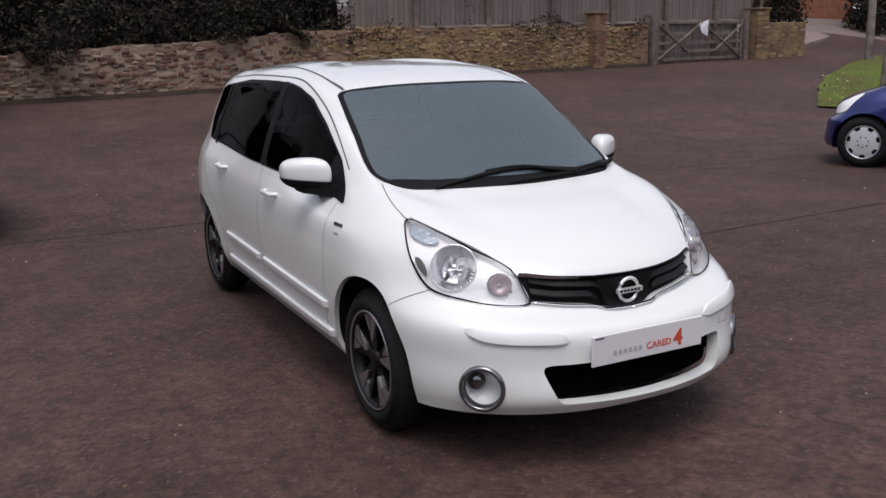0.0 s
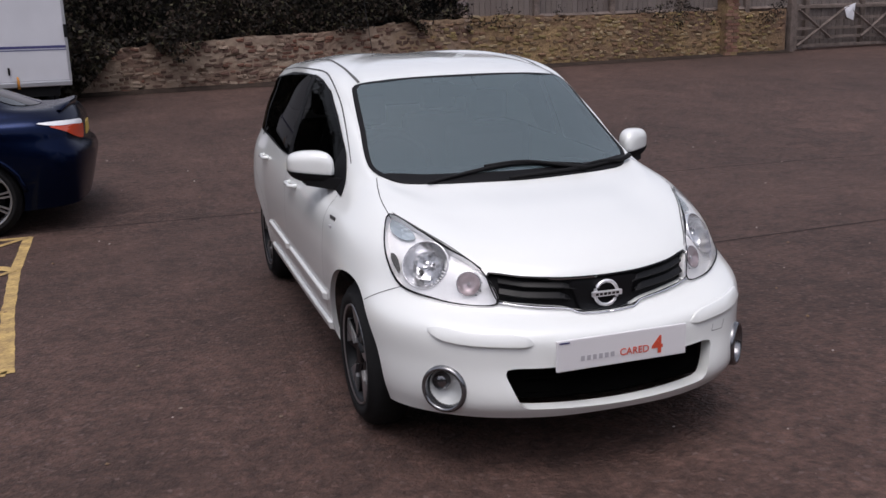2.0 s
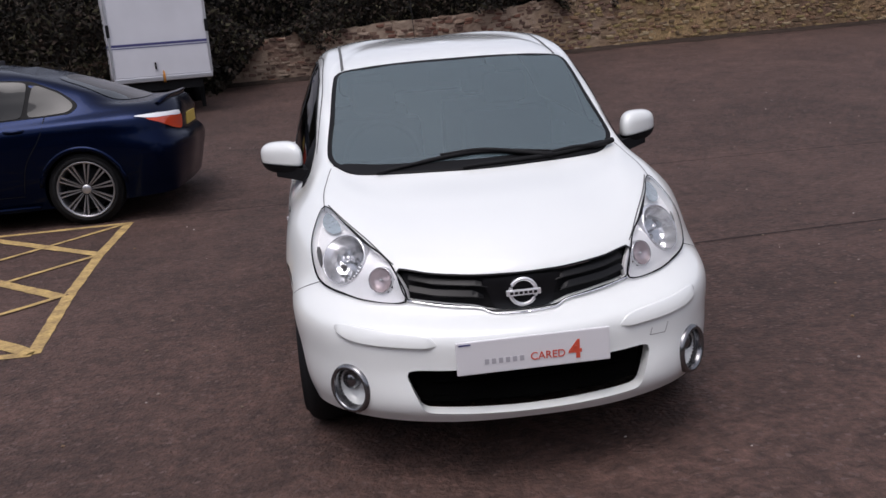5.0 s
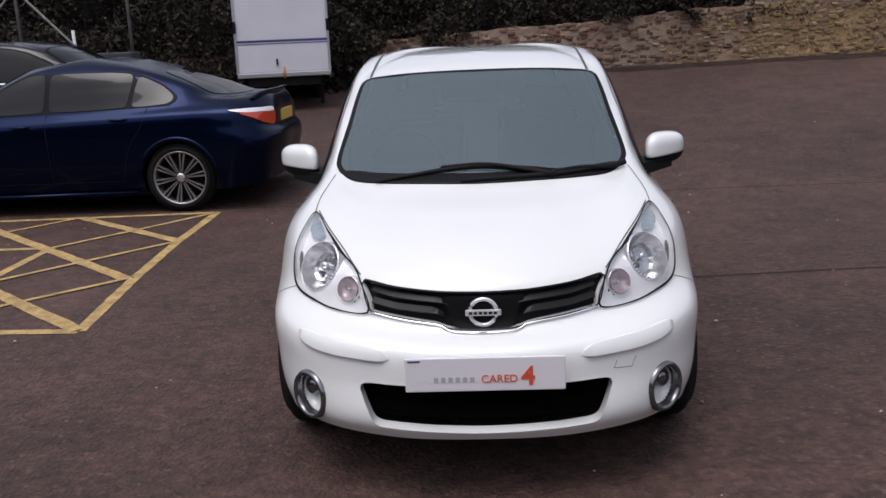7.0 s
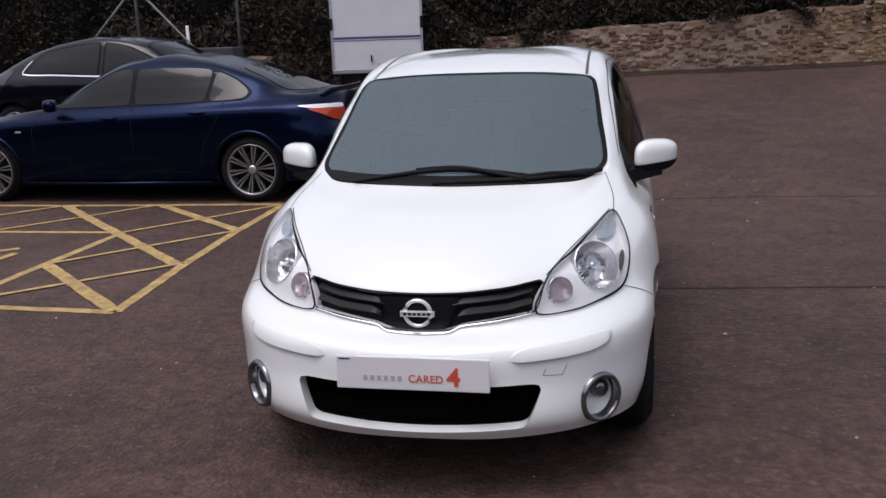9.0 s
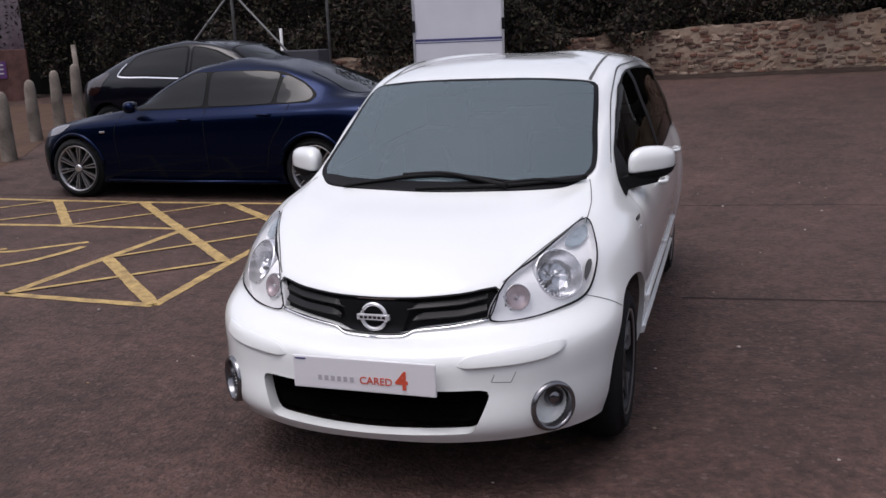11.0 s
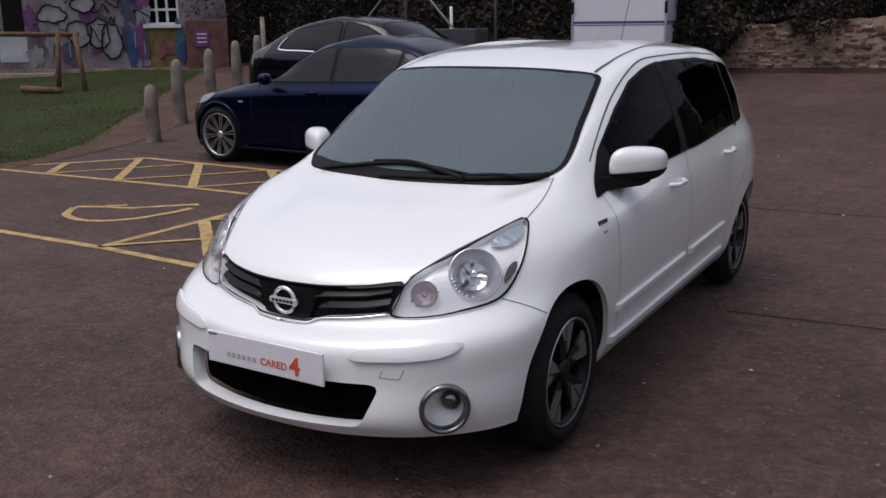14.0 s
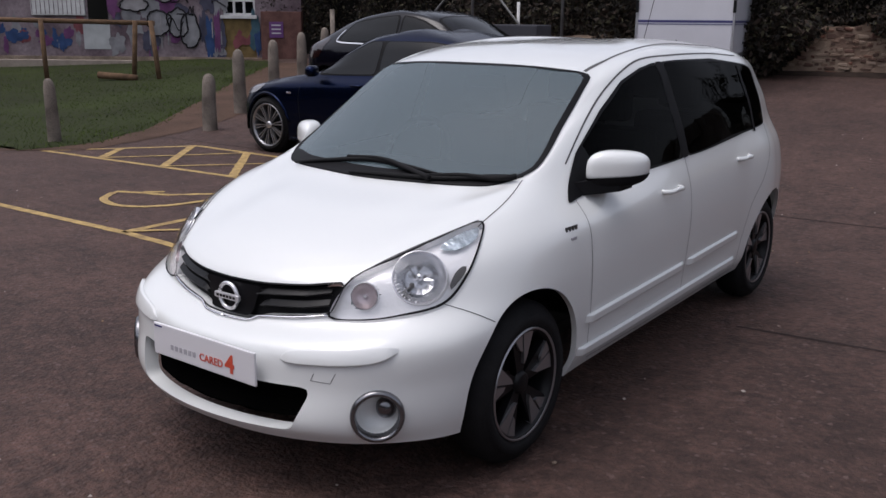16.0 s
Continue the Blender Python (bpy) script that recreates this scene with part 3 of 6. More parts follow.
def white_hatchback():
    car = thing("hatchback_car", "white five-door hatchback parked alone in the middle of the yard", "car")
    shell = Shell(hatch_rings(), 20, 12)
    front, side = (0, 1, 0), (-1, 0, 0)
    fore = (0, 1, -0.25)

    # outlines
    lamp = [(0.668, -0.10, 0.905), (0.592, -0.25, 0.862), (0.51, -0.39, 0.805), (0.428, -0.505, 0.742), (0.392, -0.578, 0.632), (0.49, -0.54, 0.622), (0.60, -0.455, 0.638), (0.693, -0.345, 0.672), (0.72, -0.25, 0.76), (0.708, -0.16, 0.86)]
    lamp_d = (-0.5, 0.8, -0.3)
    grille = [(0, -0.66, 0.709), (0.15, -0.64, 0.711), (0.30, -0.585, 0.720), (0.42, -0.52, 0.734), (0.394, -0.58, 0.634), (0.27, -0.63, 0.617), (0.155, -0.68, 0.603), (0.112, -0.69, 0.588), (0, -0.7, 0.584)]
    grille = rounded(grille + mirrored(grille)[-2:0:-1], 0.012)
    intake = [(0, -0.79, 0.425), (0.30, -0.75, 0.425), (0.405, -0.70, 0.427), (0.425, -0.69, 0.415), (0.375, -0.70, 0.29), (0.355, -0.71, 0.282), (0.2, -0.78, 0.28), (0, -0.8, 0.279)]
    intake = rounded(intake + mirrored(intake)[-2:0:-1], 0.012)
    fog = [(0.617 + 0.079 * math.cos(a), -0.6, 0.344 + 0.081 * math.sin(a)) for a in np.linspace(0, 2 * math.pi, 25)[:-1]]
    fog_d = (-0.35, 1, 0)
    screen_out = [(0, 0.05, 0.974), (0.24, 0.08, 0.975), (0.42, 0.12, 0.977), (0.53, 0.17, 0.984), (0.60, 0.25, 1.005), (0.622, 0.32, 1.04), (0.596, 0.56, 1.17), (0.562, 0.84, 1.325), (0.54, 0.875, 1.35), (0.42, 0.845, 1.366), (0.25, 0.825, 1.375), (0, 0.81, 1.379)]
    screen_out = screen_out + mirrored(screen_out)[-2:0:-1]
    front_win, rear_win = HATCH_FRONT_WIN, HATCH_REAR_WIN
    back_win = [(0, 3.1, 1.07), (0.5, 3.05, 1.08), (0.56, 2.95, 1.15), (0.5, 2.88, 1.32), (0, 2.92, 1.34)]
    back_win = back_win + mirrored(back_win)[-2:0:-1]

    rims, panes = [], []
    rim, pane = shell.patch(screen_out, fore, 0.004, 0.03, 8, 0.022)
    rims.append(("windscreen_surround", rim))
    panes.append(("windscreen", evened(relaxed(pane, 20)), WINDSCREEN, "grey reflecting windscreen"))
    rim, pane = shell.patch(back_win, (0, -1, -0.2), 0.004, 0.04, 5, 0.04)
    rims.append(("rear_screen_surround", rim))
    panes.append(("rear_screen", pane, PRIVACY, ""))
    for out, name, glassy in ((front_win, "front_door_window", SIDE_GLASS), (rear_win, "rear_door_window", PRIVACY)):
        for poly, d in both(out, side):
            rim, pane = shell.patch(poly, d, 0.003, 0.02, 6, 0.016)
            rims.append(("window_seal", rim))
            panes.append((name, pane, glassy, "dark tinted side window"))
    for poly, d in both(rounded([(0.7, 0.368, 0.897), (0.7, 0.64, 0.94), (0.64, 0.60, 1.095), (0.64, 0.55, 1.07)], 0.006), side):
        rims.append(("mirror_sail", shell.patch(poly, d, 0.0045, 0.02, 4)[1]))
    for q, d in both([(0.78, 2.30, 1.0), (0.72, 2.31, 1.18), (0.66, 2.32, 1.34)], side):
        rims.append(("window_divider", shell.line(q, d, 0.03, 0.006, 0.03)))
    low_screen = [(0.605, 0.26, 1.005), (0.53, 0.17, 0.984), (0.42, 0.12, 0.977), (0.24, 0.08, 0.975), (0, 0.05, 0.974)]
    low_screen = low_screen + mirrored(low_screen)[-2::-1]
    upper_edge = [low_screen[0], *[(x * 0.985, y + 0.034, z + 0.030) for x, y, z in low_screen[1:-1]], low_screen[-1]]
    lower_edge = [low_screen[0], *[(x, y - 0.014, z - 0.008) for x, y, z in low_screen[1:-1]], low_screen[-1]]
    v, f = shell.band(upper_edge, lower_edge, fore, 0.006, 0.03)
    rims.append(("cowl_panel", (v, f)))
    for poly, d in both(HATCH_PILLAR, side):
        rims.append(("door_pillar", shell.patch(poly, d, 0.0045, 0.02, 4)[1]))
    lenses, housings = [], []
    for poly, d in both(lamp, lamp_d):
        lenses.append(shell.patch(poly, d, 0.006, 0.02, 8, 0.009))
        housings.append(merged(*shell.patch(poly, d, -0.001, 0.012, 12, 0.003, 0.026)))
    # dark patches in the housings, shade put into their colour
    shades = [shell.patch(q, d, -0.014, 0.02, 3)[1] for q, d in both([(0.692, -0.300, 0.712), (0.713, -0.25, 0.765), (0.701, -0.230, 0.788), (0.685, -0.262, 0.768), (0.682, -0.295, 0.720)], lamp_d)]
    side_lamps = [shell.patch(q, d, -0.012, 0.015, 4)[1] for q, d in both([(0.664, -0.115, 0.893), (0.610, -0.215, 0.860), (0.607, -0.255, 0.836), (0.650, -0.225, 0.832), (0.684, -0.155, 0.862)], lamp_d)]
    grille_back = shell.patch(grille, front, -0.03, 0.03, 5)[1]
    grille_seal = shell.line(grille, front, 0.005, 0.001, 0.02, True)
    intake_back = shell.patch(intake, front, -0.06, 0.03, 5)[1]
    gaps = []
    wing_line = [(0.655, -0.10, 0.9), (0.648, 0.05, 0.93), (0.63, 0.16, 0.955), (0.612, 0.25, 0.99)]
    bonnet_line = [(0.425, -0.50, 0.745), (0.51, -0.39, 0.812), (0.60, -0.24, 0.872), (0.655, -0.10, 0.908)]
    bumper_line = [(0.70, -0.335, 0.668), (0.75, -0.27, 0.635), (0.80, -0.2, 0.594)]
    door_front = [(0.72, 0.43, 0.92), (0.8, 0.42, 0.8), (0.83, 0.42, 0.55), (0.8, 0.44, 0.3)]
    door_mid = [(0.8, 1.355, 0.97), (0.84, 1.37, 0.7), (0.83, 1.37, 0.45), (0.8, 1.37, 0.26)]
    door_rear = [(0.78, 2.5, 1.04), (0.83, 2.47, 0.9), (0.845, 2.36, 0.75), (0.84, 2.22, 0.62), (0.82, 2.16, 0.42), (0.8, 2.15, 0.27)]
    sill_line = [(0.8, 0.48, 0.265), (0.8, 1.37, 0.262), (0.8, 2.15, 0.27)]
    frame_line = [(0.66, 0.47, 1.03), (0.62, 0.70, 1.195), (0.6, 0.95, 1.325), (0.6, 1.17, 1.393), (0.6, 1.4, 1.413), (0.6, 2.0, 1.412), (0.6, 2.4, 1.39)]
    tow = [(0.436, -0.70, 0.478), (0.426, -0.70, 0.454), (0.488, -0.67, 0.450), (0.503, -0.66, 0.484)]
    gutter = [(0.516, 0.885, 1.38), (0.515, 1.2, 1.44), (0.515, 1.7, 1.47), (0.51, 2.3, 1.455), (0.49, 2.65, 1.42)]
    for poly, d, w in ((wing_line, (-0.3, 0.3, -1), 0.004), (bonnet_line, lamp_d, 0.004), (bumper_line, side, 0.003), (door_front, side, 0.003), (door_mid, side, 0.003), (door_rear, side, 0.0035), (sill_line, side, 0.004), (frame_line, side, 0.006), (gutter, (0, 0, -1), 0.014)):
        for q, dd in both(poly, d):
            gaps.append(("roof_seam" if w > 0.01 else "panel_gap", shell.line(q, dd, w)))
    for p, q in zip(tow, tow[1:]):
        gaps.append(("towing_cover_gap", shell.line([p, q], front, 0.002, 0.001, 0.01)))
    strips = []
    strip_top = [(0.316, -0.72, 0.514), (0.345, -0.71, 0.538), (0.42, -0.68, 0.551), (0.54, -0.61, 0.562), (0.61, -0.56, 0.568), (0.648, -0.52, 0.562)]
    strip_low = [(0.316, -0.72, 0.508), (0.35, -0.71, 0.500), (0.44, -0.67, 0.503), (0.54, -0.61, 0.510), (0.605, -0.56, 0.521), (0.648, -0.52, 0.548)]
    for (q, d), (r, _) in zip(both(strip_top, (-0.3, 1, 0)), both(strip_low, (-0.3, 1, 0))):
        strips.append(shell.band(q, r, d, 0.011, rows=15))
    mouldings = []
    for name, q4 in (("front", [(0.83, 0.395, 0.432), (0.84, 1.345, 0.452), (0.84, 1.345, 0.488), (0.83, 0.395, 0.468)]), ("rear", [(0.84, 1.395, 0.453), (0.84, 2.07, 0.468), (0.84, 2.07, 0.504), (0.84, 1.395, 0.489)]), ("sill", [(0.80, 0.36, 0.302), (0.80, 2.10, 0.322), (0.80, 2.10, 0.357), (0.80, 0.36, 0.340)])):
        for q, d in both(q4, side):
            mouldings.append((name, shell.band([q[3], q[2]], [q[0], q[1]], d, 0.016)))

    # openings in the skin
    shell.cut(fine(shrunk(screen_out, 0.03)), fore, 0, 0.7)
    shell.cut(fine(shrunk(back_win, 0.05)), (0, -1, -0.2), 0)
    for out in (front_win, rear_win):
        for poly, d in both(out, side):
            shell.cut(fine(shrunk(poly, 0.03)), d, 0)
    for poly, d in both(lamp, lamp_d):
        shell.cut(fine(poly), d, 0.012)
    shell.cut(fine(grille), front, 0.035)
    shell.cut(fine(intake), front, 0.06)
    for poly, d in both(fog, fog_d):
        shell.cut(poly, d, 0.03)
    arch_f = [(0.75, 0.010 + 0.335 * math.cos(a), 0.31 + 0.350 * math.sin(a)) for a in np.linspace(-0.45, math.pi + 0.45, 48)]
    arch_r = [(0.75, 2.6 + 0.345 * math.cos(a), 0.31 + 0.345 * math.sin(a)) for a in np.linspace(-0.45, math.pi + 0.45, 48)]
    for arch in (arch_f, arch_r):
        for poly, d in both(arch, side):
            shell.cut(poly, d, 0.022)
    body = part("body", shell.bm, PAINT_WHITE, car, "glossy white bodywork", True)
    for name, piece in rims:
        put(name, mesh(name, *piece, SEAL), car)
    for name, piece, mat, label in panes:
        ob = put(name, mesh(name, *piece, mat), car, label)
        ob.visible_shadow = False
    for name, piece in gaps:
        put(name, mesh(name, *piece, GAP), car)
    for piece in strips:
        put("bumper_strip", mesh("bumper_strip", *piece, PAINT_WHITE), car)
    for name, piece in mouldings:
        put("sill_moulding" if name == "sill" else "door_moulding", mesh("door_moulding", *piece, PAINT_WHITE), car)
    # headlights: housing, bowls and clear cover
    for k, s in enumerate((1, -1)):
        d = (lamp_d[0] * s, lamp_d[1], lamp_d[2])
        seats = []
        for name, c, r in (("main_reflector", (0.598, -0.352, 0.752), 0.089), ("indicator_reflector", (0.474, -0.488, 0.692), 0.045)):
            mid = shell.on((c[0] * s, c[1], c[2]), d, -0.012 if r > 0.06 else -0.009)
            skin = shell.tree.find_nearest(mid)[1]
            way = (skin * (1 if skin.y < 0 else -1)).lerp(Vector((0.3 * s, -1, 0.1)).normalized(), 0.25).normalized()
            seats.append((name, r, mid, way))
        v, f = housings[k]
        keep = []
        for q in f:
            c = sum((Vector(v[i]) for i in q), Vector()) / len(q)
            if all(((c - m) - (c - m).dot(w) * w).length > 0.92 * r for _, r, m, w in seats):
                keep.append(q)
        light = put("headlight", mesh("headlight", v, keep, LAMP_BASE), car, "clear headlight with a silver housing")
        for name, r, mid, way in seats:
            m = Matrix.Translation(mid) @ way.to_track_quat("Z", "Y").to_matrix().to_4x4()
            rng = random.Random(5)
            if r > 0.06:
                # smooth cone, then a faceted bowl round the bulb
                v, f = lathe([(-0.003, r * 0.96), (-0.020, r * 0.88), (-0.038, r * 0.76), (-0.046, r * 0.68)], 48, "z")
                put("reflector_cone", mesh("reflector_cone", v, f, LAMP_RING), light, "satin silver cone", m)
                v, f = lathe([(-0.044, r * 0.70), (-0.055, r * 0.56), (-0.062, r * 0.3), (-0.064, 0.0005)], 14, "z")
                v = [(x, y, z + rng.uniform(-0.0025, 0.0025)) for x, y, z in v]
                put(name, mesh(name, v, f, DISH, False), light, "faceted mirror bowl", m)
                v, f = lathe([(-0.064, 0.011), (-0.034, 0.013), (-0.026, 0.012), (-0.023, 0.006), (-0.022, 0.0005)], 20, "z")
                put("bulb_shield", mesh("bulb_shield", v, f, BULB), light, "", m @ Matrix.Translation((0.0, 0.008, 0)))
                v, f = lathe([(-0.066, 0.008), (-0.04, 0.009), (-0.036, 0.0005)], 14, "z")
                put("bulb_socket", mesh("bulb_socket", v, f, LAMP_SHADE), light, "", m @ Matrix.Translation((-0.026, -0.02, 0)))
            else:
                v, f = lathe([(-0.003, r * 0.94), (-0.012, r * 0.80), (-0.019, r * 0.5), (-0.021, 0.0005)], 32, "z")
                put(name, mesh(name, v, f, INDICATOR), light, "", m)
                v, f = lathe([(-0.02, 0.007), (-0.008, 0.007), (-0.005, 0.0005)], 14, "z")
                put("indicator_bulb", mesh("indicator_bulb", v, f, BULB), light, "", m)
            v, f = lathe([(-0.030, r * 1.09), (-0.008, r * 1.04), (-0.002, r * 1.01), (-0.003, r * 0.98), (-0.006, r * 0.955)], 48, "z")
            put("bezel", mesh("bezel", v, f, LAMP_RING), light, "", m)
        put("inner_shade", mesh("inner_shade", *shades[k], LAMP_SHADE), light)
        put("side_light", mesh("side_light", *side_lamps[k], SIDE_LAMP), light, "pale blue side light")
        put("lens", mesh("lens", *lenses[k][1], LENS), light).visible_shadow = False
        put("lens_seal", mesh("lens_seal", *lenses[k][0], SEAL), light)
    # upper grille
    gr = put("grille", mesh("grille", *grille_back, BLACK), car, "black slatted radiator grille")
    put("grille_edge", mesh("grille_edge", *grille_seal, GLOSS_BLACK), gr)
    for s in (1, -1):
        for z0, x0 in ((0.694, 0.118), (0.655, 0.135)):
            # a wide blade, its upper face turned to the sky, its inner end slanted
            verts, xs = [], np.linspace(x0, 0.384, 14)
            for x in xs:
                z = z0 + 0.012 * (x - 0.13) / 0.17 + 0.010 * max(0.0, (x - 0.3) / 0.09)
                end = 0.016 * max(0.0, 1 - (x - x0) / 0.03)
                for dz, lift in ((-end, -0.016), (-0.019 - end * 0.2, -0.004), (-0.023 - end * 0.2, -0.006), (-0.026 - end * 0.2, -0.028)):
                    verts.append(shell.on((s * x, -0.7, z + dz), front, lift))
            faces = [(4 * i + q, 4 * i + 4 + q, 4 * i + 5 + q, 4 * i + 1 + q) for i in range(len(xs) - 1) for q in range(3)]
            put("slat", mesh("slat", verts, facing(verts, faces, front), GLOSS_BLACK, False), gr)
        bar = [(s * 0.388, -0.6, 0.630), (s * 0.27, -0.65, 0.612), (s * 0.165, -0.69, 0.601), (s * 0.138, -0.7, 0.596), (s * 0.116, -0.7, 0.583), (s * 0.10, -0.7, 0.580), (s * 0.05, -0.7, 0.577), (0, -0.7, 0.576)]
        v, f = tube([shell.on(p, front, 0.003) for p in dense(bar, 0.02, False)], 0.0048, 6)
        put("chrome_bar", mesh("chrome_bar", v, f, CHROME), gr, "thin chrome strip")
    panel = [(-0.145, -0.66, 0.697), (0.145, -0.66, 0.697), (0.118, -0.66, 0.65), (0.10, -0.66, 0.594), (-0.10, -0.66, 0.594), (-0.118, -0.66, 0.65)]
    put("badge_panel", mesh("badge_panel", *shell.patch(rounded(panel, 0.01), front, -0.006, 0.02, 5)[1], GLOSS_BLACK), gr, "gloss black panel behind the badge")
    by = shell.on((0, -0.66, 0.647), front).y
    ring = [(0.045 * math.cos(a), by - 0.006, 0.645 + 0.045 * math.sin(a)) for a in np.linspace(0, 2 * math.pi, 33)]
    badge = put("badge", mesh("badge", *tube(ring, 0.0072, 8), BADGE), gr, "chrome ring and bar emblem")
    part("badge_bar", box(-0.060, 0.060, by - 0.018, by - 0.004, 0.635, 0.655, 0.003), BADGE, badge)
    for k in range(6):
        part("badge_mark", box(-0.048 + 0.0165 * k, -0.037 + 0.0165 * k, by - 0.0193, by - 0.017, 0.6405, 0.6495), GLOSS_BLACK, badge)
    # lower intake, its inner shade put into the near-black colour
    low_gr = put("lower_intake", mesh("lower_intake", *intake_back, SHADED_INTAKE), car, "black lower intake grille")
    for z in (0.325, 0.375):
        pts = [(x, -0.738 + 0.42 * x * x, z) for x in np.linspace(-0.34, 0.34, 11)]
        put("slat", mesh("slat", *tube(pts, 0.004, 5), SHADED_INTAKE), low_gr)
    # fog lamps
    for s in (1, -1):
        mid = shell.on((0.617 * s, -0.6, 0.344), (-0.35 * s, 1, 0), 0.004)
        skin = shell.tree.find_nearest(mid)[1]
        way = (skin if skin.y < 0 else -skin).lerp(Vector((0.3 * s, -1, 0)).normalized(), 0.15).normalized()
        m = Matrix.Translation(mid) @ way.to_track_quat("Z", "Y").to_matrix().to_4x4()
        v, f = lathe([(-0.03, 0.068), (0.002, 0.070), (0.008, 0.075), (0.008, 0.082), (-0.002, 0.088), (-0.02, 0.089)], 40, "z")
        fl = put("fog_lamp", mesh("fog_lamp", v, f, RING_GREY), car, "round fog lamp in a grey ring", m)
        v, f = lathe([(0.006, 0.0745), (0.0, 0.0715), (-0.03, 0.068), (-0.055, 0.058), (-0.062, 0.0005)], 32, "z")
        put("bowl", mesh("bowl", v, f, PAINT_WHITE), fl)
        v, f = lathe([(-0.06, 0.033), (-0.035, 0.033), (-0.026, 0.024), (-0.022, 0.0005)], 24, "z")
        put("fog_lens", mesh("fog_lens", v, f, RING_GREY), fl, "dark glassy fog lens", Matrix.Translation((0.030 * s, 0.014, 0)))
    # show plate
    plate = part("number_plate", box(-0.26, 0.26, -0.812, -0.802, 0.416, 0.531, 0.004), PLATE, car, "white dealer plate with grey and red lettering")
    plate.matrix_basis = pose(0, 0.032, 0)
    part("plate_mark", box(-0.25, -0.21, -0.8135, -0.811, 0.519, 0.524), STRIPE_BLUE, plate)

    def words(text, x, z, size, mat, name, bold=0.0):
        cu = bpy.data.curves.new(name, "FONT")
        cu.body, cu.size, cu.extrude, cu.offset = text, size, 0.0008, bold
        ob = bpy.data.objects.new(name, cu)
        scene.collection.objects.link(ob)
        me = bpy.data.meshes.new_from_object(ob)
        bpy.data.objects.remove(ob)
        me.materials.clear()
        me.materials.append(mat)
        put(name, me, plate, "", pose(x, -0.8135, z, 90, 0, 0))

    for k in range(6):
        part("maker_name_bar", box(-0.166 + 0.0235 * k, -0.152 + 0.0235 * k, -0.8136, -0.811, 0.448, 0.466), PLATE_GREY, plate)
    words("CARED", -0.013, 0.446, 0.037, PLATE_RED, "lettering", 0.0002)
    words("4", 0.118, 0.437, 0.088, PLATE_RED, "numeral", 0.0024)
    # wipers, mirrors, handles, aerial
    for blade, arm in (([(-0.43, 0.10, 0.985), (-0.05, 0.145, 1.015), (0.12, 0.138, 1.012), (0.31, 0.125, 1.008)], [(-0.16, 0.145, 1.012), (0.02, 0.148, 1.018), (0.18, 0.115, 1.0), (0.30, 0.085, 0.99)]), ([(-0.08, 0.055, 0.975), (0.15, 0.075, 0.985), (0.35, 0.11, 1.0), (0.56, 0.19, 1.03)], [(0.28, 0.10, 0.995), (0.40, 0.135, 1.015), (0.52, 0.17, 1.02), (0.60, 0.225, 1.03)])):
        def along(points, lift):
            on = [shell.tree.find_nearest(Vector(p)) for p in dense(points, 0.03, False)]
            return [h[0] + lift * (h[1] if h[1].z > 0 else -h[1]) for h in on]
        n = len(along(blade, 0))
        wiper = put("wiper", mesh("wiper", *tube(along(blade, 0.013), [0.005 + 0.006 * math.sin(math.pi * (k + 0.5) / n) for k in range(n)], 6), BLACK), car, "black windscreen wiper")
        n = len(along(arm, 0))
        put("wiper_arm", mesh("wiper_arm", *tube(along(arm, 0.02), [0.007 + 0.006 * k / n for k in range(n)], 6), BLACK), wiper)
    for s in (1, -1):
        def mirror_shape(low, high, grow):
            """A rounded mirror head between two heights, lower at its outer end."""
            bm = bmesh.new()
            bmesh.ops.create_uvsphere(bm, u_segments=32, v_segments=22, radius=1)
            for v in bm.verts:
                k = sum(abs(c) ** 2.9 for c in v.co) ** (1 / 2.9)
                x, y, z = v.co / k
                z = min(max(z, low), high)
                tall = 0.072 - 0.012 * x * (z > 0)
                v.co = Vector((s * (0.832 + 0.096 * grow * x), 0.60 + 0.072 * grow * y + 0.06 * x, 1.014 + tall * z + 0.008 * x))
            return bm

        mirror = part("door_mirror", mirror_shape(-0.40, 1.0, 1.0), PAINT_WHITE, car, "white door mirror on a black foot", True)
        part("mirror_base", mirror_shape(-1.0, -0.38, 1.015), BLACK, mirror, "black lower shell", True)
        foot = [(0.69, 0.45, 0.905), (0.86, 0.565, 0.932), (0.86, 0.675, 0.932), (0.69, 0.65, 0.905)]
        v = [(s * x, y, z) for x, y, z in foot] + [(s * x, y, z + 0.055) for x, y, z in foot]
        put("mirror_foot", mesh("mirror_foot", v, [(0, 1, 2, 3), (7, 6, 5, 4), (0, 4, 5, 1), (1, 5, 6, 2), (2, 6, 7, 3), (3, 7, 4, 0)], BLACK, False), mirror)
        for y, x, z in ((1.155, 0.843, 0.853), (2.065, 0.847, 0.892)):
            v, f = tube(dense([(s * (x - 0.02), y - 0.09, z), (s * (x + 0.012), y - 0.065, z), (s * (x + 0.015), y, z + 0.002), (s * (x + 0.012), y + 0.065, z), (s * (x - 0.02), y + 0.09, z)], 0.015, False), 0.011, 8)
            put("door_handle", mesh("door_handle", v, f, PAINT_WHITE), car)
        for y, r in ((0.0, 0.33), (2.6, 0.33)):
            wheel(car, s * (0.714 if y < 1 else 0.706), y + (0.014 if y < 1 else 0), 0.302, 0.208, 0.18, s, 5, GLOSS_BLACK, MACHINED, "fan")
            v, f = lathe([(0.5 * s, 0.001), (0.5 * s, 0.36), ((0.71 if y < 1 else 0.755) * s, 0.365)], 40)
            f = [q for q in f if min(v[i][2] for i in q) > -0.12]
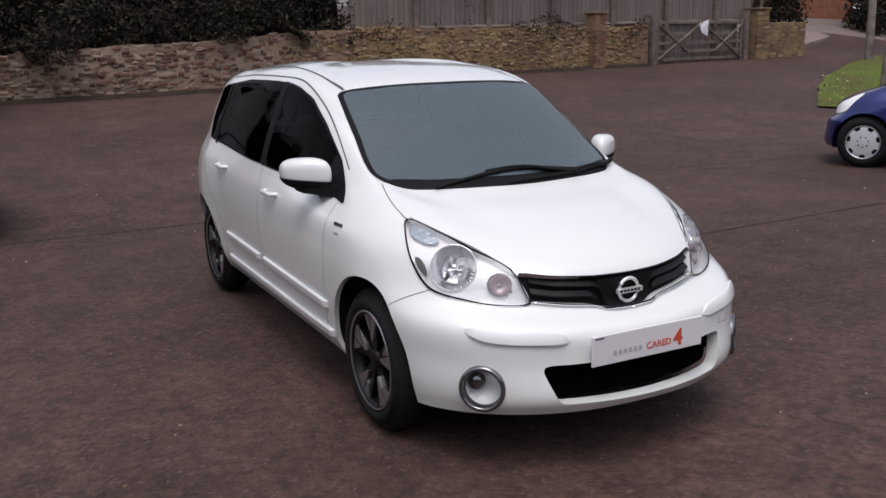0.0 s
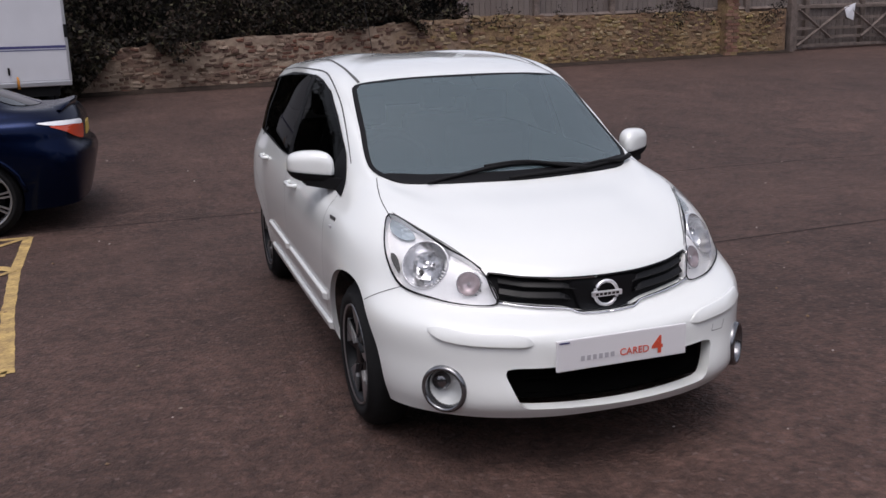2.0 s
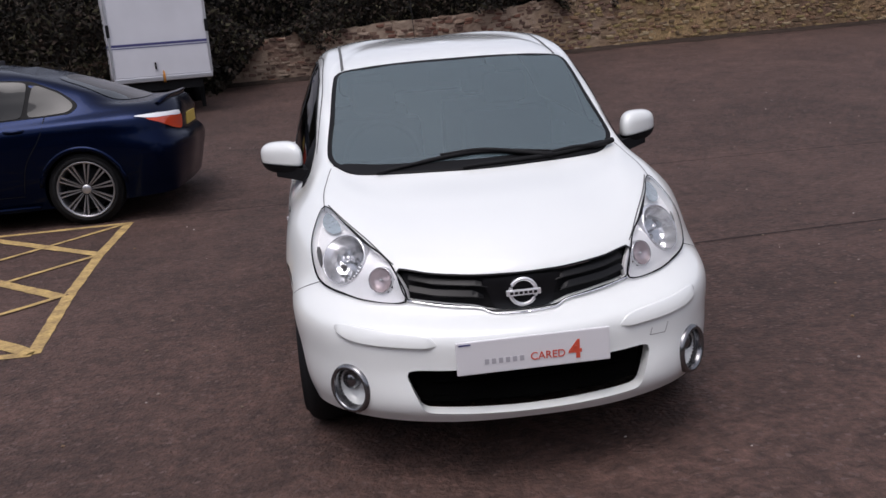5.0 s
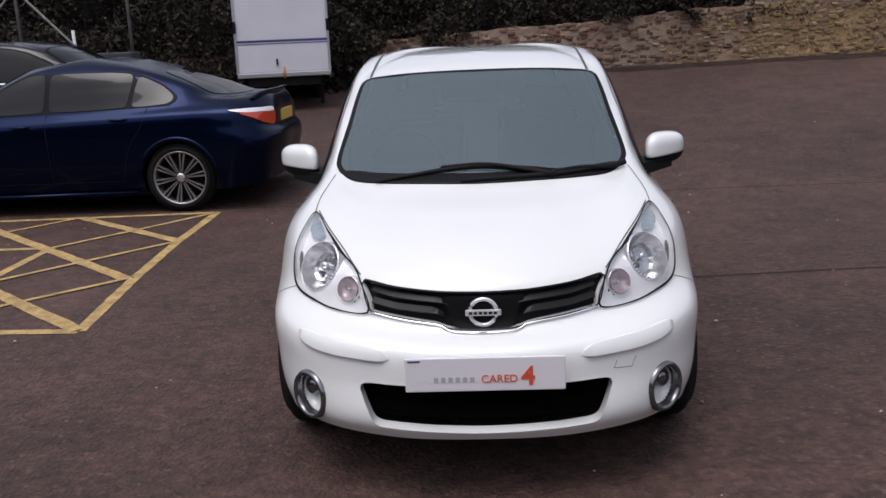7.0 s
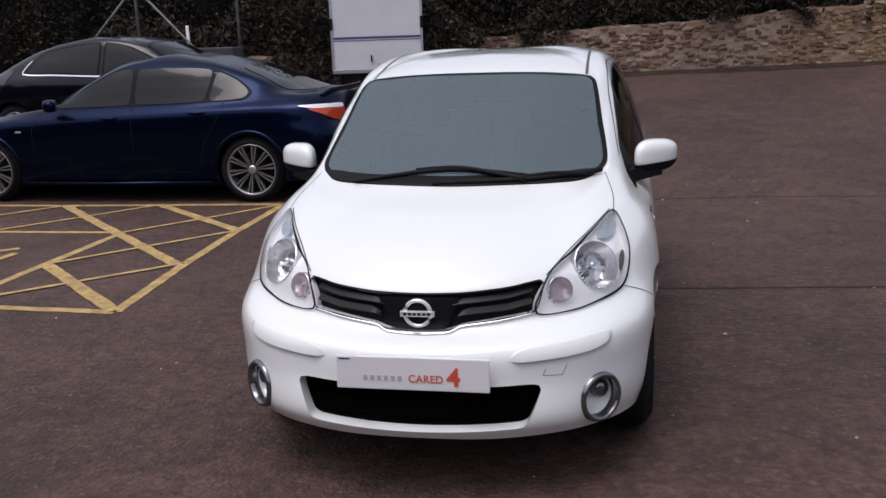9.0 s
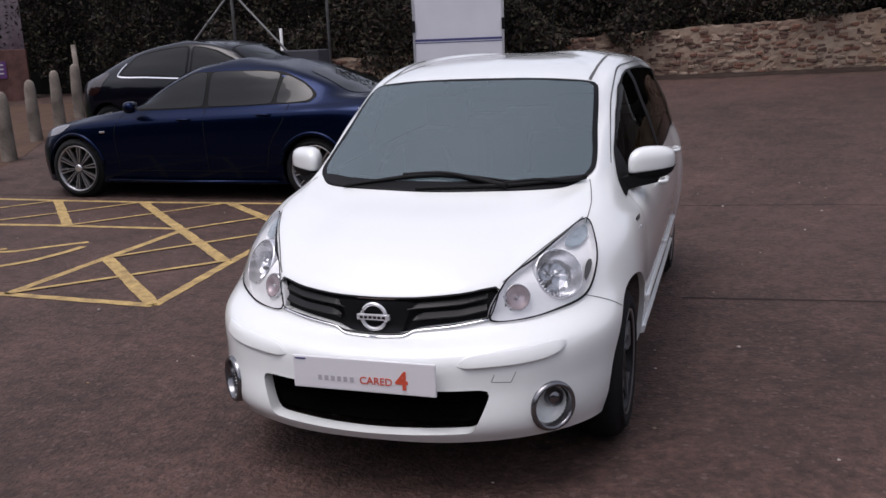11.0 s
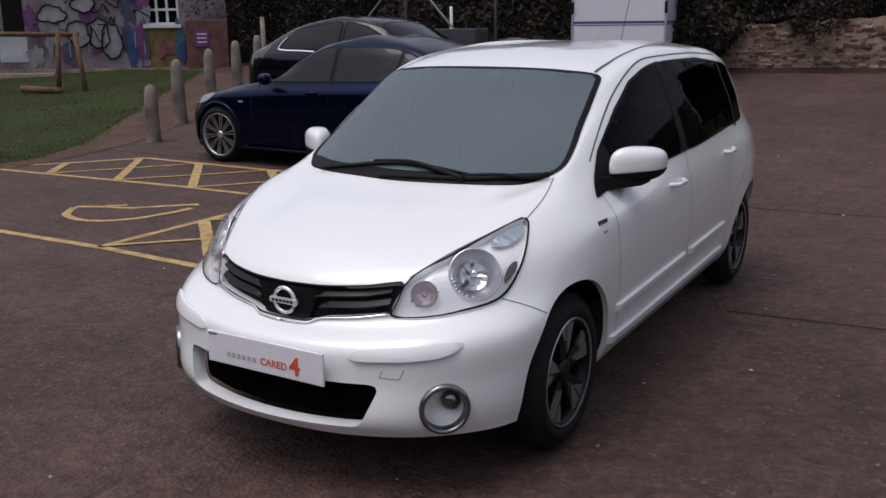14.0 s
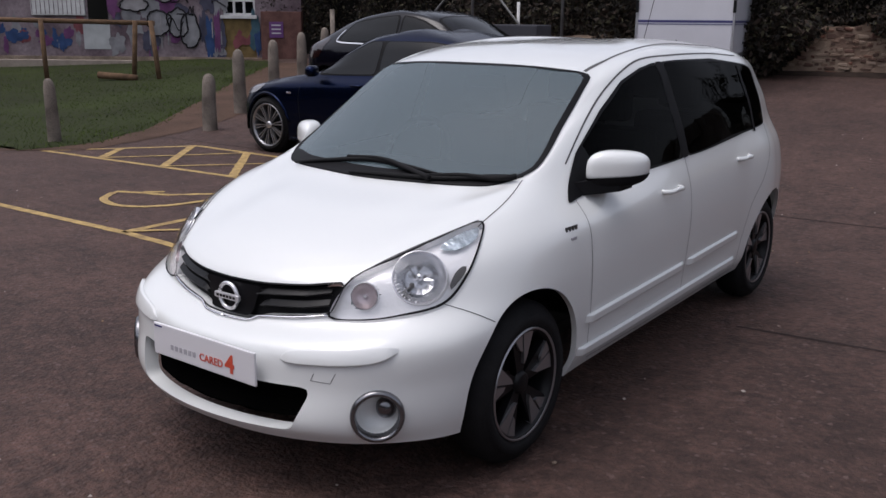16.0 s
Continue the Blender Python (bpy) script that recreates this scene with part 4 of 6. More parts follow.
            put("wheel_well", mesh("wheel_well", v, f, BLACK), car, "", pose(0, y, 0.31))
        for k in range(4):
            p = shell.on((s * 0.82, 0.26 + 0.022 * k, 0.824), (-s, 0, 0))
            part("wing_badge", box(p.x - 0.003, p.x + 0.003, 0.252 + 0.022 * k, 0.268 + 0.022 * k, 0.814, 0.836, 0.002), BADGE_INK, car, "dark wing badge letter")
        p = shell.on((s * 0.82, 0.29, 0.79), (-s, 0, 0))
        part("wing_badge_line", box(p.x - 0.003, p.x + 0.003, 0.272, 0.312, 0.785, 0.797, 0.002), PLATE_GREY, car)
    v, f = tube([(0, 2.58, 1.425), (0, 2.70, 1.66), (0, 2.82, 1.92)], 0.002, 6)
    put("aerial", mesh("aerial", v, f, BLACK), car, "thin black roof aerial")
    part("floor_pan", box(-0.5, 0.5, -0.45, 2.9, 0.2, 0.26, 0.02), BLACK, car)
    # cabin
    part("dashboard", box(-0.6, 0.6, 0.35, 0.75, 0.72, 0.95, 0.06), TRIM_DARK, car)
    ringp = [(-0.36 + 0.185 * math.cos(a), 0.86 + 0.07 * math.sin(a), 0.93 + 0.17 * math.sin(a)) for a in np.linspace(0, 2 * math.pi, 33)]
    put("steering_wheel", mesh("steering_wheel", *tube(ringp, 0.016, 8), BLACK), car)
    for sx in (-0.36, 0.36):
        for sy in (1.35, 2.25):
            part("seat", box(sx - 0.25, sx + 0.25, sy, sy + 0.16, 0.4, 1.08, 0.06), TRIM_DARK, car)
            part("headrest", box(sx - 0.12, sx + 0.12, sy + 0.04, sy + 0.14, 1.1, 1.27, 0.04), TRIM_DARK, car)
            part("seat_base", box(sx - 0.25, sx + 0.25, sy - 0.45, sy + 0.1, 0.35, 0.55, 0.05), TRIM_DARK, car)
    part("rear_view_mirror", box(-0.1, 0.1, 0.9, 0.92, 1.27, 1.33, 0.008), BLACK, car)
    return car


white_hatchback()


# ---- other cars ----
def plain_hatch(name, label, paint, at, sx, sy, sz, spokes, style, slope=0.0):
    """A five-door hatchback of plainer make."""
    car = thing(name, label, "car", at=at)

    def sc(poly):
        """The outline in this car's proportions, its upper tail leaning forward by the slope."""
        out = []
        for x, y, z in poly:
            lean = slope * max(0.0, z - 0.92) * min(1.0, max(0.0, (y - 1.5) / 1.3))
            out.append((x * sx * (1 - 0.12 * lean), (y - lean) * sy, (z - 0.12 * lean) * sz))
        return out

    shell = Shell([sc(ring) for ring in hatch_rings()], 7, 5)
    side, fore = (-1, 0, 0), (0, 1, -0.25)
    screen = [(0, 0.05, 0.98), (0.4, 0.12, 0.985), (0.59, 0.28, 1.02), (0.56, 0.82, 1.32), (0.42, 0.845, 1.366), (0, 0.81, 1.379)]
    screen = sc(screen + mirrored(screen)[-2:0:-1])
    back = [(0, 3.1, 1.07), (0.5, 3.05, 1.08), (0.53, 2.95, 1.15), (0.47, 2.88, 1.3), (0, 2.92, 1.32)]
    back = sc(back + mirrored(back)[-2:0:-1])
    panes = [("windscreen", screen, fore), ("rear_screen", back, (0, -1, -0.2))]
    for poly, d in both(sc(HATCH_FRONT_WIN), side):
        panes.append(("front_door_window", poly, d))
    for poly, d in both(sc(HATCH_REAR_WIN), side):
        panes.append(("rear_door_window", poly, d))
    made = []
    for n, poly, d in panes:
        rim, pane = shell.patch(poly, d, 0.004, 0.05, 4, 0.03)
        made.append((n, rim, pane))
    lamp = sc([(0.668, -0.10, 0.905), (0.55, -0.33, 0.83), (0.43, -0.5, 0.74), (0.41, -0.56, 0.65), (0.6, -0.455, 0.648), (0.70, -0.3, 0.70)])
    rear_lamp = sc([(0.78, 2.7, 0.78), (0.7, 2.9, 0.78), (0.62, 2.9, 1.05), (0.72, 2.7, 1.05)])
    lights = [("headlight", shell.patch(p, d, 0.004, 0.03, 3)[1], LAMP_BASE) for p, d in both(lamp, (-0.5, 0.8, -0.3))]
    lights += [("tail_light", shell.patch(p, d, 0.005, 0.03, 3)[1], SMOKED) for p, d in both(rear_lamp, (-0.8, -0.5, 0))]
    gaps = []
    for pts in ([(0.72, 0.43, 0.92), (0.83, 0.42, 0.55), (0.8, 0.44, 0.3)], [(0.8, 1.365, 0.97), (0.83, 1.37, 0.45), (0.8, 1.37, 0.28)]):
        gaps += [shell.line(q, d, 0.006, 0.0015, 0.05) for q, d in both(sc(pts), side)]
    strips = []
    if slope:
        pts = [(0.72, 0.62, 0.925), (0.8, 1.35, 0.952), (0.8, 2.0, 0.985), (0.78, 2.5, 1.012), (0.72, 2.56, 1.1), (0.7, 2.58, 1.2)]
        strips = [shell.line(q, d, 0.016, 0.006, 0.04) for q, d in both(sc(pts), side)]
    for y in (0.0, 2.6):
        arch = [(0.75 * sx, y * sy + 0.345 * math.cos(a), 0.305 + 0.345 * math.sin(a)) for a in np.linspace(-0.45, math.pi + 0.45, 32)]
        for poly, d in both(arch, side):
            shell.cut(poly, d, 0.05)
    part("body", shell.bm, paint, car, "", True)
    for n, rim, pane in made:
        glassy = put(n, mesh(n, *pane, MIRROR_GLASS), car, "dark reflecting window")
        put("window_seal", mesh("window_seal", *rim, SEAL), glassy)
    for piece in strips:
        put("window_trim", mesh("window_trim", *piece, CHROME), car, "bright trim under the windows")
    for n, piece, mat in lights:
        put(n, mesh(n, *piece, mat), car)
    for piece in gaps:
        put("panel_gap", mesh("panel_gap", *piece, SEAL), car)
    for s in (1, -1):
        bm = bmesh.new()
        bmesh.ops.create_uvsphere(bm, u_segments=14, v_segments=8, radius=1)
        for v in bm.verts:
            v.co /= sum(abs(c) ** 3.2 for c in v.co) ** (1 / 3.2)
            v.co = Vector((s * (0.84 * sx + 0.1 * v.co.x), 0.6 * sy + 0.06 * v.co.y, 1.0 * sz + 0.06 * v.co.z))
        part("door_mirror", bm, paint, car, "", True)
        for y in (0.0, 2.6):
            wheel(car, s * 0.72 * sx, y * sy, 0.305, 0.2, 0.185, s, spokes, TRIM_SILVER, TRIM_SILVER, style)
            v, f = lathe([(0.5 * s, 0.001), (0.5 * s, 0.36), (0.76 * sx * s, 0.365)], 28)
            put("wheel_well", mesh("wheel_well", v, [q for q in f if min(v[i][2] for i in q) > -0.12], BLACK), car, "", pose(0, y * sy, 0.31))
    part("floor_pan", box(-0.5, 0.5, -0.4, 2.8, 0.2, 0.26), BLACK, car)
    return car


def navy_saloon():
    at = pose(-5.755, 5.76, 0.0, 0, 0, -90)
    car = thing("saloon_car", "dark navy four-door saloon with many-spoked silver alloy wheels", "car", at=at)
    sill = [(0, -0.74, 0.2), (0.5, -0.68, 0.19), (0.79, -0.42, 0.18), (0.86, 0, 0.18), (0.87, 0.55, 0.18), (0.87, 1.6, 0.18), (0.87, 2.4, 0.18), (0.86, 2.89, 0.2), (0.78, 3.72, 0.25), (0.5, 3.79, 0.27), (0, 3.81, 0.27)]
    low = [(0, -0.80, 0.4), (0.48, -0.74, 0.4), (0.80, -0.45, 0.4), (0.895, 0, 0.4), (0.905, 0.55, 0.4), (0.905, 1.6, 0.4), (0.905, 2.4, 0.4), (0.905, 2.89, 0.42), (0.83, 3.72, 0.45), (0.5, 3.84, 0.46), (0, 3.86, 0.46)]
    mid = [(0, -0.79, 0.58), (0.45, -0.73, 0.58), (0.79, -0.45, 0.6), (0.905, 0, 0.62), (0.92, 0.55, 0.64), (0.923, 1.6, 0.66), (0.923, 2.4, 0.68), (0.92, 2.89, 0.7), (0.85, 3.7, 0.72), (0.5, 3.86, 0.72), (0, 3.88, 0.72)]
    shoulder = [(0, -0.71, 0.70), (0.42, -0.66, 0.71), (0.73, -0.43, 0.74), (0.872, 0, 0.79), (0.895, 0.55, 0.83), (0.905, 1.6, 0.87), (0.905, 2.4, 0.9), (0.9, 2.89, 0.92), (0.82, 3.63, 0.93), (0.5, 3.80, 0.93), (0, 3.82, 0.93)]
    waist = [(0, -0.76, 0.63), (0.44, -0.70, 0.635), (0.77, -0.445, 0.66), (0.895, 0, 0.70), (0.914, 0.55, 0.735), (0.92, 1.6, 0.765), (0.92, 2.4, 0.79), (0.915, 2.89, 0.81), (0.84, 3.67, 0.775), (0.5, 3.815, 0.762), (0, 3.835, 0.762)]
    belt = [(0, -0.5, 0.77), (0.40, -0.46, 0.78), (0.64, -0.28, 0.81), (0.76, 0.1, 0.865), (0.82, 0.6, 0.91), (0.845, 1.6, 0.95), (0.845, 2.4, 0.975), (0.82, 2.9, 1.0), (0.735, 3.53, 1.03), (0.45, 3.74, 1.045), (0, 3.76, 1.045)]
    cowl = [(0, 0.55, 0.955), (0.4, 0.57, 0.955), (0.61, 0.63, 0.96), (0.70, 0.74, 0.975), (0.74, 0.88, 1.02), (0.755, 1.6, 1.14), (0.745, 2.4, 1.16), (0.71, 2.85, 1.13), (0.64, 3.25, 1.075), (0.4, 3.42, 1.065), (0, 3.46, 1.065)]
    screen = [(0, 0.95, 1.19), (0.4, 0.97, 1.19), (0.585, 1.01, 1.18), (0.64, 1.06, 1.18), (0.67, 1.17, 1.22), (0.675, 1.6, 1.3), (0.665, 2.3, 1.31), (0.635, 2.72, 1.25), (0.56, 2.98, 1.19), (0.38, 3.05, 1.19), (0, 3.08, 1.19)]
    header = [(0, 1.35, 1.385), (0.38, 1.37, 1.38), (0.53, 1.4, 1.365), (0.57, 1.44, 1.362), (0.585, 1.51, 1.372), (0.585, 1.7, 1.395), (0.575, 2.2, 1.39), (0.55, 2.45, 1.365), (0.49, 2.6, 1.335), (0.34, 2.66, 1.335), (0, 2.68, 1.345)]
    ridge = [(0, 1.6 + 0.08 * k, 1.43 + 0.014 * math.sin(math.pi * k / 10)) for k in range(11)]
    rings = [[(x, y if y < 3 else 3 + 0.91 * (y - 3), z) for x, y, z in ring] for ring in (sill, low, mid, waist, shoulder, belt, cowl, screen, header, ridge)]
    shell = Shell(rings, 9, 9)
    side = (-1, 0, 0)
    front_win = rounded([(0.8, 0.80, 0.965), (0.8, 1.62, 0.985), (0.65, 1.62, 1.325), (0.63, 1.45, 1.315), (0.7, 1.1, 1.15)], 0.03)
    rear_win = rounded([(0.8, 1.68, 0.985), (0.8, 2.42, 1.005), (0.62, 2.47, 1.3), (0.62, 2.25, 1.325), (0.65, 1.68, 1.326)], 0.03)
    quarter = rounded([(0.8, 2.47, 1.006), (0.78, 2.82, 1.025), (0.7, 2.87, 1.08), (0.66, 2.74, 1.19), (0.62, 2.52, 1.285)], 0.03)
    whole = rounded([(0.8, 0.76, 0.95), (0.8, 1.6, 0.97), (0.8, 2.84, 1.01), (0.7, 2.91, 1.08), (0.66, 2.74, 1.21), (0.62, 2.5, 1.315), (0.62, 2.25, 1.34), (0.63, 1.44, 1.33), (0.7, 1.07, 1.155)], 0.03)
    ws = [(0, 0.58, 0.97), (0.4, 0.6, 0.975), (0.66, 0.75, 1.0), (0.6, 1.1, 1.19), (0.53, 1.38, 1.345), (0, 1.34, 1.37)]
    ws = ws + mirrored(ws)[-2:0:-1]
    back = [(0, 3.4, 1.085), (0.4, 3.35, 1.09), (0.58, 3.2, 1.1), (0.5, 2.9, 1.22), (0.42, 2.7, 1.315), (0, 2.72, 1.325)]
    back = back + mirrored(back)[-2:0:-1]
    frames = [("window_frame", shell.patch(p, d, 0.003, 0.03, 5)[1]) for p, d in both(whole, side)]
    panes = []
    for poly, n in ((front_win, "front_door_window"), (rear_win, "rear_door_window"), (quarter, "quarter_window")):
        panes += [(n, shell.patch(p, d, 0.007, 0.03, 4)[1]) for p, d in both(poly, side)]
    panes.append(("windscreen", shell.patch(ws, (0, 1, -0.6), 0.005, 0.05, 5)[1]))
    panes.append(("rear_screen", shell.patch(back, (0, -1, -0.9), 0.005, 0.05, 5)[1]))
    tail = [(0.85, 3.47, 0.917), (0.80, 3.62, 0.862), (0.72, 3.76, 0.805), (0.60, 3.86, 0.79), (0.60, 3.86, 0.915), (0.72, 3.74, 0.92), (0.82, 3.52, 0.922)]
    tail_top = [(0.87, 3.38, 0.945), (0.83, 3.50, 0.921), (0.72, 3.74, 0.915), (0.62, 3.86, 0.91), (0.62, 3.86, 0.942), (0.74, 3.70, 0.95), (0.82, 3.5, 0.953)]
    head = [(0.80, -0.02, 0.80), (0.70, -0.35, 0.78), (0.45, -0.58, 0.74), (0.45, -0.64, 0.65), (0.70, -0.48, 0.66), (0.83, -0.2, 0.71)]
    lights = [("tail_light", shell.patch(p, d, 0.006, 0.02, 4)[1], LENS_RED) for p, d in both(tail, (-0.7, -0.7, 0))]
    lights += [("tail_light_top", shell.patch(p, d, 0.009, 0.02, 4)[1], LENS_WHITE) for p, d in both(tail_top, (-0.7, -0.7, 0))]
    lights += [("headlight", shell.patch(p, d, 0.005, 0.03, 4)[1], SMOKED_GREY) for p, d in both(head, (-0.6, 0.8, -0.1))]
    gaps = []
    for pts in ([(0.85, 0.62, 0.93), (0.91, 0.55, 0.75), (0.91, 0.57, 0.35)], [(0.8, 1.65, 0.97), (0.9, 1.66, 0.7), (0.9, 1.67, 0.3)], [(0.83, 2.62, 1.0), (0.9, 2.58, 0.85), (0.91, 2.42, 0.6), (0.9, 2.36, 0.35)], [(0.9, 0.57, 0.32), (0.9, 2.36, 0.32)]):
        gaps += [shell.line(q, d, 0.007, 0.0015, 0.05) for q, d in both(pts, side)]
    for y in (0.0, 2.888):
        arch = [(0.8, y + 0.352 * math.cos(a), 0.335 + 0.352 * math.sin(a)) for a in np.linspace(-0.5, math.pi + 0.5, 40)]
        for poly, d in both(arch, side):
            shell.cut(poly, d, 0.05)
    part("body", shell.bm, PAINT_NAVY, car, "glossy navy bodywork", True)
    for n, piece in frames:
        put(n, mesh(n, *piece, SEAL), car)
    for n, piece in panes:
        put(n, mesh(n, *piece, MIRROR_GLASS), car, "dark glass reflecting the sky")
    for n, piece, mat in lights:
        put(n, mesh(n, *piece, mat), car)
    for piece in gaps:
        put("panel_gap", mesh("panel_gap", *piece, SEAL), car)
    for s in (1, -1):
        v, f = tube([(s * 0.915, 0.42, 0.215), (s * 0.918, 1.4, 0.205), (s * 0.915, 2.48, 0.215)], 0.018, 6)
        put("sill_skirt", mesh("sill_skirt", v, f, PAINT_NAVY), car)
        part("wing_vent", box(s * 0.915 - 0.006, s * 0.915 + 0.006, 0.36, 0.43, 0.725, 0.745, 0.003), CHROME, car)
        bm = bmesh.new()
        bmesh.ops.create_uvsphere(bm, u_segments=16, v_segments=10, radius=1)
        for v in bm.verts:
            v.co /= sum(abs(c) ** 3.2 for c in v.co) ** (1 / 3.2)
            v.co = Vector((s * (0.97 + 0.1 * v.co.x), 0.83 + 0.07 * v.co.y + 0.03 * v.co.x, 1.0 + 0.062 * v.co.z))
        part("door_mirror", bm, PAINT_NAVY, car, "", True)
        for y, z in ((1.42, 0.86), (2.36, 0.9)):
            v, f = tube(dense([(s * 0.89, y - 0.09, z), (s * 0.93, y - 0.05, z), (s * 0.93, y + 0.05, z), (s * 0.89, y + 0.09, z)], 0.03, False), 0.013, 6)
            put("door_handle", mesh("door_handle", v, f, PAINT_NAVY), car)
        for y in (0.0, 2.888):
            wheel(car, s * 0.795, y, 0.335, 0.252, 0.22, s, 10, ALLOY, ALLOY, "twin")
            lip = [shell.on((s * 0.85, y + 0.375 * math.cos(a), 0.335 + 0.375 * math.sin(a)), (-s, 0, 0), -0.004) for a in np.linspace(0.15, math.pi - 0.15, 24)]
            put("arch_lip", mesh("arch_lip", *tube(lip, 0.021, 8), PAINT_NAVY), car)
            v, f = lathe([(0.5 * s, 0.001), (0.5 * s, 0.38), (0.87 * s, 0.385)], 32)
            put("wheel_well", mesh("wheel_well", v, [q for q in f if min(v[i][2] for i in q) > -0.12], BLACK), car, "", pose(0, y, 0.335))
        part("kidney_grille", box(s * 0.12 - 0.1, s * 0.12 + 0.1, -0.76, -0.68, 0.58, 0.7, 0.03), CHROME, car)
    # upturned lip across the boot lid, its ends swept down to the wings
    verts, faces = [], []
    xs = np.linspace(-0.66, 0.66, 25)
    for x in xs:
        end = max(0.0, (abs(x) - 0.48) / 0.18)
        drop, fore = 0.06 * end ** 2, 0.05 * (x / 0.66) ** 2 + 0.05 * end ** 2
        for y, z in ((3.40, 1.05), (3.49, 1.066), (3.59, 1.082), (3.67, 1.103), (3.695, 1.10), (3.675, 1.06), (3.64, 1.0)):
            verts.append((x, y - fore, z - drop))
    for i in range(len(xs) - 1):
        for j in range(6):
            a = 7 * i + j
            faces.append((a, a + 1, a + 8, a + 7))
    put("boot_spoiler", mesh("boot_spoiler", verts, faces, PAINT_NAVY), car)
    part("number_plate", box(-0.26, 0.26, 3.725, 3.762, 0.79, 0.90, 0.004), material("plate_yellow", (0.6, 0.42, 0.08), 0.5), car)
    part("floor_pan", box(-0.55, 0.55, -0.5, 3.5, 0.18, 0.26), BLACK, car)
    return car


SMOKED_GREY = material("grey_headlight", (0.22, 0.21, 0.22), 0.15, metal=0.5, coat=0.5)
SMOKED = material("smoked_lens", (0.015, 0.006, 0.006), 0.1, coat=0.5)
MIRROR_GLASS = material("dark_car_glass", (0.005, 0.006, 0.007), 0.03, spec=0.28)
navy_saloon()
plain_hatch("black_hatchback_car", "near-black five-door hatchback parked behind the navy saloon", PAINT_BLACK, pose(-4.5, 8.35, rise(-5, 8.35) + 0.0, 0, 0, 90), 1.05, 1.07, 0.99, 5, "steel", 1.1)
plain_hatch("small_blue_car", "bright blue small hatchback with silver wheel trims", PAINT_BLUE, pose(8.02, 4.34, 0, 0, 0, -154), 0.96, 0.74, 0.98, 7, "steel")


# ---- ground ----
def ground():
    xs = np.concatenate([[-400, -150, -60], np.linspace(-40, 40, 81), [60, 150, 400]])
    ys = np.concatenate([[-400, -100, -30], np.linspace(-12, 40, 105), [60, 120, 400]])
    verts = [(x, y, rise(x, min(y, 45))) for y in ys for x in xs]
    n = len(xs)
    faces = [(j * n + i, j * n + i + 1, (j + 1) * n + i + 1, (j + 1) * n + i) for j in range(len(ys) - 1) for i in range(n - 1)]
    tagged(put("ground", mesh("ground", verts, faces, ASPHALT)), "dark brown-grey worn asphalt yard", "ground", kind="structure")


ground()


def stripe(points, width, name="bay_line", lift=0.004, parent=None, mat=None):
    """A painted line on the ground, its edges a little worn."""
    verts, faces = [], []
    line = [Vector((x, y, 0)) for x, y in points]
    pts = []
    for a, b in zip(line, line[1:]):
        k = max(1, int((b - a).length / 0.08))
        pts += [a.lerp(b, i / k) for i in range(k)]
    pts.append(line[-1])
    for i, p in enumerate(pts):
        d = (pts[min(i + 1, len(pts) - 1)] - pts[max(i - 1, 0)]).normalized()
        s = Vector((-d.y, d.x, 0)) * width / 2
        for q in (p - s * random.uniform(0.86, 1.06), p + s * random.uniform(0.86, 1.06)):
            verts.append((q.x, q.y, rise(q.x, q.y) + lift))
    for i in range(len(pts) - 1):
        faces.append((2 * i, 2 * i + 1, 2 * i + 3, 2 * i + 2))
    return put(name, mesh(name, verts, faces, mat or YELLOW, False), parent)


marks = tagged(new("parking_bay_marking"), "worn yellow hatched disabled bay lines on the asphalt", "road marking", kind="structure")
BAY = ([(-2.30, 1.25), (-2.42, 2.4), (-2.5, 3.6), (-2.52, 4.78)], [(-2.3, 1.25), (-3.5, 1.3), (-8.6, 1.2)], [(-2.5, 4.76), (-4.8, 4.66), (-6.85, 4.68)], [(-3.5, 1.3), (-3.5, 3.46)], [(-3.5, 3.46), (-5.0, 3.45), (-7.95, 3.27)], [(-7.95, 3.27), (-6.85, 4.68)])
HATCH = ([(-3.48, 2.34), (-2.32, 1.27)], [(-4.8, 4.66), (-2.47, 2.4)], [(-3.8, 4.72), (-2.49, 3.58)], [(-5.9, 4.66), (-4.78, 3.46)], [(-6.9, 4.66), (-5.85, 3.42)], [(-7.4, 3.98), (-6.9, 3.36)])
HATCH_BACK = ([(-3.5, 1.33), (-2.47, 2.4)], [(-3.5, 2.34), (-2.49, 3.58)], [(-3.5, 3.45), (-2.52, 4.76)], [(-4.78, 3.46), (-3.8, 4.72)], [(-5.85, 3.42), (-4.8, 4.66)], [(-6.9, 3.36), (-5.9, 4.66)])
for lift, group, w in ((0.004, BAY, 0.08), (0.006, HATCH, 0.10), (0.008, HATCH_BACK, 0.055)):
    for pts in group:
        stripe(pts, w, parent=marks, lift=lift)
SYMBOL = ([(-4.06, 2.85), (-4.3, 2.62), (-4.49, 2.43), (-4.73, 2.36), (-4.98, 2.24)], [(-3.97, 2.68), (-4.0, 2.4), (-4.07, 2.14), (-4.2, 1.96), (-4.40, 1.87), (-4.62, 1.90), (-4.78, 1.99), (-4.95, 2.2)], [(-4.6, 2.5), (-4.74, 2.37)])
symbol = tagged(new("bay_symbol"), "worn yellow painted wheelchair symbol", "road marking", kind="structure")
for k, pts in enumerate(SYMBOL):
    stripe([(p.x, p.y) for p in dense([(x, y, 0) for x, y in pts], 0.06, False)], 0.075, "symbol_line", 0.004 + 0.002 * k, symbol)


# ---- wall, fence and gate at the back ----
WALL_X = [-9.0, -5.0, -1.5, 2.1, 5.3, 8.9, 13.9]
WALL_Y = [13.0, 13.35, 13.8, 14.2, 14.75, 15.1, 15.6]
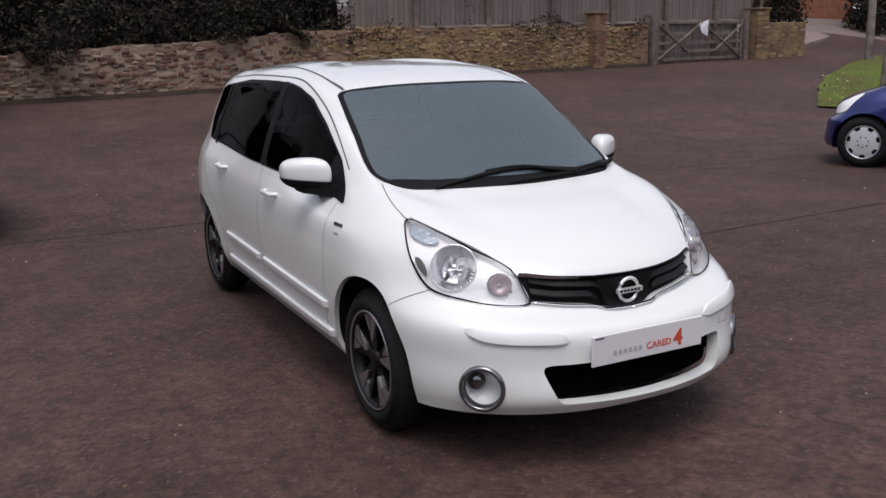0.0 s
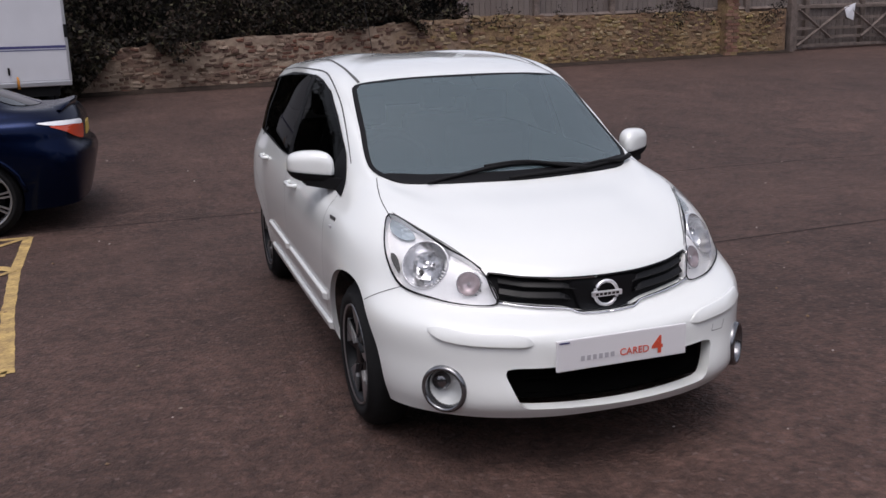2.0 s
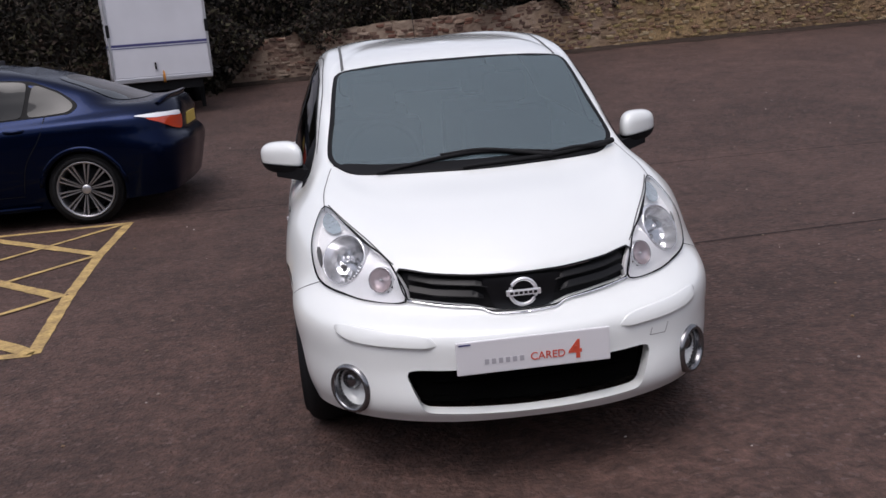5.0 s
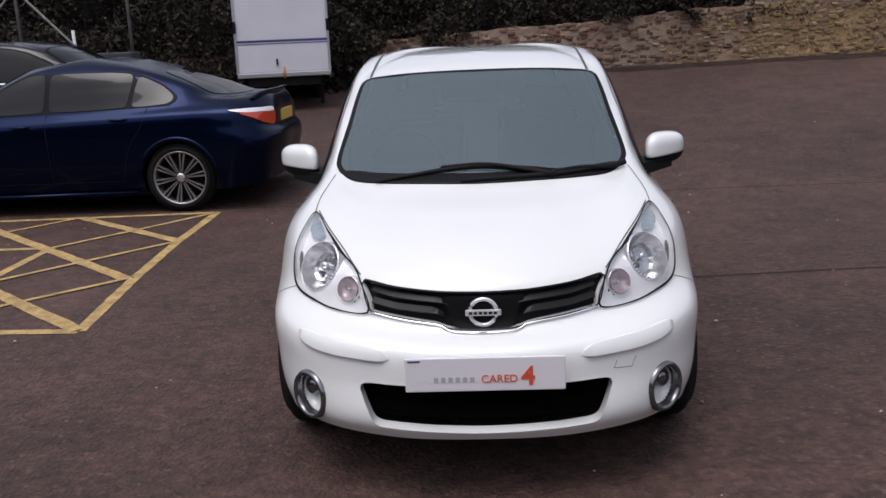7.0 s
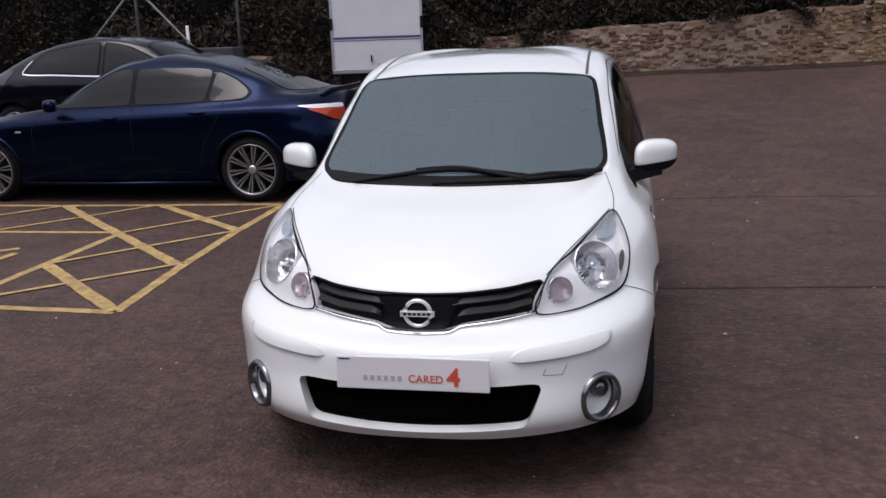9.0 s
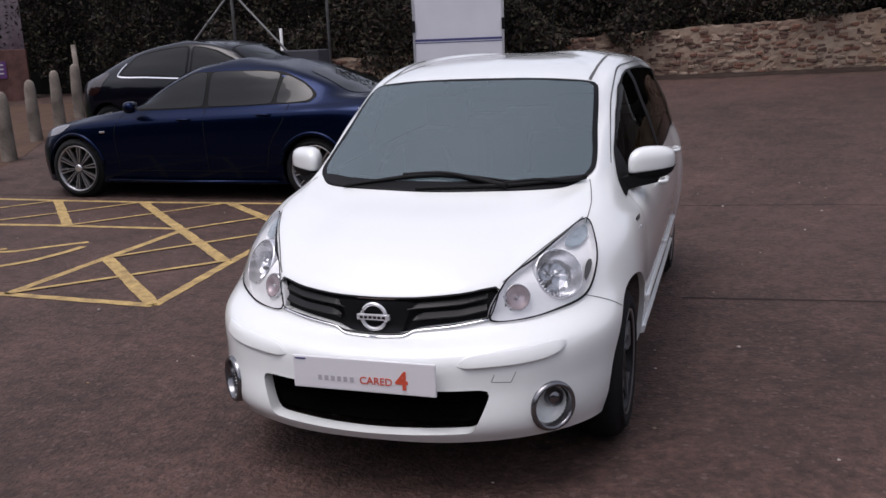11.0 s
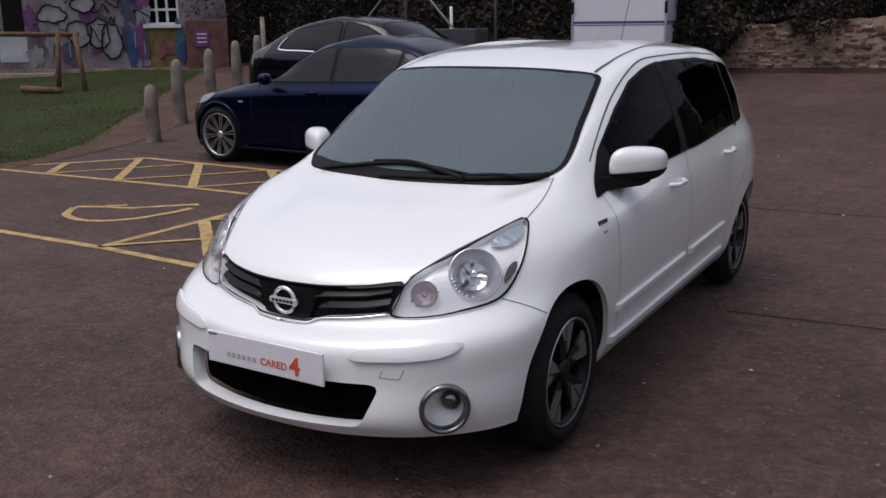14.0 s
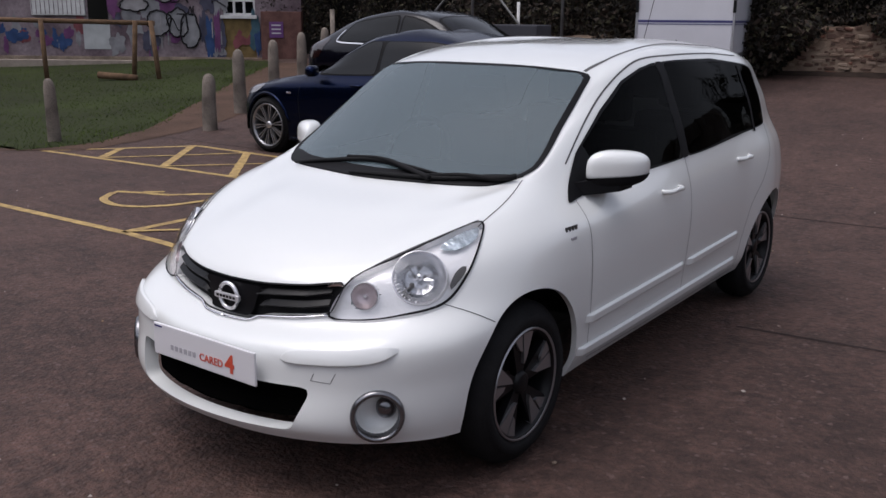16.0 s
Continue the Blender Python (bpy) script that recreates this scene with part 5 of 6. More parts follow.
WALL_TOP = [0.55, 0.62, 0.80, 0.93, 1.10, 1.02, 1.0]


def wall_at(x):
    return float(np.interp(x, WALL_X, WALL_Y)), float(np.interp(x, WALL_X, WALL_TOP))


def rubble_wall():
    rng = random.Random(4)
    def core(x0, x1, mat, name, label):
        xs = np.arange(x0, x1 + 0.001, 0.04)
        verts, faces, rows = [], [], 26
        for x in xs:
            y, h = wall_at(x)
            g = rise(x, y)
            h += 0.05 * noise.noise(Vector((x * 0.9, 0, 3))) + 0.04 * noise.noise(Vector((x * 4, 0, 7)))
            for j in range(rows):
                z = -0.15 + (h + 0.15) * j / (rows - 1)
                out = 0.006 * noise.noise(Vector((x * 6, z * 8, 1))) + 0.009 * noise.noise(Vector((x * 15, z * 19, 5)))
                hole = noise.noise(Vector((x * 4.5, z * 8.5, 9)))
                out += 0.07 * max(0.0, hole - 0.42) / 0.3
                verts.append((x, y + 0.004 + out, g + z + 0.012 * noise.noise(Vector((x * 11, j, 2)))))
            verts += [(x, y + 0.35, g + h - 0.03), (x, y + 0.35, g - 0.2)]
        k = rows + 2
        for i in range(len(xs) - 1):
            for j in range(k - 1):
                a = i * k + j
                faces.append((a, a + k, a + k + 1, a + 1))
        return tagged(put(name, mesh(name, verts, faces, mat, False)), label, "wall", kind="structure")

    wall = core(-9, 4.2, WALL_BLEND, "wall_back", "old rubble and brick boundary wall with crumbling lime mortar")
    wall_b = core(4.2, 13.8, WALL_BLEND, "wall_back_mossy", "old rubble boundary wall stained ochre with moss")
    # stones of a few shared shapes
    shapes = []
    for k in range(12):
        bm = box(-0.5, 0.5, -0.5, 0.5, -0.5, 0.5)
        for v in bm.verts:
            v.co += Vector((rng.uniform(-0.16, 0.12), rng.uniform(-0.1, 0.05), rng.uniform(-0.2, 0.14)))
        bmesh.ops.bevel(bm, geom=list(bm.edges), offset=0.17, segments=1, affect="EDGES")
        me = bpy.data.meshes.new("stone")
        bm.to_mesh(me)
        bm.free()
        me.materials.append(STONE if k < 9 else STONE_RED)
        shapes.append(me)
    count, loose = 0, [[], [], []]
    z = 0.0
    while z < 1.25:
        hh = rng.uniform(0.045, 0.085)
        x = -8.8 + rng.uniform(0, 0.2)
        while x < 13.6:
            w = rng.uniform(0.06, 0.20)
            y, h = wall_at(x + w / 2)
            g = rise(x, y)
            if z + hh * 0.6 < h + 0.04 * noise.noise(Vector((x * 0.9, 0, 3))) and rng.random() > 0.24:
                me = rng.choice(shapes[:9]) if rng.random() > (0.08 + 0.25 * (0.6 < math.sin(x * 0.8))) else rng.choice(shapes[9:])
                m = Matrix.Translation((x + w / 2, y + 0.031 + rng.uniform(0.0, 0.014), g + z + hh / 2 + rng.uniform(-0.03, 0.03))) @ pose(0, 0, 0, 0, rng.uniform(-9, 9), math.degrees(math.atan2(0.12, 1))) @ Matrix.Diagonal((w * 0.93, rng.uniform(0.07, 0.12), hh * rng.uniform(0.78, 0.95), 1))
                if -1.8 < x < 4.0 and count < 300 and rng.random() < 0.6:
                    ob = put("stone", me, wall, "", m)
                    count += 1
                else:
                    k = 2 if x > 4.3 + rng.uniform(-1.5, 1.5) else 0 if me in shapes[:9] else 1
                    loose[k].append(([m @ v.co for v in me.vertices], [tuple(p.vertices) for p in me.polygons]))
            x += w + rng.uniform(0.006, 0.02)
        z += hh + 0.008
    for k, mat in enumerate((STONE, STONE_RED, STONE_MOSS)):
        tagged(put("stonework", mesh("stonework", *merged(*loose[k]), mat, False), wall), kind="stuff")


def random_tint(name, colours, rough=0.9, island=False, bump=0.5):
    """Pieces that differ from one another, each with blotches of its own."""
    m = material(name, colours[0], rough, spread=0.3, size=14, bump=bump, bump_size=45, fine=0.2, fine_size=60)
    n, l = m.node_tree.nodes, m.node_tree.links
    b = n["Principled BSDF"]
    before = b.inputs["Base Color"].links[0].from_socket
    ramp = n.new("ShaderNodeValToRGB")
    ramp.color_ramp.interpolation = "CONSTANT"
    while len(ramp.color_ramp.elements) < len(colours):
        ramp.color_ramp.elements.new(0.5)
    for k, c in enumerate(colours):
        ramp.color_ramp.elements[k].position = k / len(colours)
        ramp.color_ramp.elements[k].color = (*c, 1)
    info, geo, add, wrap = n.new("ShaderNodeObjectInfo"), n.new("ShaderNodeNewGeometry"), n.new("ShaderNodeMath"), n.new("ShaderNodeMath")
    wrap.operation = "FRACT"
    l.new(info.outputs["Random"], add.inputs[0])
    l.new(geo.outputs["Random Per Island"], add.inputs[1])
    l.new(add.outputs[0], wrap.inputs[0])
    l.new(wrap.outputs[0], ramp.inputs[0])
    mix = n.new("ShaderNodeMix")
    mix.data_type = "RGBA"
    mix.inputs[0].default_value = 0.75
    l.new(before, mix.inputs[6])
    l.new(ramp.outputs[0], mix.inputs[7])
    l.new(mix.outputs[2], b.inputs["Base Color"])
    return m


STONE = random_tint("rubble_stone", [(0.14, 0.086, 0.066), (0.10, 0.062, 0.05), (0.20, 0.135, 0.10), (0.085, 0.055, 0.045), (0.25, 0.18, 0.135), (0.36, 0.28, 0.215), (0.13, 0.075, 0.06), (0.31, 0.235, 0.18)])
STONE_RED = random_tint("reddish_stone", [(0.17, 0.085, 0.06), (0.13, 0.066, 0.05), (0.20, 0.115, 0.085)])
STONE_MOSS = random_tint("mossy_stone", [(0.24, 0.17, 0.085), (0.17, 0.105, 0.065), (0.32, 0.25, 0.16), (0.10, 0.07, 0.05), (0.19, 0.108, 0.075), (0.22, 0.17, 0.075), (0.14, 0.095, 0.07)])
BOARD = random_tint("fence_board", [(0.165, 0.138, 0.126), (0.145, 0.12, 0.112), (0.18, 0.152, 0.142), (0.155, 0.13, 0.122)])


def fence():
    rng = random.Random(9)
    ob = tagged(new("fence"), "tall grey weathered close-board fence behind the wall", "fence", kind="")
    x, dx = 5.35, 0.135
    plank = part("board", box(-0.062, 0.062, -0.012, 0.012, 0, 1.9, 0.004), BOARD, ob)
    first = plank.data
    tall = mesh("board", [(v.co.x, v.co.y, v.co.z if v.co.z > 1 else v.co.z - 0.93) for v in first.vertices], [tuple(p.vertices) for p in first.polygons], BOARD, False)
    while x < 18.6:
        y = float(np.interp(x, [5.3, 13.9, 18.6], [15.05, 15.95, 16.5])) + rng.uniform(-0.008, 0.008)
        z = rise(x, y) + 0.95
        m = pose(x, y, z, 0, rng.uniform(-0.4, 0.4), 6)
        if plank is not None:
            plank.matrix_basis = m
            plank = None
        else:
            put("board", tall if 13.7 < x < 17.7 else first, ob, "", m)
        x += dx
    for k in range(7):
        x = 6.9 + 1.95 * k
        y = float(np.interp(x, [5.3, 13.9, 18.6], [15.05, 15.95, 16.5]))
        part("post", box(x - 0.06, x + 0.06, y - 0.13, y - 0.02, rise(x, y) - 0.1, rise(x, y) + 2.95, 0.008), WOOD_GREY, ob)
    for z in (1.03, 1.95):
        a, b = (6.9, 15.12), (18.6, 16.45)
        v, f = tube([(a[0], a[1], rise(*a) + z), (b[0], b[1], rise(*b) + z)], 0.055, 4)
        put("rail", mesh("rail", v, f, WOOD_GREY, False), ob)


def gate():
    ob = thing("field_gate", "grey weathered wooden five-bar gate between posts", "gate", at=pose(14.05, 15.62, rise(14, 15.6), 0, 0, 6.5))
    part("post", box(-0.16, 0.0, -0.08, 0.08, -0.1, 1.25, 0.012), WOOD_GREY, ob)
    part("post", box(3.52, 3.70, -0.09, 0.09, -0.1, 1.38, 0.012), WOOD_GREY, ob)
    for z in (0.08, 0.28, 0.5, 0.74, 1.02):
        part("bar", box(0.02, 3.48, -0.02, 0.02, z, z + 0.075, 0.006), WOOD_GREY, ob)
    for x in (0.02, 3.40):
        part("stile", box(x, x + 0.09, -0.035, 0.035, 0.02, 1.14, 0.006), WOOD_GREY, ob)
    for a, b in (((0.1, 0.12), (1.75, 1.05)), ((3.4, 0.12), (1.75, 1.05)), ((0.1, 1.0), (1.2, 0.3)), ((3.4, 1.0), (2.3, 0.3))):
        v, f = tube([(a[0], -0.045, a[1]), (b[0], -0.045, b[1])], 0.036, 4)
        put("brace", mesh("brace", v, f, WOOD_GREY, False), ob)
    v = [(1.62, -0.07, 1.02), (2.0, -0.075, 1.13), (1.98, -0.06, 0.70), (1.72, -0.08, 0.78), (1.80, -0.095, 0.92)]
    v += [(x, y + 0.004, z) for x, y, z in v]
    notice = mesh("notice_sheet", v, [(0, 4, 1), (1, 4, 2), (2, 4, 3), (3, 4, 0), (5, 6, 9), (6, 7, 9), (7, 8, 9), (8, 5, 9)], material("white_plastic_sheet", (0.7, 0.7, 0.74), 0.6), False)
    sheet = put("notice_sheet", notice, None, "", pose(14.05, 15.62, rise(14, 15.6), 0, 0, 6.5))
    tagged(sheet, "crumpled white sheet tied to the gate", "sheet")


def pier(name, x, y, w, h, label, brick_mat, core_mat, gaps):
    ob = thing(name, label, "pier", "brick piers", at=pose(x, y, rise(x, y), 0, 0, 6.5))
    part("core", box(-w / 2 + 0.01, w / 2 - 0.01, -w / 2 + 0.01, w / 2 - 0.01, -0.1, h), core_mat, ob)
    rng = random.Random(int(x * 10))
    brick = None
    k = 0
    z = 0.0
    while z < h - 0.05:
        for i in range(2):
            for fy, dx, dy in ((-1, w / 2 - 0.008, 0.05),):
                cx = (-0.25 + 0.5 * i) * w + (0.03 if k % 2 else -0.03)
                bx = box(cx - w / 4 + 0.008, cx + w / 4 - 0.008, -w / 2 - 0.002, -w / 2 + 0.05, z + 0.005, z + 0.068, 0.004)
                if rng.random() > gaps:
                    part("brick", bx, brick_mat, ob)
                else:
                    bx.free()
        z += 0.075
        k += 1
    part("cap", box(-w / 2 - 0.04, w / 2 + 0.04, -w / 2 - 0.04, w / 2 + 0.04, h, h + 0.05, 0.02), core_mat, ob)


PIER_BRICK = random_tint("pier_brick", [(0.22, 0.115, 0.085), (0.16, 0.08, 0.06), (0.24, 0.14, 0.10), (0.13, 0.075, 0.06)])
rubble_wall()
def wall_foot():
    """A strip of dark soil and leaf mould along the foot of the wall."""
    verts, faces = [], []
    xs = np.arange(-9.0, 13.9, 0.15)
    for x in xs:
        y = wall_at(x)[0] + 0.1
        w = 0.42 + 0.16 * noise.noise(Vector((x * 0.8, 4, 0))) + 0.1 * noise.noise(Vector((x * 3, 1, 0)))
        for f in (0, 0.5, 1):
            yy = y - w * (1 - f)
            verts.append((x, yy, rise(x, yy) + 0.006 + 0.05 * f))
    for i in range(len(xs) - 1):
        for k in range(2):
            a = 3 * i + k
            faces.append((a, a + 3, a + 4, a + 1))
    tagged(put("wall_foot_soil", mesh("wall_foot_soil", verts, faces, SOIL)), "dark soil and leaf mould along the wall", "soil", kind="structure")


SOIL = material("leaf_mould", (0.040, 0.027, 0.021), 0.95, spread=0.5, size=5, fine=0.4, fine_size=40)
wall_foot()
fence()
gate()
pier("brick_pier", 11.95, 15.36, 0.36, 1.30, "worn reddish brick pier built into the rubble wall", PIER_BRICK, WALL_OCHRE, 0.25)
pier("brick_pier", 18.15, 16.1, 0.5, 1.35, "mossy ochre rubble gate pier beside the gate", STONE_MOSS, WALL_OCHRE, 0.4)
end_wall = part("wall_right", box(-0.95, 0.95, -0.15, 0.15, -0.2, 0.98, 0.03), WALL_OCHRE, None)
end_wall.matrix_world = pose(19.4, 16.3, rise(19.4, 16.3), 0, 0, 7)
rng = random.Random(14)
stones = []
for k in range(75):
    x, z, w, h = rng.uniform(-0.9, 0.85), rng.uniform(0.0, 0.93), rng.uniform(0.05, 0.14), rng.uniform(0.03, 0.06)
    y = -0.15 - rng.uniform(0.0, 0.012)
    c = [(x + dx * w * rng.uniform(0.7, 1), y, z + dz * h * rng.uniform(0.7, 1)) for dx, dz in ((-1, -0.5), (0, -1), (1, -0.5), (1, 0.5), (0, 1), (-1, 0.5))]
    stones.append((c + [(a, -0.1, d) for a, b, d in c], [tuple(range(6)), *[(i, i + 6, (i + 1) % 6 + 6, (i + 1) % 6) for i in range(6)]]))
tagged(put("stonework", mesh("stonework", *merged(*stones), STONE_MOSS, False), end_wall), kind="stuff")
tagged(end_wall, "short mossy rubble wall beside the gate", "wall", kind="structure")


# ---- leaves: hedge and trees behind the wall ----
def leaf_mass(name, label, x0, x1, y0, y1, z0, z1, count, size, seed, mat, category="hedge", thick=False, lean=0.0):
    """A mass of small leaves round a near-black box painted as inner shade, with an uneven top."""
    rng = np.random.default_rng(seed)
    n = count
    x = rng.uniform(x0, x1, n)
    t = rng.uniform(0, 1, n) ** 1.6
    y = y0 + (y1 - y0) * t + 0.35 * np.sin(x * 1.7) + 0.25 * np.sin(x * 4.1 + 1) + rng.normal(0, 0.12, n)
    top = z1 + 0.4 * np.sin(x * 0.9) + 0.3 * np.sin(x * 2.3 + 2)
    low = z0 + 0.20 * np.sin(x * 2.3) + 0.13 * np.sin(x * 5.1 + 2)
    z = low + (top - low) * rng.uniform(0, 1, n)
    if lean:
        x = np.minimum(x, x1 - lean * (z1 - z) - rng.uniform(0, 1, n) ** 2 * 1.2)
    c = np.stack([x, y, z], 1)
    a = rng.normal(size=(n, 3))
    a /= np.linalg.norm(a, axis=1, keepdims=True)
    b = np.cross(a, rng.normal(size=(n, 3)))
    b /= np.linalg.norm(b, axis=1, keepdims=True)
    s = size * rng.uniform(0.5, 1.3, (n, 1))
    verts = np.stack([c - a * s, c + b * s * 0.45, c + a * s, c - b * s * 0.45], 1).reshape(-1, 3)
    me = bpy.data.meshes.new(name)
    me.vertices.add(4 * n)
    me.vertices.foreach_set("co", verts.astype(np.float32).ravel())
    me.loops.add(4 * n)
    me.loops.foreach_set("vertex_index", np.arange(4 * n, dtype=np.int32))
    me.polygons.add(n)
    me.polygons.foreach_set("loop_start", np.arange(0, 4 * n, 4, dtype=np.int32))
    me.materials.append(mat)
    me.update(calc_edges=True)
    ob = tagged(put(name, me), label, category, kind="stuff")
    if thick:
        part("thicket_shade_core", box(x0, x1, (y0 + y1) / 2 + 0.3, y1 + 0.6, z0 - 0.5, z1 - 0.5), SHADE_DARK, ob)
    return ob


# near-black colour that stands in for shade behind leaves and in the opening
SHADE_DARK = material("painted_shade", (0.008, 0.008, 0.007), 0.95, spread=0.5, size=1.5)
LEAF = random_tint("hedge_leaf", [(0.022, 0.020, 0.015), (0.036, 0.027, 0.021), (0.013, 0.012, 0.010), (0.055, 0.038, 0.030), (0.016, 0.013, 0.013), (0.060, 0.055, 0.032), (0.020, 0.016, 0.014)], 0.7, bump=0.0)
LEAF.node_tree.nodes["Principled BSDF"].inputs["Specular IOR Level"].default_value = 0.12
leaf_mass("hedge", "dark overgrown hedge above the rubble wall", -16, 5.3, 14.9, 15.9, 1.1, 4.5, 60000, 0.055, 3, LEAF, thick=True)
leaf_mass("hedge", "dark ivy spilling over the low end of the wall", -9.5, -1.0, 12.9, 13.9, 0.3, 2.2, 19000, 0.06, 5, LEAF, lean=1.0)
leaf_mass("hedge", "dark ivy on top of the short wall", 18.3, 20.35, 16.25, 16.6, rise(19, 16.3) + 0.95, rise(19, 16.3) + 2.2, 5200, 0.06, 8, LEAF)
leaf_mass("hedge", "dark hedge beside the distant car", 26.9, 28.6, 18.8, 20.3, rise(28, 19.5), rise(28, 19.5) + 3.2, 4000, 0.11, 17, LEAF, thick=False)
for k, (x0, x1, y0) in enumerate(((-6.0, -2.0, 13.55), (-2.0, 1.6, 14.0), (1.6, 5.2, 14.5))):
    leaf_mass("hedge", "ragged dark ivy hanging over the wall top", x0, x1, y0, y0 + 0.35, rise(x0, y0) + 0.72 + 0.1 * k, rise(x0, y0) + 1.5, 4200, 0.05, 12 + k, LEAF)


for x0, x1, up, n in ((7.3, 8.4, 0.06, 350), (9.2, 11.6, 0.12, 1100), (12.3, 13.4, 0.15, 600), (5.4, 6.4, 0.0, 250)):
    y0, top = wall_at((x0 + x1) / 2)
    z0 = rise(x0, y0) + top
    leaf_mass("ivy", "dark ivy and dead stems on the wall top", x0, x1, y0 + 0.05, y0 + 0.3, z0 - 0.08, z0 + up, n, 0.032, int(x0 * 7), LEAF, "ivy")


# ---- white box trailer ----
def trailer():
    ob = thing("box_trailer", "white box trailer with a double blue stripe and an orange handle", "trailer", at=pose(-3.76, 10.62, rise(-3, 11), 0, 0, 14))
    w, l, z0, z1 = 1.42, 3.0, 0.60, 2.75
    part("box_body", box(0, w, 0, l, z0, z1, 0.03), CARAVAN_WHITE, ob, "grubby white panels")
    for z, h in ((1.045, 0.012), (1.075, 0.035)):
        part("stripe", box(-0.004, w + 0.004, -0.004, l, z, z + h), STRIPE_BLUE, ob)
    for x in (0.0, w):
        part("corner_trim", box(x - 0.018, x + 0.018, -0.012, 0.03, z0, z1, 0.006), SILVER, ob)
        part("marker", box(x - 0.022, x + 0.022, -0.03, 0.0, z0 + 0.62, z0 + 0.80, 0.004), BLACK, ob)
    part("bottom_rail", box(-0.01, w + 0.01, -0.015, l, z0 - 0.06, z0 + 0.01, 0.01), SILVER, ob)
    part("chassis", box(0.15, w - 0.15, 0.05, l, z0 - 0.2, z0 - 0.06), BLACK, ob)
    for x in (0.1, w - 0.1):
        v, f = lathe([(-0.08, 0.12), (-0.08, 0.3), (0, 0.31), (0.08, 0.3), (0.08, 0.12)], 28)
        put("wheel", mesh("wheel", v, f, RUBBER), ob, "", pose(x, 1.6, 0.31))
        part("leg", box(x - 0.03, x + 0.03, 0.7, 0.76, 0, z0 - 0.06), BLACK, ob)
    v, f = tube([(w * 0.5, 0.02, z0 + 0.09), (w * 0.5, -0.03, z0 + 0.02), (w * 0.5, -0.03, z0 - 0.08)], 0.02, 8)
    put("hitch_handle", mesh("hitch_handle", v, f, AMBER_PAINT), ob, "orange painted handle")
    part("latch", box(w * 0.42, w * 0.42 + 0.025, -0.03, 0, z0 + 0.12, z0 + 0.22, 0.004), BLACK, ob)


AMBER_PAINT = material("orange_paint", (0.45, 0.2, 0.04), 0.6)
trailer()


# ---- grass, path and bollards ----
EDGE = [(-8.15, 3.1), (-8.04, 3.8), (-8.37, 4.7), (-9.4, 6.2), (-10.7, 7.95), (-12.7, 10.65), (-14.8, 13.5)]


def lawn():
    verts, faces = [], []
    n = 24
    inner = dense([(x, y, 0) for x, y in EDGE], 0.35, False)
    for i, p in enumerate(inner):
        for k in range(n + 1):
            x = p.x + (-34.0 - p.x) * (k / n) ** 1.6 + 0.1 * noise.noise(p * 2) * (k == 0)
            y = p.y + 0.7 * (p.x - x) * -0.05
            verts.append((x, y, rise(x, y) + (0.03 if k else 0.008) + 0.015 * noise.noise(Vector((x, y, 0))) * (k > 0)))
    for i in range(len(inner) - 1):
        for k in range(n):
            a = i * (n + 1) + k
            faces.append((a, a + 1, a + n + 2, a + n + 1))
    tagged(put("lawn", mesh("lawn", verts, faces, GRASS_SOIL)), "patchy green grass beside the path", "grass", kind="structure")
    rng = np.random.default_rng(2)
    count = 26000
    y = rng.uniform(3.0, 13.6, count)
    ex = np.interp(y, [p.y for p in inner], [p.x for p in inner])
    x = ex - 12.0 * rng.uniform(0, 1, count) ** 1.3 + rng.normal(0, 0.12, count)
    yy = y - 0.035 * (ex - x)
    z = np.array([rise(a, b) for a, b in zip(x, yy)]) + 0.02
    h = rng.uniform(0.02, 0.05, count)
    ang = rng.uniform(0, 2 * np.pi, count)
    lean = rng.normal(0, 0.03, (count, 2))
    w = 0.007
    v = np.empty((count, 3, 3))
    v[:, 0] = np.stack([x - w * np.cos(ang), yy - w * np.sin(ang), z], 1)
    v[:, 1] = np.stack([x + w * np.cos(ang), yy + w * np.sin(ang), z], 1)
    v[:, 2] = np.stack([x + lean[:, 0], yy + lean[:, 1], z + h], 1)
    me = bpy.data.meshes.new("grass")
    me.vertices.add(3 * count)
    me.vertices.foreach_set("co", v.astype(np.float32).ravel())
    me.loops.add(3 * count)
    me.loops.foreach_set("vertex_index", np.arange(3 * count, dtype=np.int32))
    me.polygons.add(count)
    me.polygons.foreach_set("loop_start", np.arange(0, 3 * count, 3, dtype=np.int32))
    me.materials.append(GRASS)
    me.update(calc_edges=True)
    tagged(put("grass", me), "short green grass blades", "grass", kind="stuff")
    # path between the grass and the yard
    verts, faces = [], []
    outer = dense([(-7.6, 3.6, 0), (-8.0, 5.3, 0), (-8.8, 7.4, 0), (-10.2, 10.0, 0), (-11.5, 12.5, 0), (-12.0, 14.0, 0)], 0.3, False)
    inn = dense([(x, y, 0) for x, y in EDGE], 0.3, False)
    m = min(len(outer), len(inn))
    for i in range(m):
        a, b = outer[int(i * (len(outer) - 1) / (m - 1))], inn[int(i * (len(inn) - 1) / (m - 1))]
        for k in range(7):
            p = a.lerp(b + (b - a).normalized() * 0.4, k / 6)
            verts.append((p.x + 0.06 * noise.noise(p * 3), p.y, rise(p.x, p.y) + 0.006))
    for i in range(m - 1):
        for k in range(6):
            a = i * 7 + k
            faces.append((a, a + 1, a + 8, a + 7))
    tagged(put("path", mesh("path", verts, faces, PATH_EARTH)), "trodden pale earth path along the grass", "path", kind="structure")


lawn()


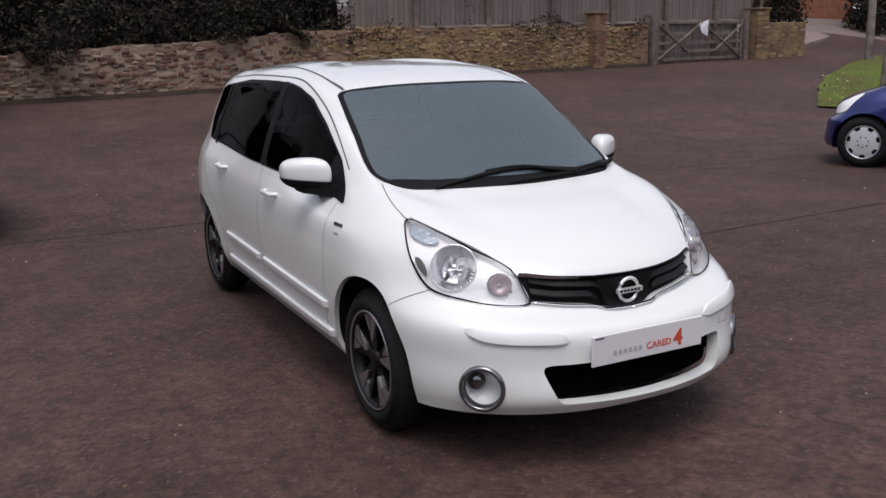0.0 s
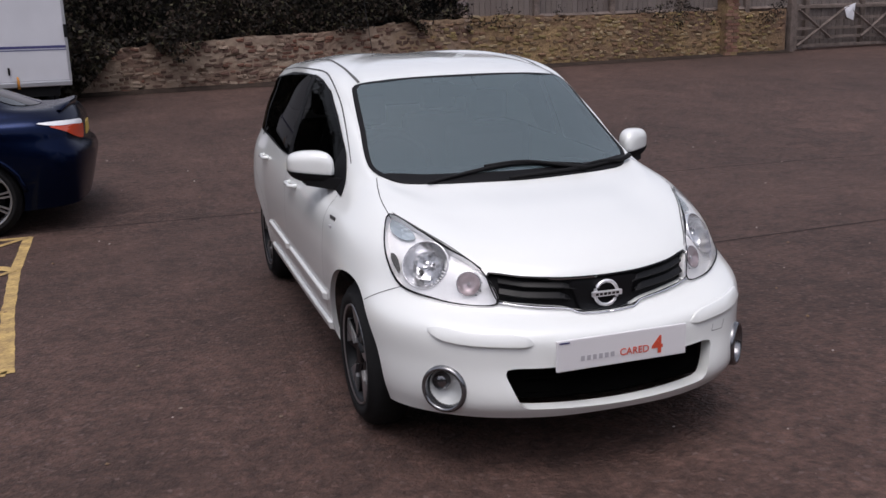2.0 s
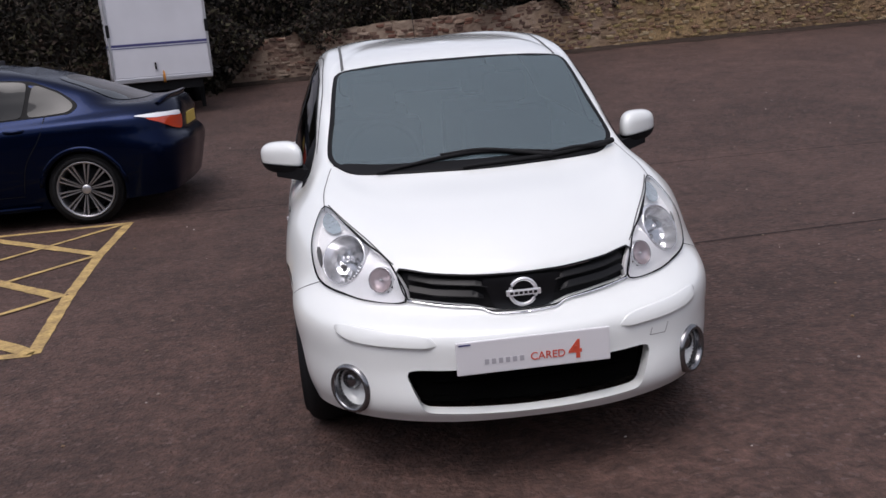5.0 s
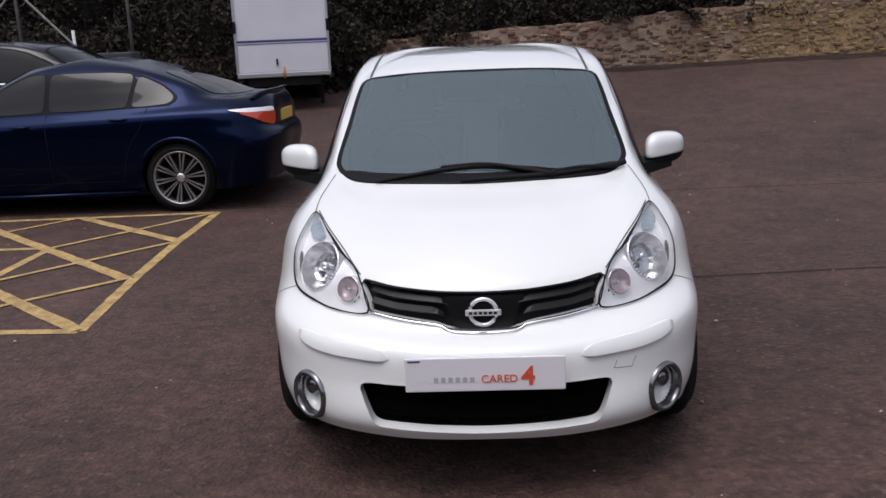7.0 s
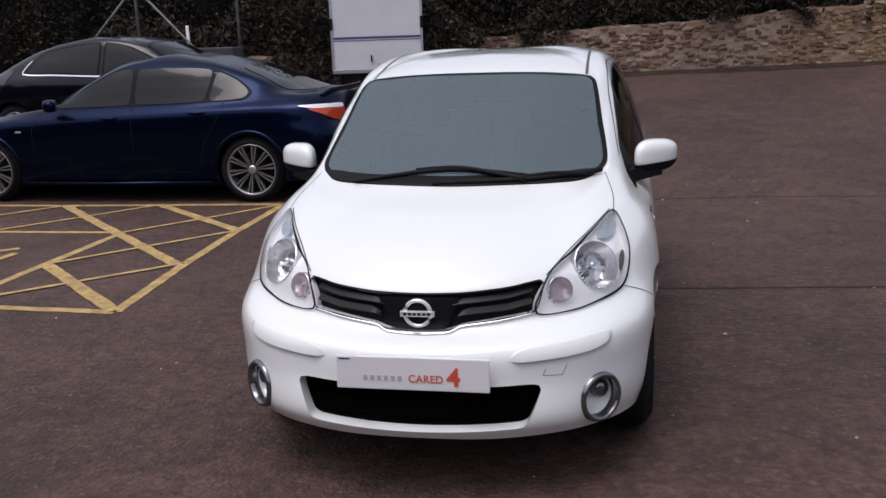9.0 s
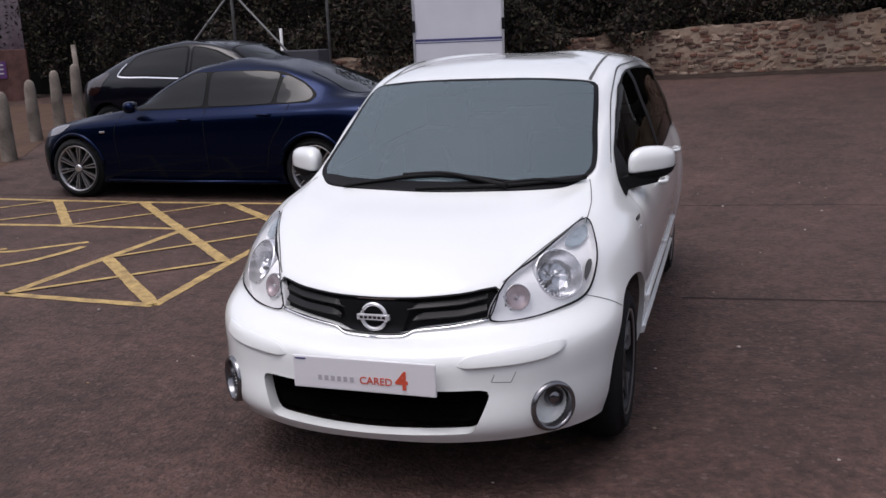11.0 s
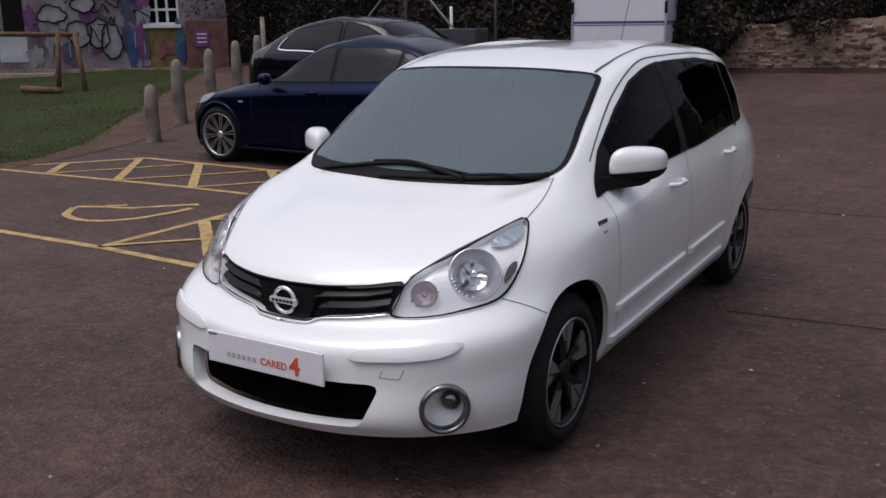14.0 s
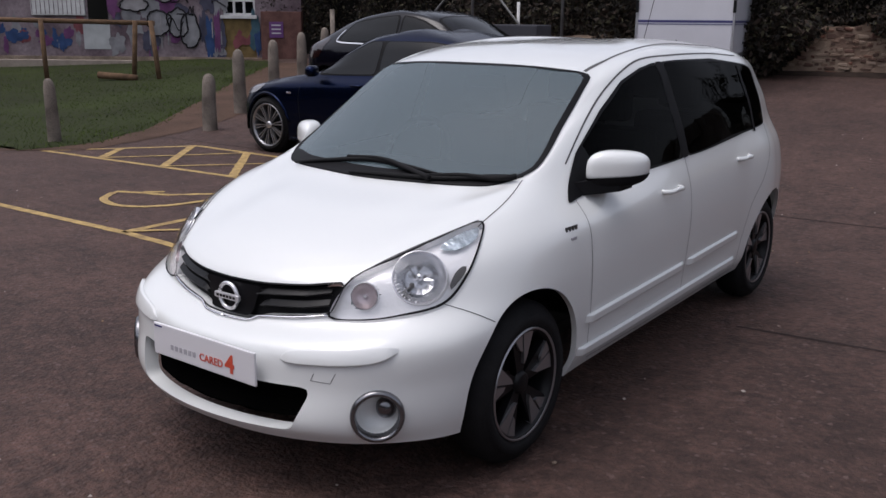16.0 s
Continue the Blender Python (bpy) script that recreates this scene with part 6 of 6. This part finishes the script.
def bollard(x, y, h, w, tilt, label):
    """A tapered concrete post with a rounded top."""
    rng = random.Random(int(abs(x * 37 + y)))
    prof = [(-0.1, w), (0.0, w), (h * 0.5, w * 0.92), (h * 0.85, w * 0.84), (h * 0.95, w * 0.66), (h * 0.99, w * 0.35), (h, 0.001)]
    v, f = lathe(prof, 14, "z")
    v = [(a + 0.012 * noise.noise(Vector((a * 9, b * 9, c * 5 + x))), b + 0.012 * noise.noise(Vector((a * 9 + 5, b * 9, c * 5 + y))), c) for a, b, c in v]
    ob = put("bollard", mesh("bollard", v, f, CONCRETE), None, "", pose(x, y, rise(x, y), tilt, tilt * 0.5, 0))
    tagged(ob, label, "bollard", "bollards along the path")


for x, y, h, w, tilt in ((-8.72, 7.05, 0.98, 0.135, 1.0), (-9.55, 8.55, 0.98, 0.13, -1.0), (-10.15, 9.85, 1.0, 0.13, 0.5), (-10.7, 11.05, 1.0, 0.13, 0.0), (-8.42, 3.72, 0.82, 0.11, 2.0)):
    bollard(x, y, h, w * 0.78, tilt, "weathered concrete bollard with a rounded top")
bollard(-7.85, 5.72, 0.78, 0.105, -2.0, "short stained concrete bollard with a broad foot")


# ---- timber rail and painted building beyond the grass ----
def timber_rail():
    ob = thing("timber_rail", "old brown timber rail on slanting posts", "fence")
    g = rise(-15, 9.5)
    bar = [(-19.5, 6.15, g + 1.2), (-17.15, 7.92, g + 1.25), (-14.55, 9.85, g + 1.2)]
    put("rail", mesh("rail", *tube(bar, 0.05, 8), POST_BROWN), ob)
    for x, y, dx in ((-16.25, 8.28, 0.0), (-14.75, 9.55, -0.25), (-14.45, 9.72, 0.15)):
        put("post", mesh("post", *tube([(x + dx, y, g - 0.15), (x - 0.05, y, g + 1.25)], 0.052, 8), POST_BROWN), ob)
    put("foot_beam", mesh("foot_beam", *tube([(-15.3, 8.9, g + 0.12), (-14.6, 9.35, g + 0.06)], 0.08, 6), POST_BROWN), ob)


POST_BROWN = material("brown_timber", (0.16, 0.10, 0.06), 0.9, spread=0.4, size=8, bump=0.3)
timber_rail()


def painted_building():
    g = rise(-18, 13)
    at = pose(-15.2, 14.9, g, 0, 0, 36.5)
    ob = thing("painted_building", "low derelict building covered in faded spray paint", "building", at=at)
    # local x runs along the wall; the visible stretch is negative x
    part("wall", box(-11.5, -2.05, 0, 0.3, -0.3, 4.0), RENDER_WALL, ob, "stained pinkish render")
    part("wall", box(-1.2, 0.0, 0, 0.3, -0.3, 4.0), RENDER_WALL, ob)
    part("wall", box(-2.05, -1.2, 0, 0.3, -0.3, 1.16), OCHRE, ob, "flaking ochre paint")
    part("wall", box(-2.05, -1.2, 0, 0.3, 2.3, 4.0), RENDER_WALL, ob)
    win = part("window", box(-2.0, -1.25, 0.12, 0.16, 1.18, 2.28), MIRROR_GLASS, ob, "dark window with white bars")
    for x in (-2.02, -1.76, -1.5, -1.23):
        part("window_bar", box(x - 0.03, x + 0.03, 0.05, 0.12, 1.18, 2.28, 0.006), WHITE_TRIM, win)
    for z in (1.2, 1.55, 1.9, 2.25):
        part("window_bar", box(-2.02, -1.23, 0.06, 0.12, z - 0.03, z + 0.03, 0.006), WHITE_TRIM, win)
    part("sill", box(-2.1, -1.15, -0.08, 0.05, 1.09, 1.18, 0.01), WHITE_TRIM, ob)
    panel = part("white_panel", box(-7.02, -5.62, -0.06, 0.0, 1.14, 1.62, 0.01), WHITE_TRIM, ob, "white slatted panel")
    for k in range(12):
        part("slat", box(-7.0 + 0.115 * k, -6.985 + 0.115 * k, -0.068, -0.06, 1.16, 1.60), RENDER_WALL, panel)
    # flat panel on the wall; the opening's shade is put into its colour
    part("doorway_shade", box(-5.55, -5.05, -0.03, 0.0, 0.95, 2.3), SHADE_DARK, ob, "near-black panel painted as the shade of an opening")
    part("pale_patch", box(-5.72, -5.02, -0.012, 0.0, 0.28, 0.92, 0.004), PALE_DOOR, ob, "pale painted patch")
    pierm = part("corner_pier", box(-1.0, 0.05, -0.35, 0.0, -0.3, 1.28, 0.02), BRICK_DARK, ob, "red brick corner pier")
    part("sign", box(-0.78, -0.42, -0.37, -0.351, 0.62, 1.02, 0.004), SIGN_PURPLE, pierm, "purple sign with pale lines")
    for z in (0.72, 0.82, 0.92):
        part("sign_line", box(-0.72, -0.48, -0.375, -0.37, z, z + 0.03), WHITE_TRIM, pierm)
    rng = random.Random(11)
    count = [0]

    def spray(cx, cz, rx, rz, mat, rough=0.45):
        """An uneven patch of paint on the wall; gives its outline."""
        count[0] += 1
        k, n, rim = count[0], 30, []
        for a in np.linspace(0, 2 * math.pi, n + 1)[:-1]:
            c, d = math.cos(a), math.sin(a)
            w = 1 + rough * noise.noise(Vector((c * 1.6 + 3 * k, d * 1.6, 0))) + 0.6 * rough * noise.noise(Vector((c * 4 + 3 * k, d * 4, 5)))
            rim.append((cx + rx * w * c, -0.006 - 0.0004 * k, max(0.03, cz + rz * w * d)))
        put("spray_paint", mesh("spray_paint", rim, [tuple(range(n))], mat, False), ob)
        return rim

    mauve, blue, grey, rose, slate, teal, white = SPRAY
    for k in range(26):
        spray(rng.uniform(-8.6, -5.8), rng.uniform(0.35, 0.9), rng.uniform(0.06, 0.2), rng.uniform(0.08, 0.26), rng.choice((blue, white, rose, mauve, blue, rose, grey)))
    for k in range(22):
        spray(rng.uniform(-5.0, -2.1), rng.uniform(0.2, 2.2), rng.uniform(0.08, 0.3), rng.uniform(0.15, 0.5), rng.choice((mauve, grey, slate, grey, mauve)), 0.7)
    for x, z, rx, rz, mat in ((-2.55, 0.8, 0.10, 0.5, slate), (-2.40, 0.55, 0.13, 0.45, blue), (-2.2, 0.8, 0.10, 0.55, mauve), (-2.06, 0.6, 0.07, 0.4, slate), (-1.22, 0.7, 0.13, 0.55, teal), (-1.15, 0.5, 0.08, 0.3, blue), (-1.6, 0.55, 0.2, 0.2, rose), (-1.45, 0.7, 0.10, 0.1, OCHRE)):
        spray(x, z, rx, rz, mat, 0.6)
    for x, z, rx, rz in ((-3.72, 0.98, 0.30, 0.33), (-3.22, 0.98, 0.26, 0.40), (-2.92, 0.78, 0.26, 0.44), (-4.35, 1.45, 0.35, 0.22), (-3.55, 1.72, 0.3, 0.2)):
        rim = spray(x, z, rx, rz, grey if z < 1.3 else white, 0.25)
        line = [(a, b - 0.012, c) for a, b, c in rim]
        put("spray_outline", mesh("spray_outline", *tube(line + line[:1], 0.020, 4), SPRAY_LINE), ob)
    for k in range(9):
        x, z = rng.uniform(-4.8, -2.2), rng.uniform(0.9, 2.0)
        line = [(x + 0.10 * i + rng.uniform(-0.12, 0.12), -0.03, z + rng.uniform(-0.18, 0.18)) for i in range(5)]
        put("spray_line", mesh("spray_line", *tube(dense(line, 0.04, False), 0.014, 4), SPRAY_LINE), ob)
    for k in range(10):
        x, z = rng.uniform(-4.0, -2.1), rng.uniform(0.7, 1.2)
        part("paint_run", box(x, x + 0.03, -0.034, -0.03, z - rng.uniform(0.3, 0.65), z), white if k % 2 else grey, ob)
    part("kerb", box(-9.5, -4.2, -0.75, -0.55, -0.3, 0.03, 0.01), KERB_PALE, ob, "pale kerb before the wall")
    part("base_course", box(-11.5, 0.0, -0.04, 0.0, -0.3, 0.1), WALL_CORE, ob)


SPRAY_LINE = material("spray_black", (0.012, 0.011, 0.014), 0.7, spread=0.3, size=6)
KERB_PALE = material("pale_kerb", (0.33, 0.28, 0.24), 0.9, spread=0.3, size=4)
BRICK_DARK = material("dark_brick", (0.14, 0.072, 0.062), 0.9, spread=0.4, size=5, fine=0.25, bump=0.4)
OCHRE = material("ochre_paint", (0.2, 0.14, 0.06), 0.9, spread=0.5, size=4)
WHITE_TRIM = material("white_trim", (0.6, 0.6, 0.6), 0.6, spread=0.2, size=8)
PALE_DOOR = material("pale_board", (0.42, 0.44, 0.45), 0.6, spread=0.25, size=3)
SIGN_PURPLE = material("purple_sign", (0.10, 0.03, 0.14), 0.5)
SPRAY = [material("spray_" + n, tuple(0.62 * q for q in c), 0.85, spread=0.45, size=3) for n, c in (("mauve", (0.26, 0.10, 0.26)), ("blue", (0.06, 0.12, 0.3)), ("grey", (0.42, 0.42, 0.45)), ("rose", (0.36, 0.12, 0.14)), ("slate", (0.12, 0.12, 0.18)), ("teal", (0.10, 0.2, 0.26)), ("white", (0.5, 0.48, 0.5)))]
painted_building()


# ---- poles by the hedge ----
def pole(name, label, points, r, mat):
    tagged(put(name, mesh(name, *tube(points, r, 8), mat)), label, "pole")


pole("marker_post", "slanting pale wooden marker post", [(-11.55, 12.2, rise(-11.5, 12.2) - 0.1), (-11.75, 12.4, 1.75)], 0.05, CONCRETE)
pole("marker_post", "slim white marker stake before the hedge", [(-7.22, 12.8, rise(-7.2, 12.8) - 0.1), (-7.24, 12.8, 1.9)], 0.03, WHITE_TRIM)
pole("stay_wire_pole", "thin grey pole stayed by two slanting wires", [(-7.9, 12.2, 0.4), (-7.9, 12.2, 5.0)], 0.03, POLE_GREY)
for dx in (-2.0, 2.0):
    pole("stay_wire", "slanting grey stay of the pole", [(-7.9 + dx, 12.1, 0.55), (-7.9, 12.2, 2.6)], 0.022, POLE_GREY)
pole("slim_pole", "slim grey metal pole before the hedge", [(-6.05, 12.4, 0.45), (-6.05, 12.4, 5.0)], 0.03, POLE_GREY)
bin_ob = part("storage_box", box(-0.4, 0.4, -0.3, 0.3, 0, 1.08, 0.02), material("grey_metal", (0.055, 0.055, 0.065), 0.6, spread=0.2, size=5), None)
bin_ob.matrix_world = pose(-5.62, 10.3, rise(-5.62, 10.3), 0, 0, 8)
tagged(bin_ob, "grey metal box standing behind the parked cars", "box")


# ---- beyond the gate: drive, verge, brick house ----
def verge():
    verts, faces = [], []
    for i in range(13):
        t = i / 12
        a = Vector((np.interp(t, [0, 0.15, 0.4, 0.75, 1], [11.9, 13.5, 15.8, 19.2, 22.5]), np.interp(t, [0, 0.15, 0.4, 0.75, 1], [8.46, 9.9, 11.7, 13.8, 15.4]), 0))
        b = Vector((13.0 + 12.5 * t, 7.2 + 7.0 * t, 0))
        for k in range(7):
            p = a.lerp(b, k / 6)
            verts.append((p.x + 0.15 * noise.noise(p), p.y, rise(p.x, p.y) + 0.04))
    for i in range(12):
        for k in range(6):
            a = i * 7 + k
            faces.append((a, a + 1, a + 8, a + 7))
    tagged(put("verge", mesh("verge", verts, faces, VERGE_GRASS)), "green grass verge with fallen leaves", "grass", kind="structure")

    rng = random.Random(33)
    blades, leaves = [], []
    for k in range(800):
        i, f = rng.uniform(0, 12), rng.uniform(0, 0.9)
        a, b = verts[int(i) * 7], verts[int(i) * 7 + 6]
        c, d = verts[min(12, int(i) + 1) * 7], verts[min(12, int(i) + 1) * 7 + 6]
        p = Vector(a).lerp(Vector(b), f).lerp(Vector(c).lerp(Vector(d), f), i % 1)
        s, h, w = rng.uniform(0, 6.28), rng.uniform(0.02, 0.045), 0.007
        blades.append(([p + Vector((w * math.cos(s), w * math.sin(s), 0)), p - Vector((w * math.cos(s), w * math.sin(s), 0)), p + Vector((rng.uniform(-0.04, 0.04), rng.uniform(-0.04, 0.04), h))], [(0, 1, 2)]))
    tagged(put("grass", mesh("grass", *merged(*blades), GRASS, False)), "bright green grass blades on the verge", "grass", kind="stuff")
    for k in range(45):
        t = rng.uniform(0, 0.5)
        a = Vector((np.interp(t, [0, 0.15, 0.4, 0.75, 1], [11.9, 13.5, 15.8, 19.2, 22.5]), np.interp(t, [0, 0.15, 0.4, 0.75, 1], [8.46, 9.9, 11.7, 13.8, 15.4]), 0))
        x, y = a.x + rng.gauss(0.15, 0.22), a.y + rng.gauss(-0.1, 0.18)
        c, r, s = Vector((x, y, rise(x, y) + 0.06)), rng.uniform(0.02, 0.05), rng.uniform(0, 6.28)
        leaves.append(([c + Vector((r * math.cos(s), r * math.sin(s), 0.02)), c + Vector((-r * 0.6 * math.sin(s), r * 0.6 * math.cos(s), 0)), c - Vector((r * math.cos(s), r * math.sin(s), 0.01)), c + Vector((r * 0.6 * math.sin(s), -r * 0.6 * math.cos(s), 0.01))], [(0, 1, 2, 3)]))
    tagged(put("fallen_leaves", mesh("fallen_leaves", *merged(*leaves), LEAF_LITTER, False)), "pale fallen leaves along the verge edge", "leaves", kind="stuff")


VERGE_GRASS = material("verge_grass", (0.085, 0.12, 0.018), 0.95, size=0.9, other=(0.075, 0.070, 0.022), fine=0.35, fine_size=40)
LEAF_LITTER = random_tint("leaf_litter", [(0.35, 0.27, 0.16), (0.25, 0.16, 0.07), (0.42, 0.36, 0.26)])
verge()
bollard(21.0, 14.55, 2.1, 0.12, 0.0, "tall weathered concrete post on the verge")
bollard(15.35, 9.75, 1.25, 0.105, 2.0, "tall weathered concrete post on the verge")


def brick_house():
    x, y = 29.4, 24.2
    ob = thing("brick_house", "distant red brick house beyond the drive", "house", at=pose(x, y, rise(x, y) - 0.3, 0, 0, -50))
    part("wall", box(-6, 6, 0, 6, 0, 5), BRICK_RED, ob)
    for wx in (-3.5, 3.5):
        w = part("window", box(wx - 0.5, wx + 0.5, -0.03, 0.02, 1.0, 2.2, 0.01), MIRROR_GLASS, ob)
        part("frame", box(wx - 0.55, wx + 0.55, -0.06, -0.03, 2.18, 2.26), WHITE_TRIM, w)
    part("roof", box(-6.4, 6.4, -0.4, 6.4, 5.0, 5.3), WOOD_GREY, ob)


def far_drive():
    """Paler drive up to the house, with a raised pavement corner."""
    def sheet(name, outline, lift, mat, label, category):
        mid = Vector((sum(p[0] for p in outline) / len(outline), sum(p[1] for p in outline) / len(outline), 0))
        pts = dense([(x, y, 0) for x, y in outline], 0.4, True, False)
        loops = [[p.lerp(mid, f) for p in pts] for f in (0, 0.25, 0.5, 0.75)]
        verts = [(p.x, p.y, rise(p.x, p.y) - 0.1) for p in pts] + [(p.x, p.y, rise(p.x, p.y) + lift) for loop in loops for p in loop] + [(mid.x, mid.y, rise(mid.x, mid.y) + lift)]
        k = len(pts)
        faces = [(n * k + i, n * k + (i + 1) % k, (n + 1) * k + (i + 1) % k, (n + 1) * k + i) for n in range(4) for i in range(k)]
        faces += [(4 * k + i, 4 * k + (i + 1) % k, 5 * k) for i in range(k)]
        tagged(put(name, mesh(name, verts, faces, mat, False)), label, category, kind="structure")

    sheet("drive", [(20.2, 19.8), (25.2, 19.6), (29.0, 17.2), (33.5, 19.0), (29.2, 24.1), (25.5, 28.0), (20.5, 26.0)], 0.02, DRIVE_PALE, "paler worn drive leading up to the house", "road")
    sheet("pavement", [(20.5, 16.9), (22.2, 17.9), (24.7, 18.9), (24.5, 19.5), (22.6, 20.1), (20.4, 19.0)], 0.10, KERB_STONE, "pale raised pavement corner with a kerb", "pavement")


DRIVE_PALE = material("pale_drive", (0.17, 0.135, 0.125), 0.85, spread=0.25, size=1.0, fine=0.15)
KERB_STONE = material("kerb_stone", (0.22, 0.17, 0.155), 0.9, spread=0.3, size=2.0, fine=0.15)
far_drive()
brick_house()


# ---- joints in the asphalt, chippings, and unseen trees added to shape the light ----
JOINT = material("asphalt_joint", (0.035, 0.026, 0.025), 0.95, spread=0.3, size=10)
for pts in ([(-9.0, 4.95), (-2.0, 4.94), (0.6, 4.98), (2.2, 5.15), (6.4, 5.13), (9.0, 4.7)], [(0.9, 2.0), (2.5, 2.15), (5.5, 2.3), (9.0, 2.5)]):
    tagged(stripe([(p.x, p.y) for p in dense([(x, y, 0) for x, y in pts], 0.2, False)], 0.022, "asphalt_joint", 0.003, None, JOINT), "dark joint line in the asphalt", "joint", kind="structure")


def chippings():
    rng = random.Random(21)
    pieces = []
    for k in range(420):
        x, y = rng.uniform(-7, 8), rng.uniform(-2.6, 9)
        r = rng.uniform(0.004, 0.014)
        c = Vector((x, y, rise(x, y) + r * 0.4))
        v = [c + Vector((r * rng.uniform(0.6, 1.3) * a, r * rng.uniform(0.6, 1.3) * b, r * 0.6 * d)) for a, b, d in ((1, 0, 0), (0, 1, 0), (-1, 0, 0), (0, -1, 0), (0, 0, 1), (0, 0, -1))]
        pieces.append((v, [(0, 1, 4), (1, 2, 4), (2, 3, 4), (3, 0, 4), (1, 0, 5), (2, 1, 5), (3, 2, 5), (0, 3, 5)]))
    tagged(put("gravel", mesh("gravel", *merged(*pieces), PALE_GRIT, False)), "loose pale chippings and leaf scraps on the asphalt", "gravel", kind="stuff")


PALE_GRIT = random_tint("pale_grit", [(0.25, 0.2, 0.17), (0.16, 0.12, 0.09), (0.4, 0.36, 0.33), (0.2, 0.13, 0.07)])
chippings()


def tree_belt():
    """Plain dark trees, out of view, added round the open sides to darken reflections."""
    rng = np.random.default_rng(6)
    line = dense([(27, 9, 0), (26, -4, 0), (17, -17, 0), (0, -22, 0), (-16, -16, 0), (-22, -7, 0), (-27, 3, 0)], 0.5, False)
    n = 34000
    k = rng.integers(0, len(line), n)
    p = np.array([tuple(q) for q in line])[k] + rng.normal(0, 0.9, (n, 3)) * (1, 1, 0)
    top = 3.0 + 3.0 * (p[:, 0] < -10) + 2.6 * (p[:, 1] < -12) + 0.9 * np.sin(k * 0.21) + 0.7 * np.sin(k * 0.53 + 1)
    p[:, 2] = top * rng.uniform(0, 1, n) ** 0.8
    a = rng.normal(size=(n, 3))
    a /= np.linalg.norm(a, axis=1, keepdims=True)
    b = np.cross(a, rng.normal(size=(n, 3)))
    b /= np.linalg.norm(b, axis=1, keepdims=True)
    s = 0.32 * rng.uniform(0.5, 1.3, (n, 1))
    v = np.stack([p - a * s, p + b * s * 0.5, p + a * s, p - b * s * 0.5], 1).reshape(-1, 3)
    me = mesh("tree_belt", [], [], LEAF)
    me.vertices.add(4 * n)
    me.vertices.foreach_set("co", v.astype(np.float32).ravel())
    me.loops.add(4 * n)
    me.loops.foreach_set("vertex_index", np.arange(4 * n, dtype=np.int32))
    me.polygons.add(n)
    me.polygons.foreach_set("loop_start", np.arange(0, 4 * n, 4, dtype=np.int32))
    me.update(calc_edges=True)
    ob = tagged(put("tree_belt", me), "unseen belt of dark trees added to darken reflections and low skylight", "trees", kind="stuff")
    # near-black sheet added behind the leaves to block low skylight
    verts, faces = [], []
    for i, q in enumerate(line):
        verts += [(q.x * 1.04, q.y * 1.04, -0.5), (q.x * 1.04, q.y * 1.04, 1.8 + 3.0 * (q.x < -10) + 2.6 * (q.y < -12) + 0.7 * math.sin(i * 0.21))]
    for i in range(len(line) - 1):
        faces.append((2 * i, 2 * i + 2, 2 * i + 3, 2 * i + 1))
    put("shade_core", mesh("shade_core", verts, faces, SHADE_DARK), ob)


tree_belt()


plain_hatch("dark_distant_car", "dark car parked by the distant brick house", PAINT_BLACK, pose(28.9, 20.6, rise(28.9, 20.6), 0, 0, -52), 1.0, 1.0, 1.0, 5, "steel")
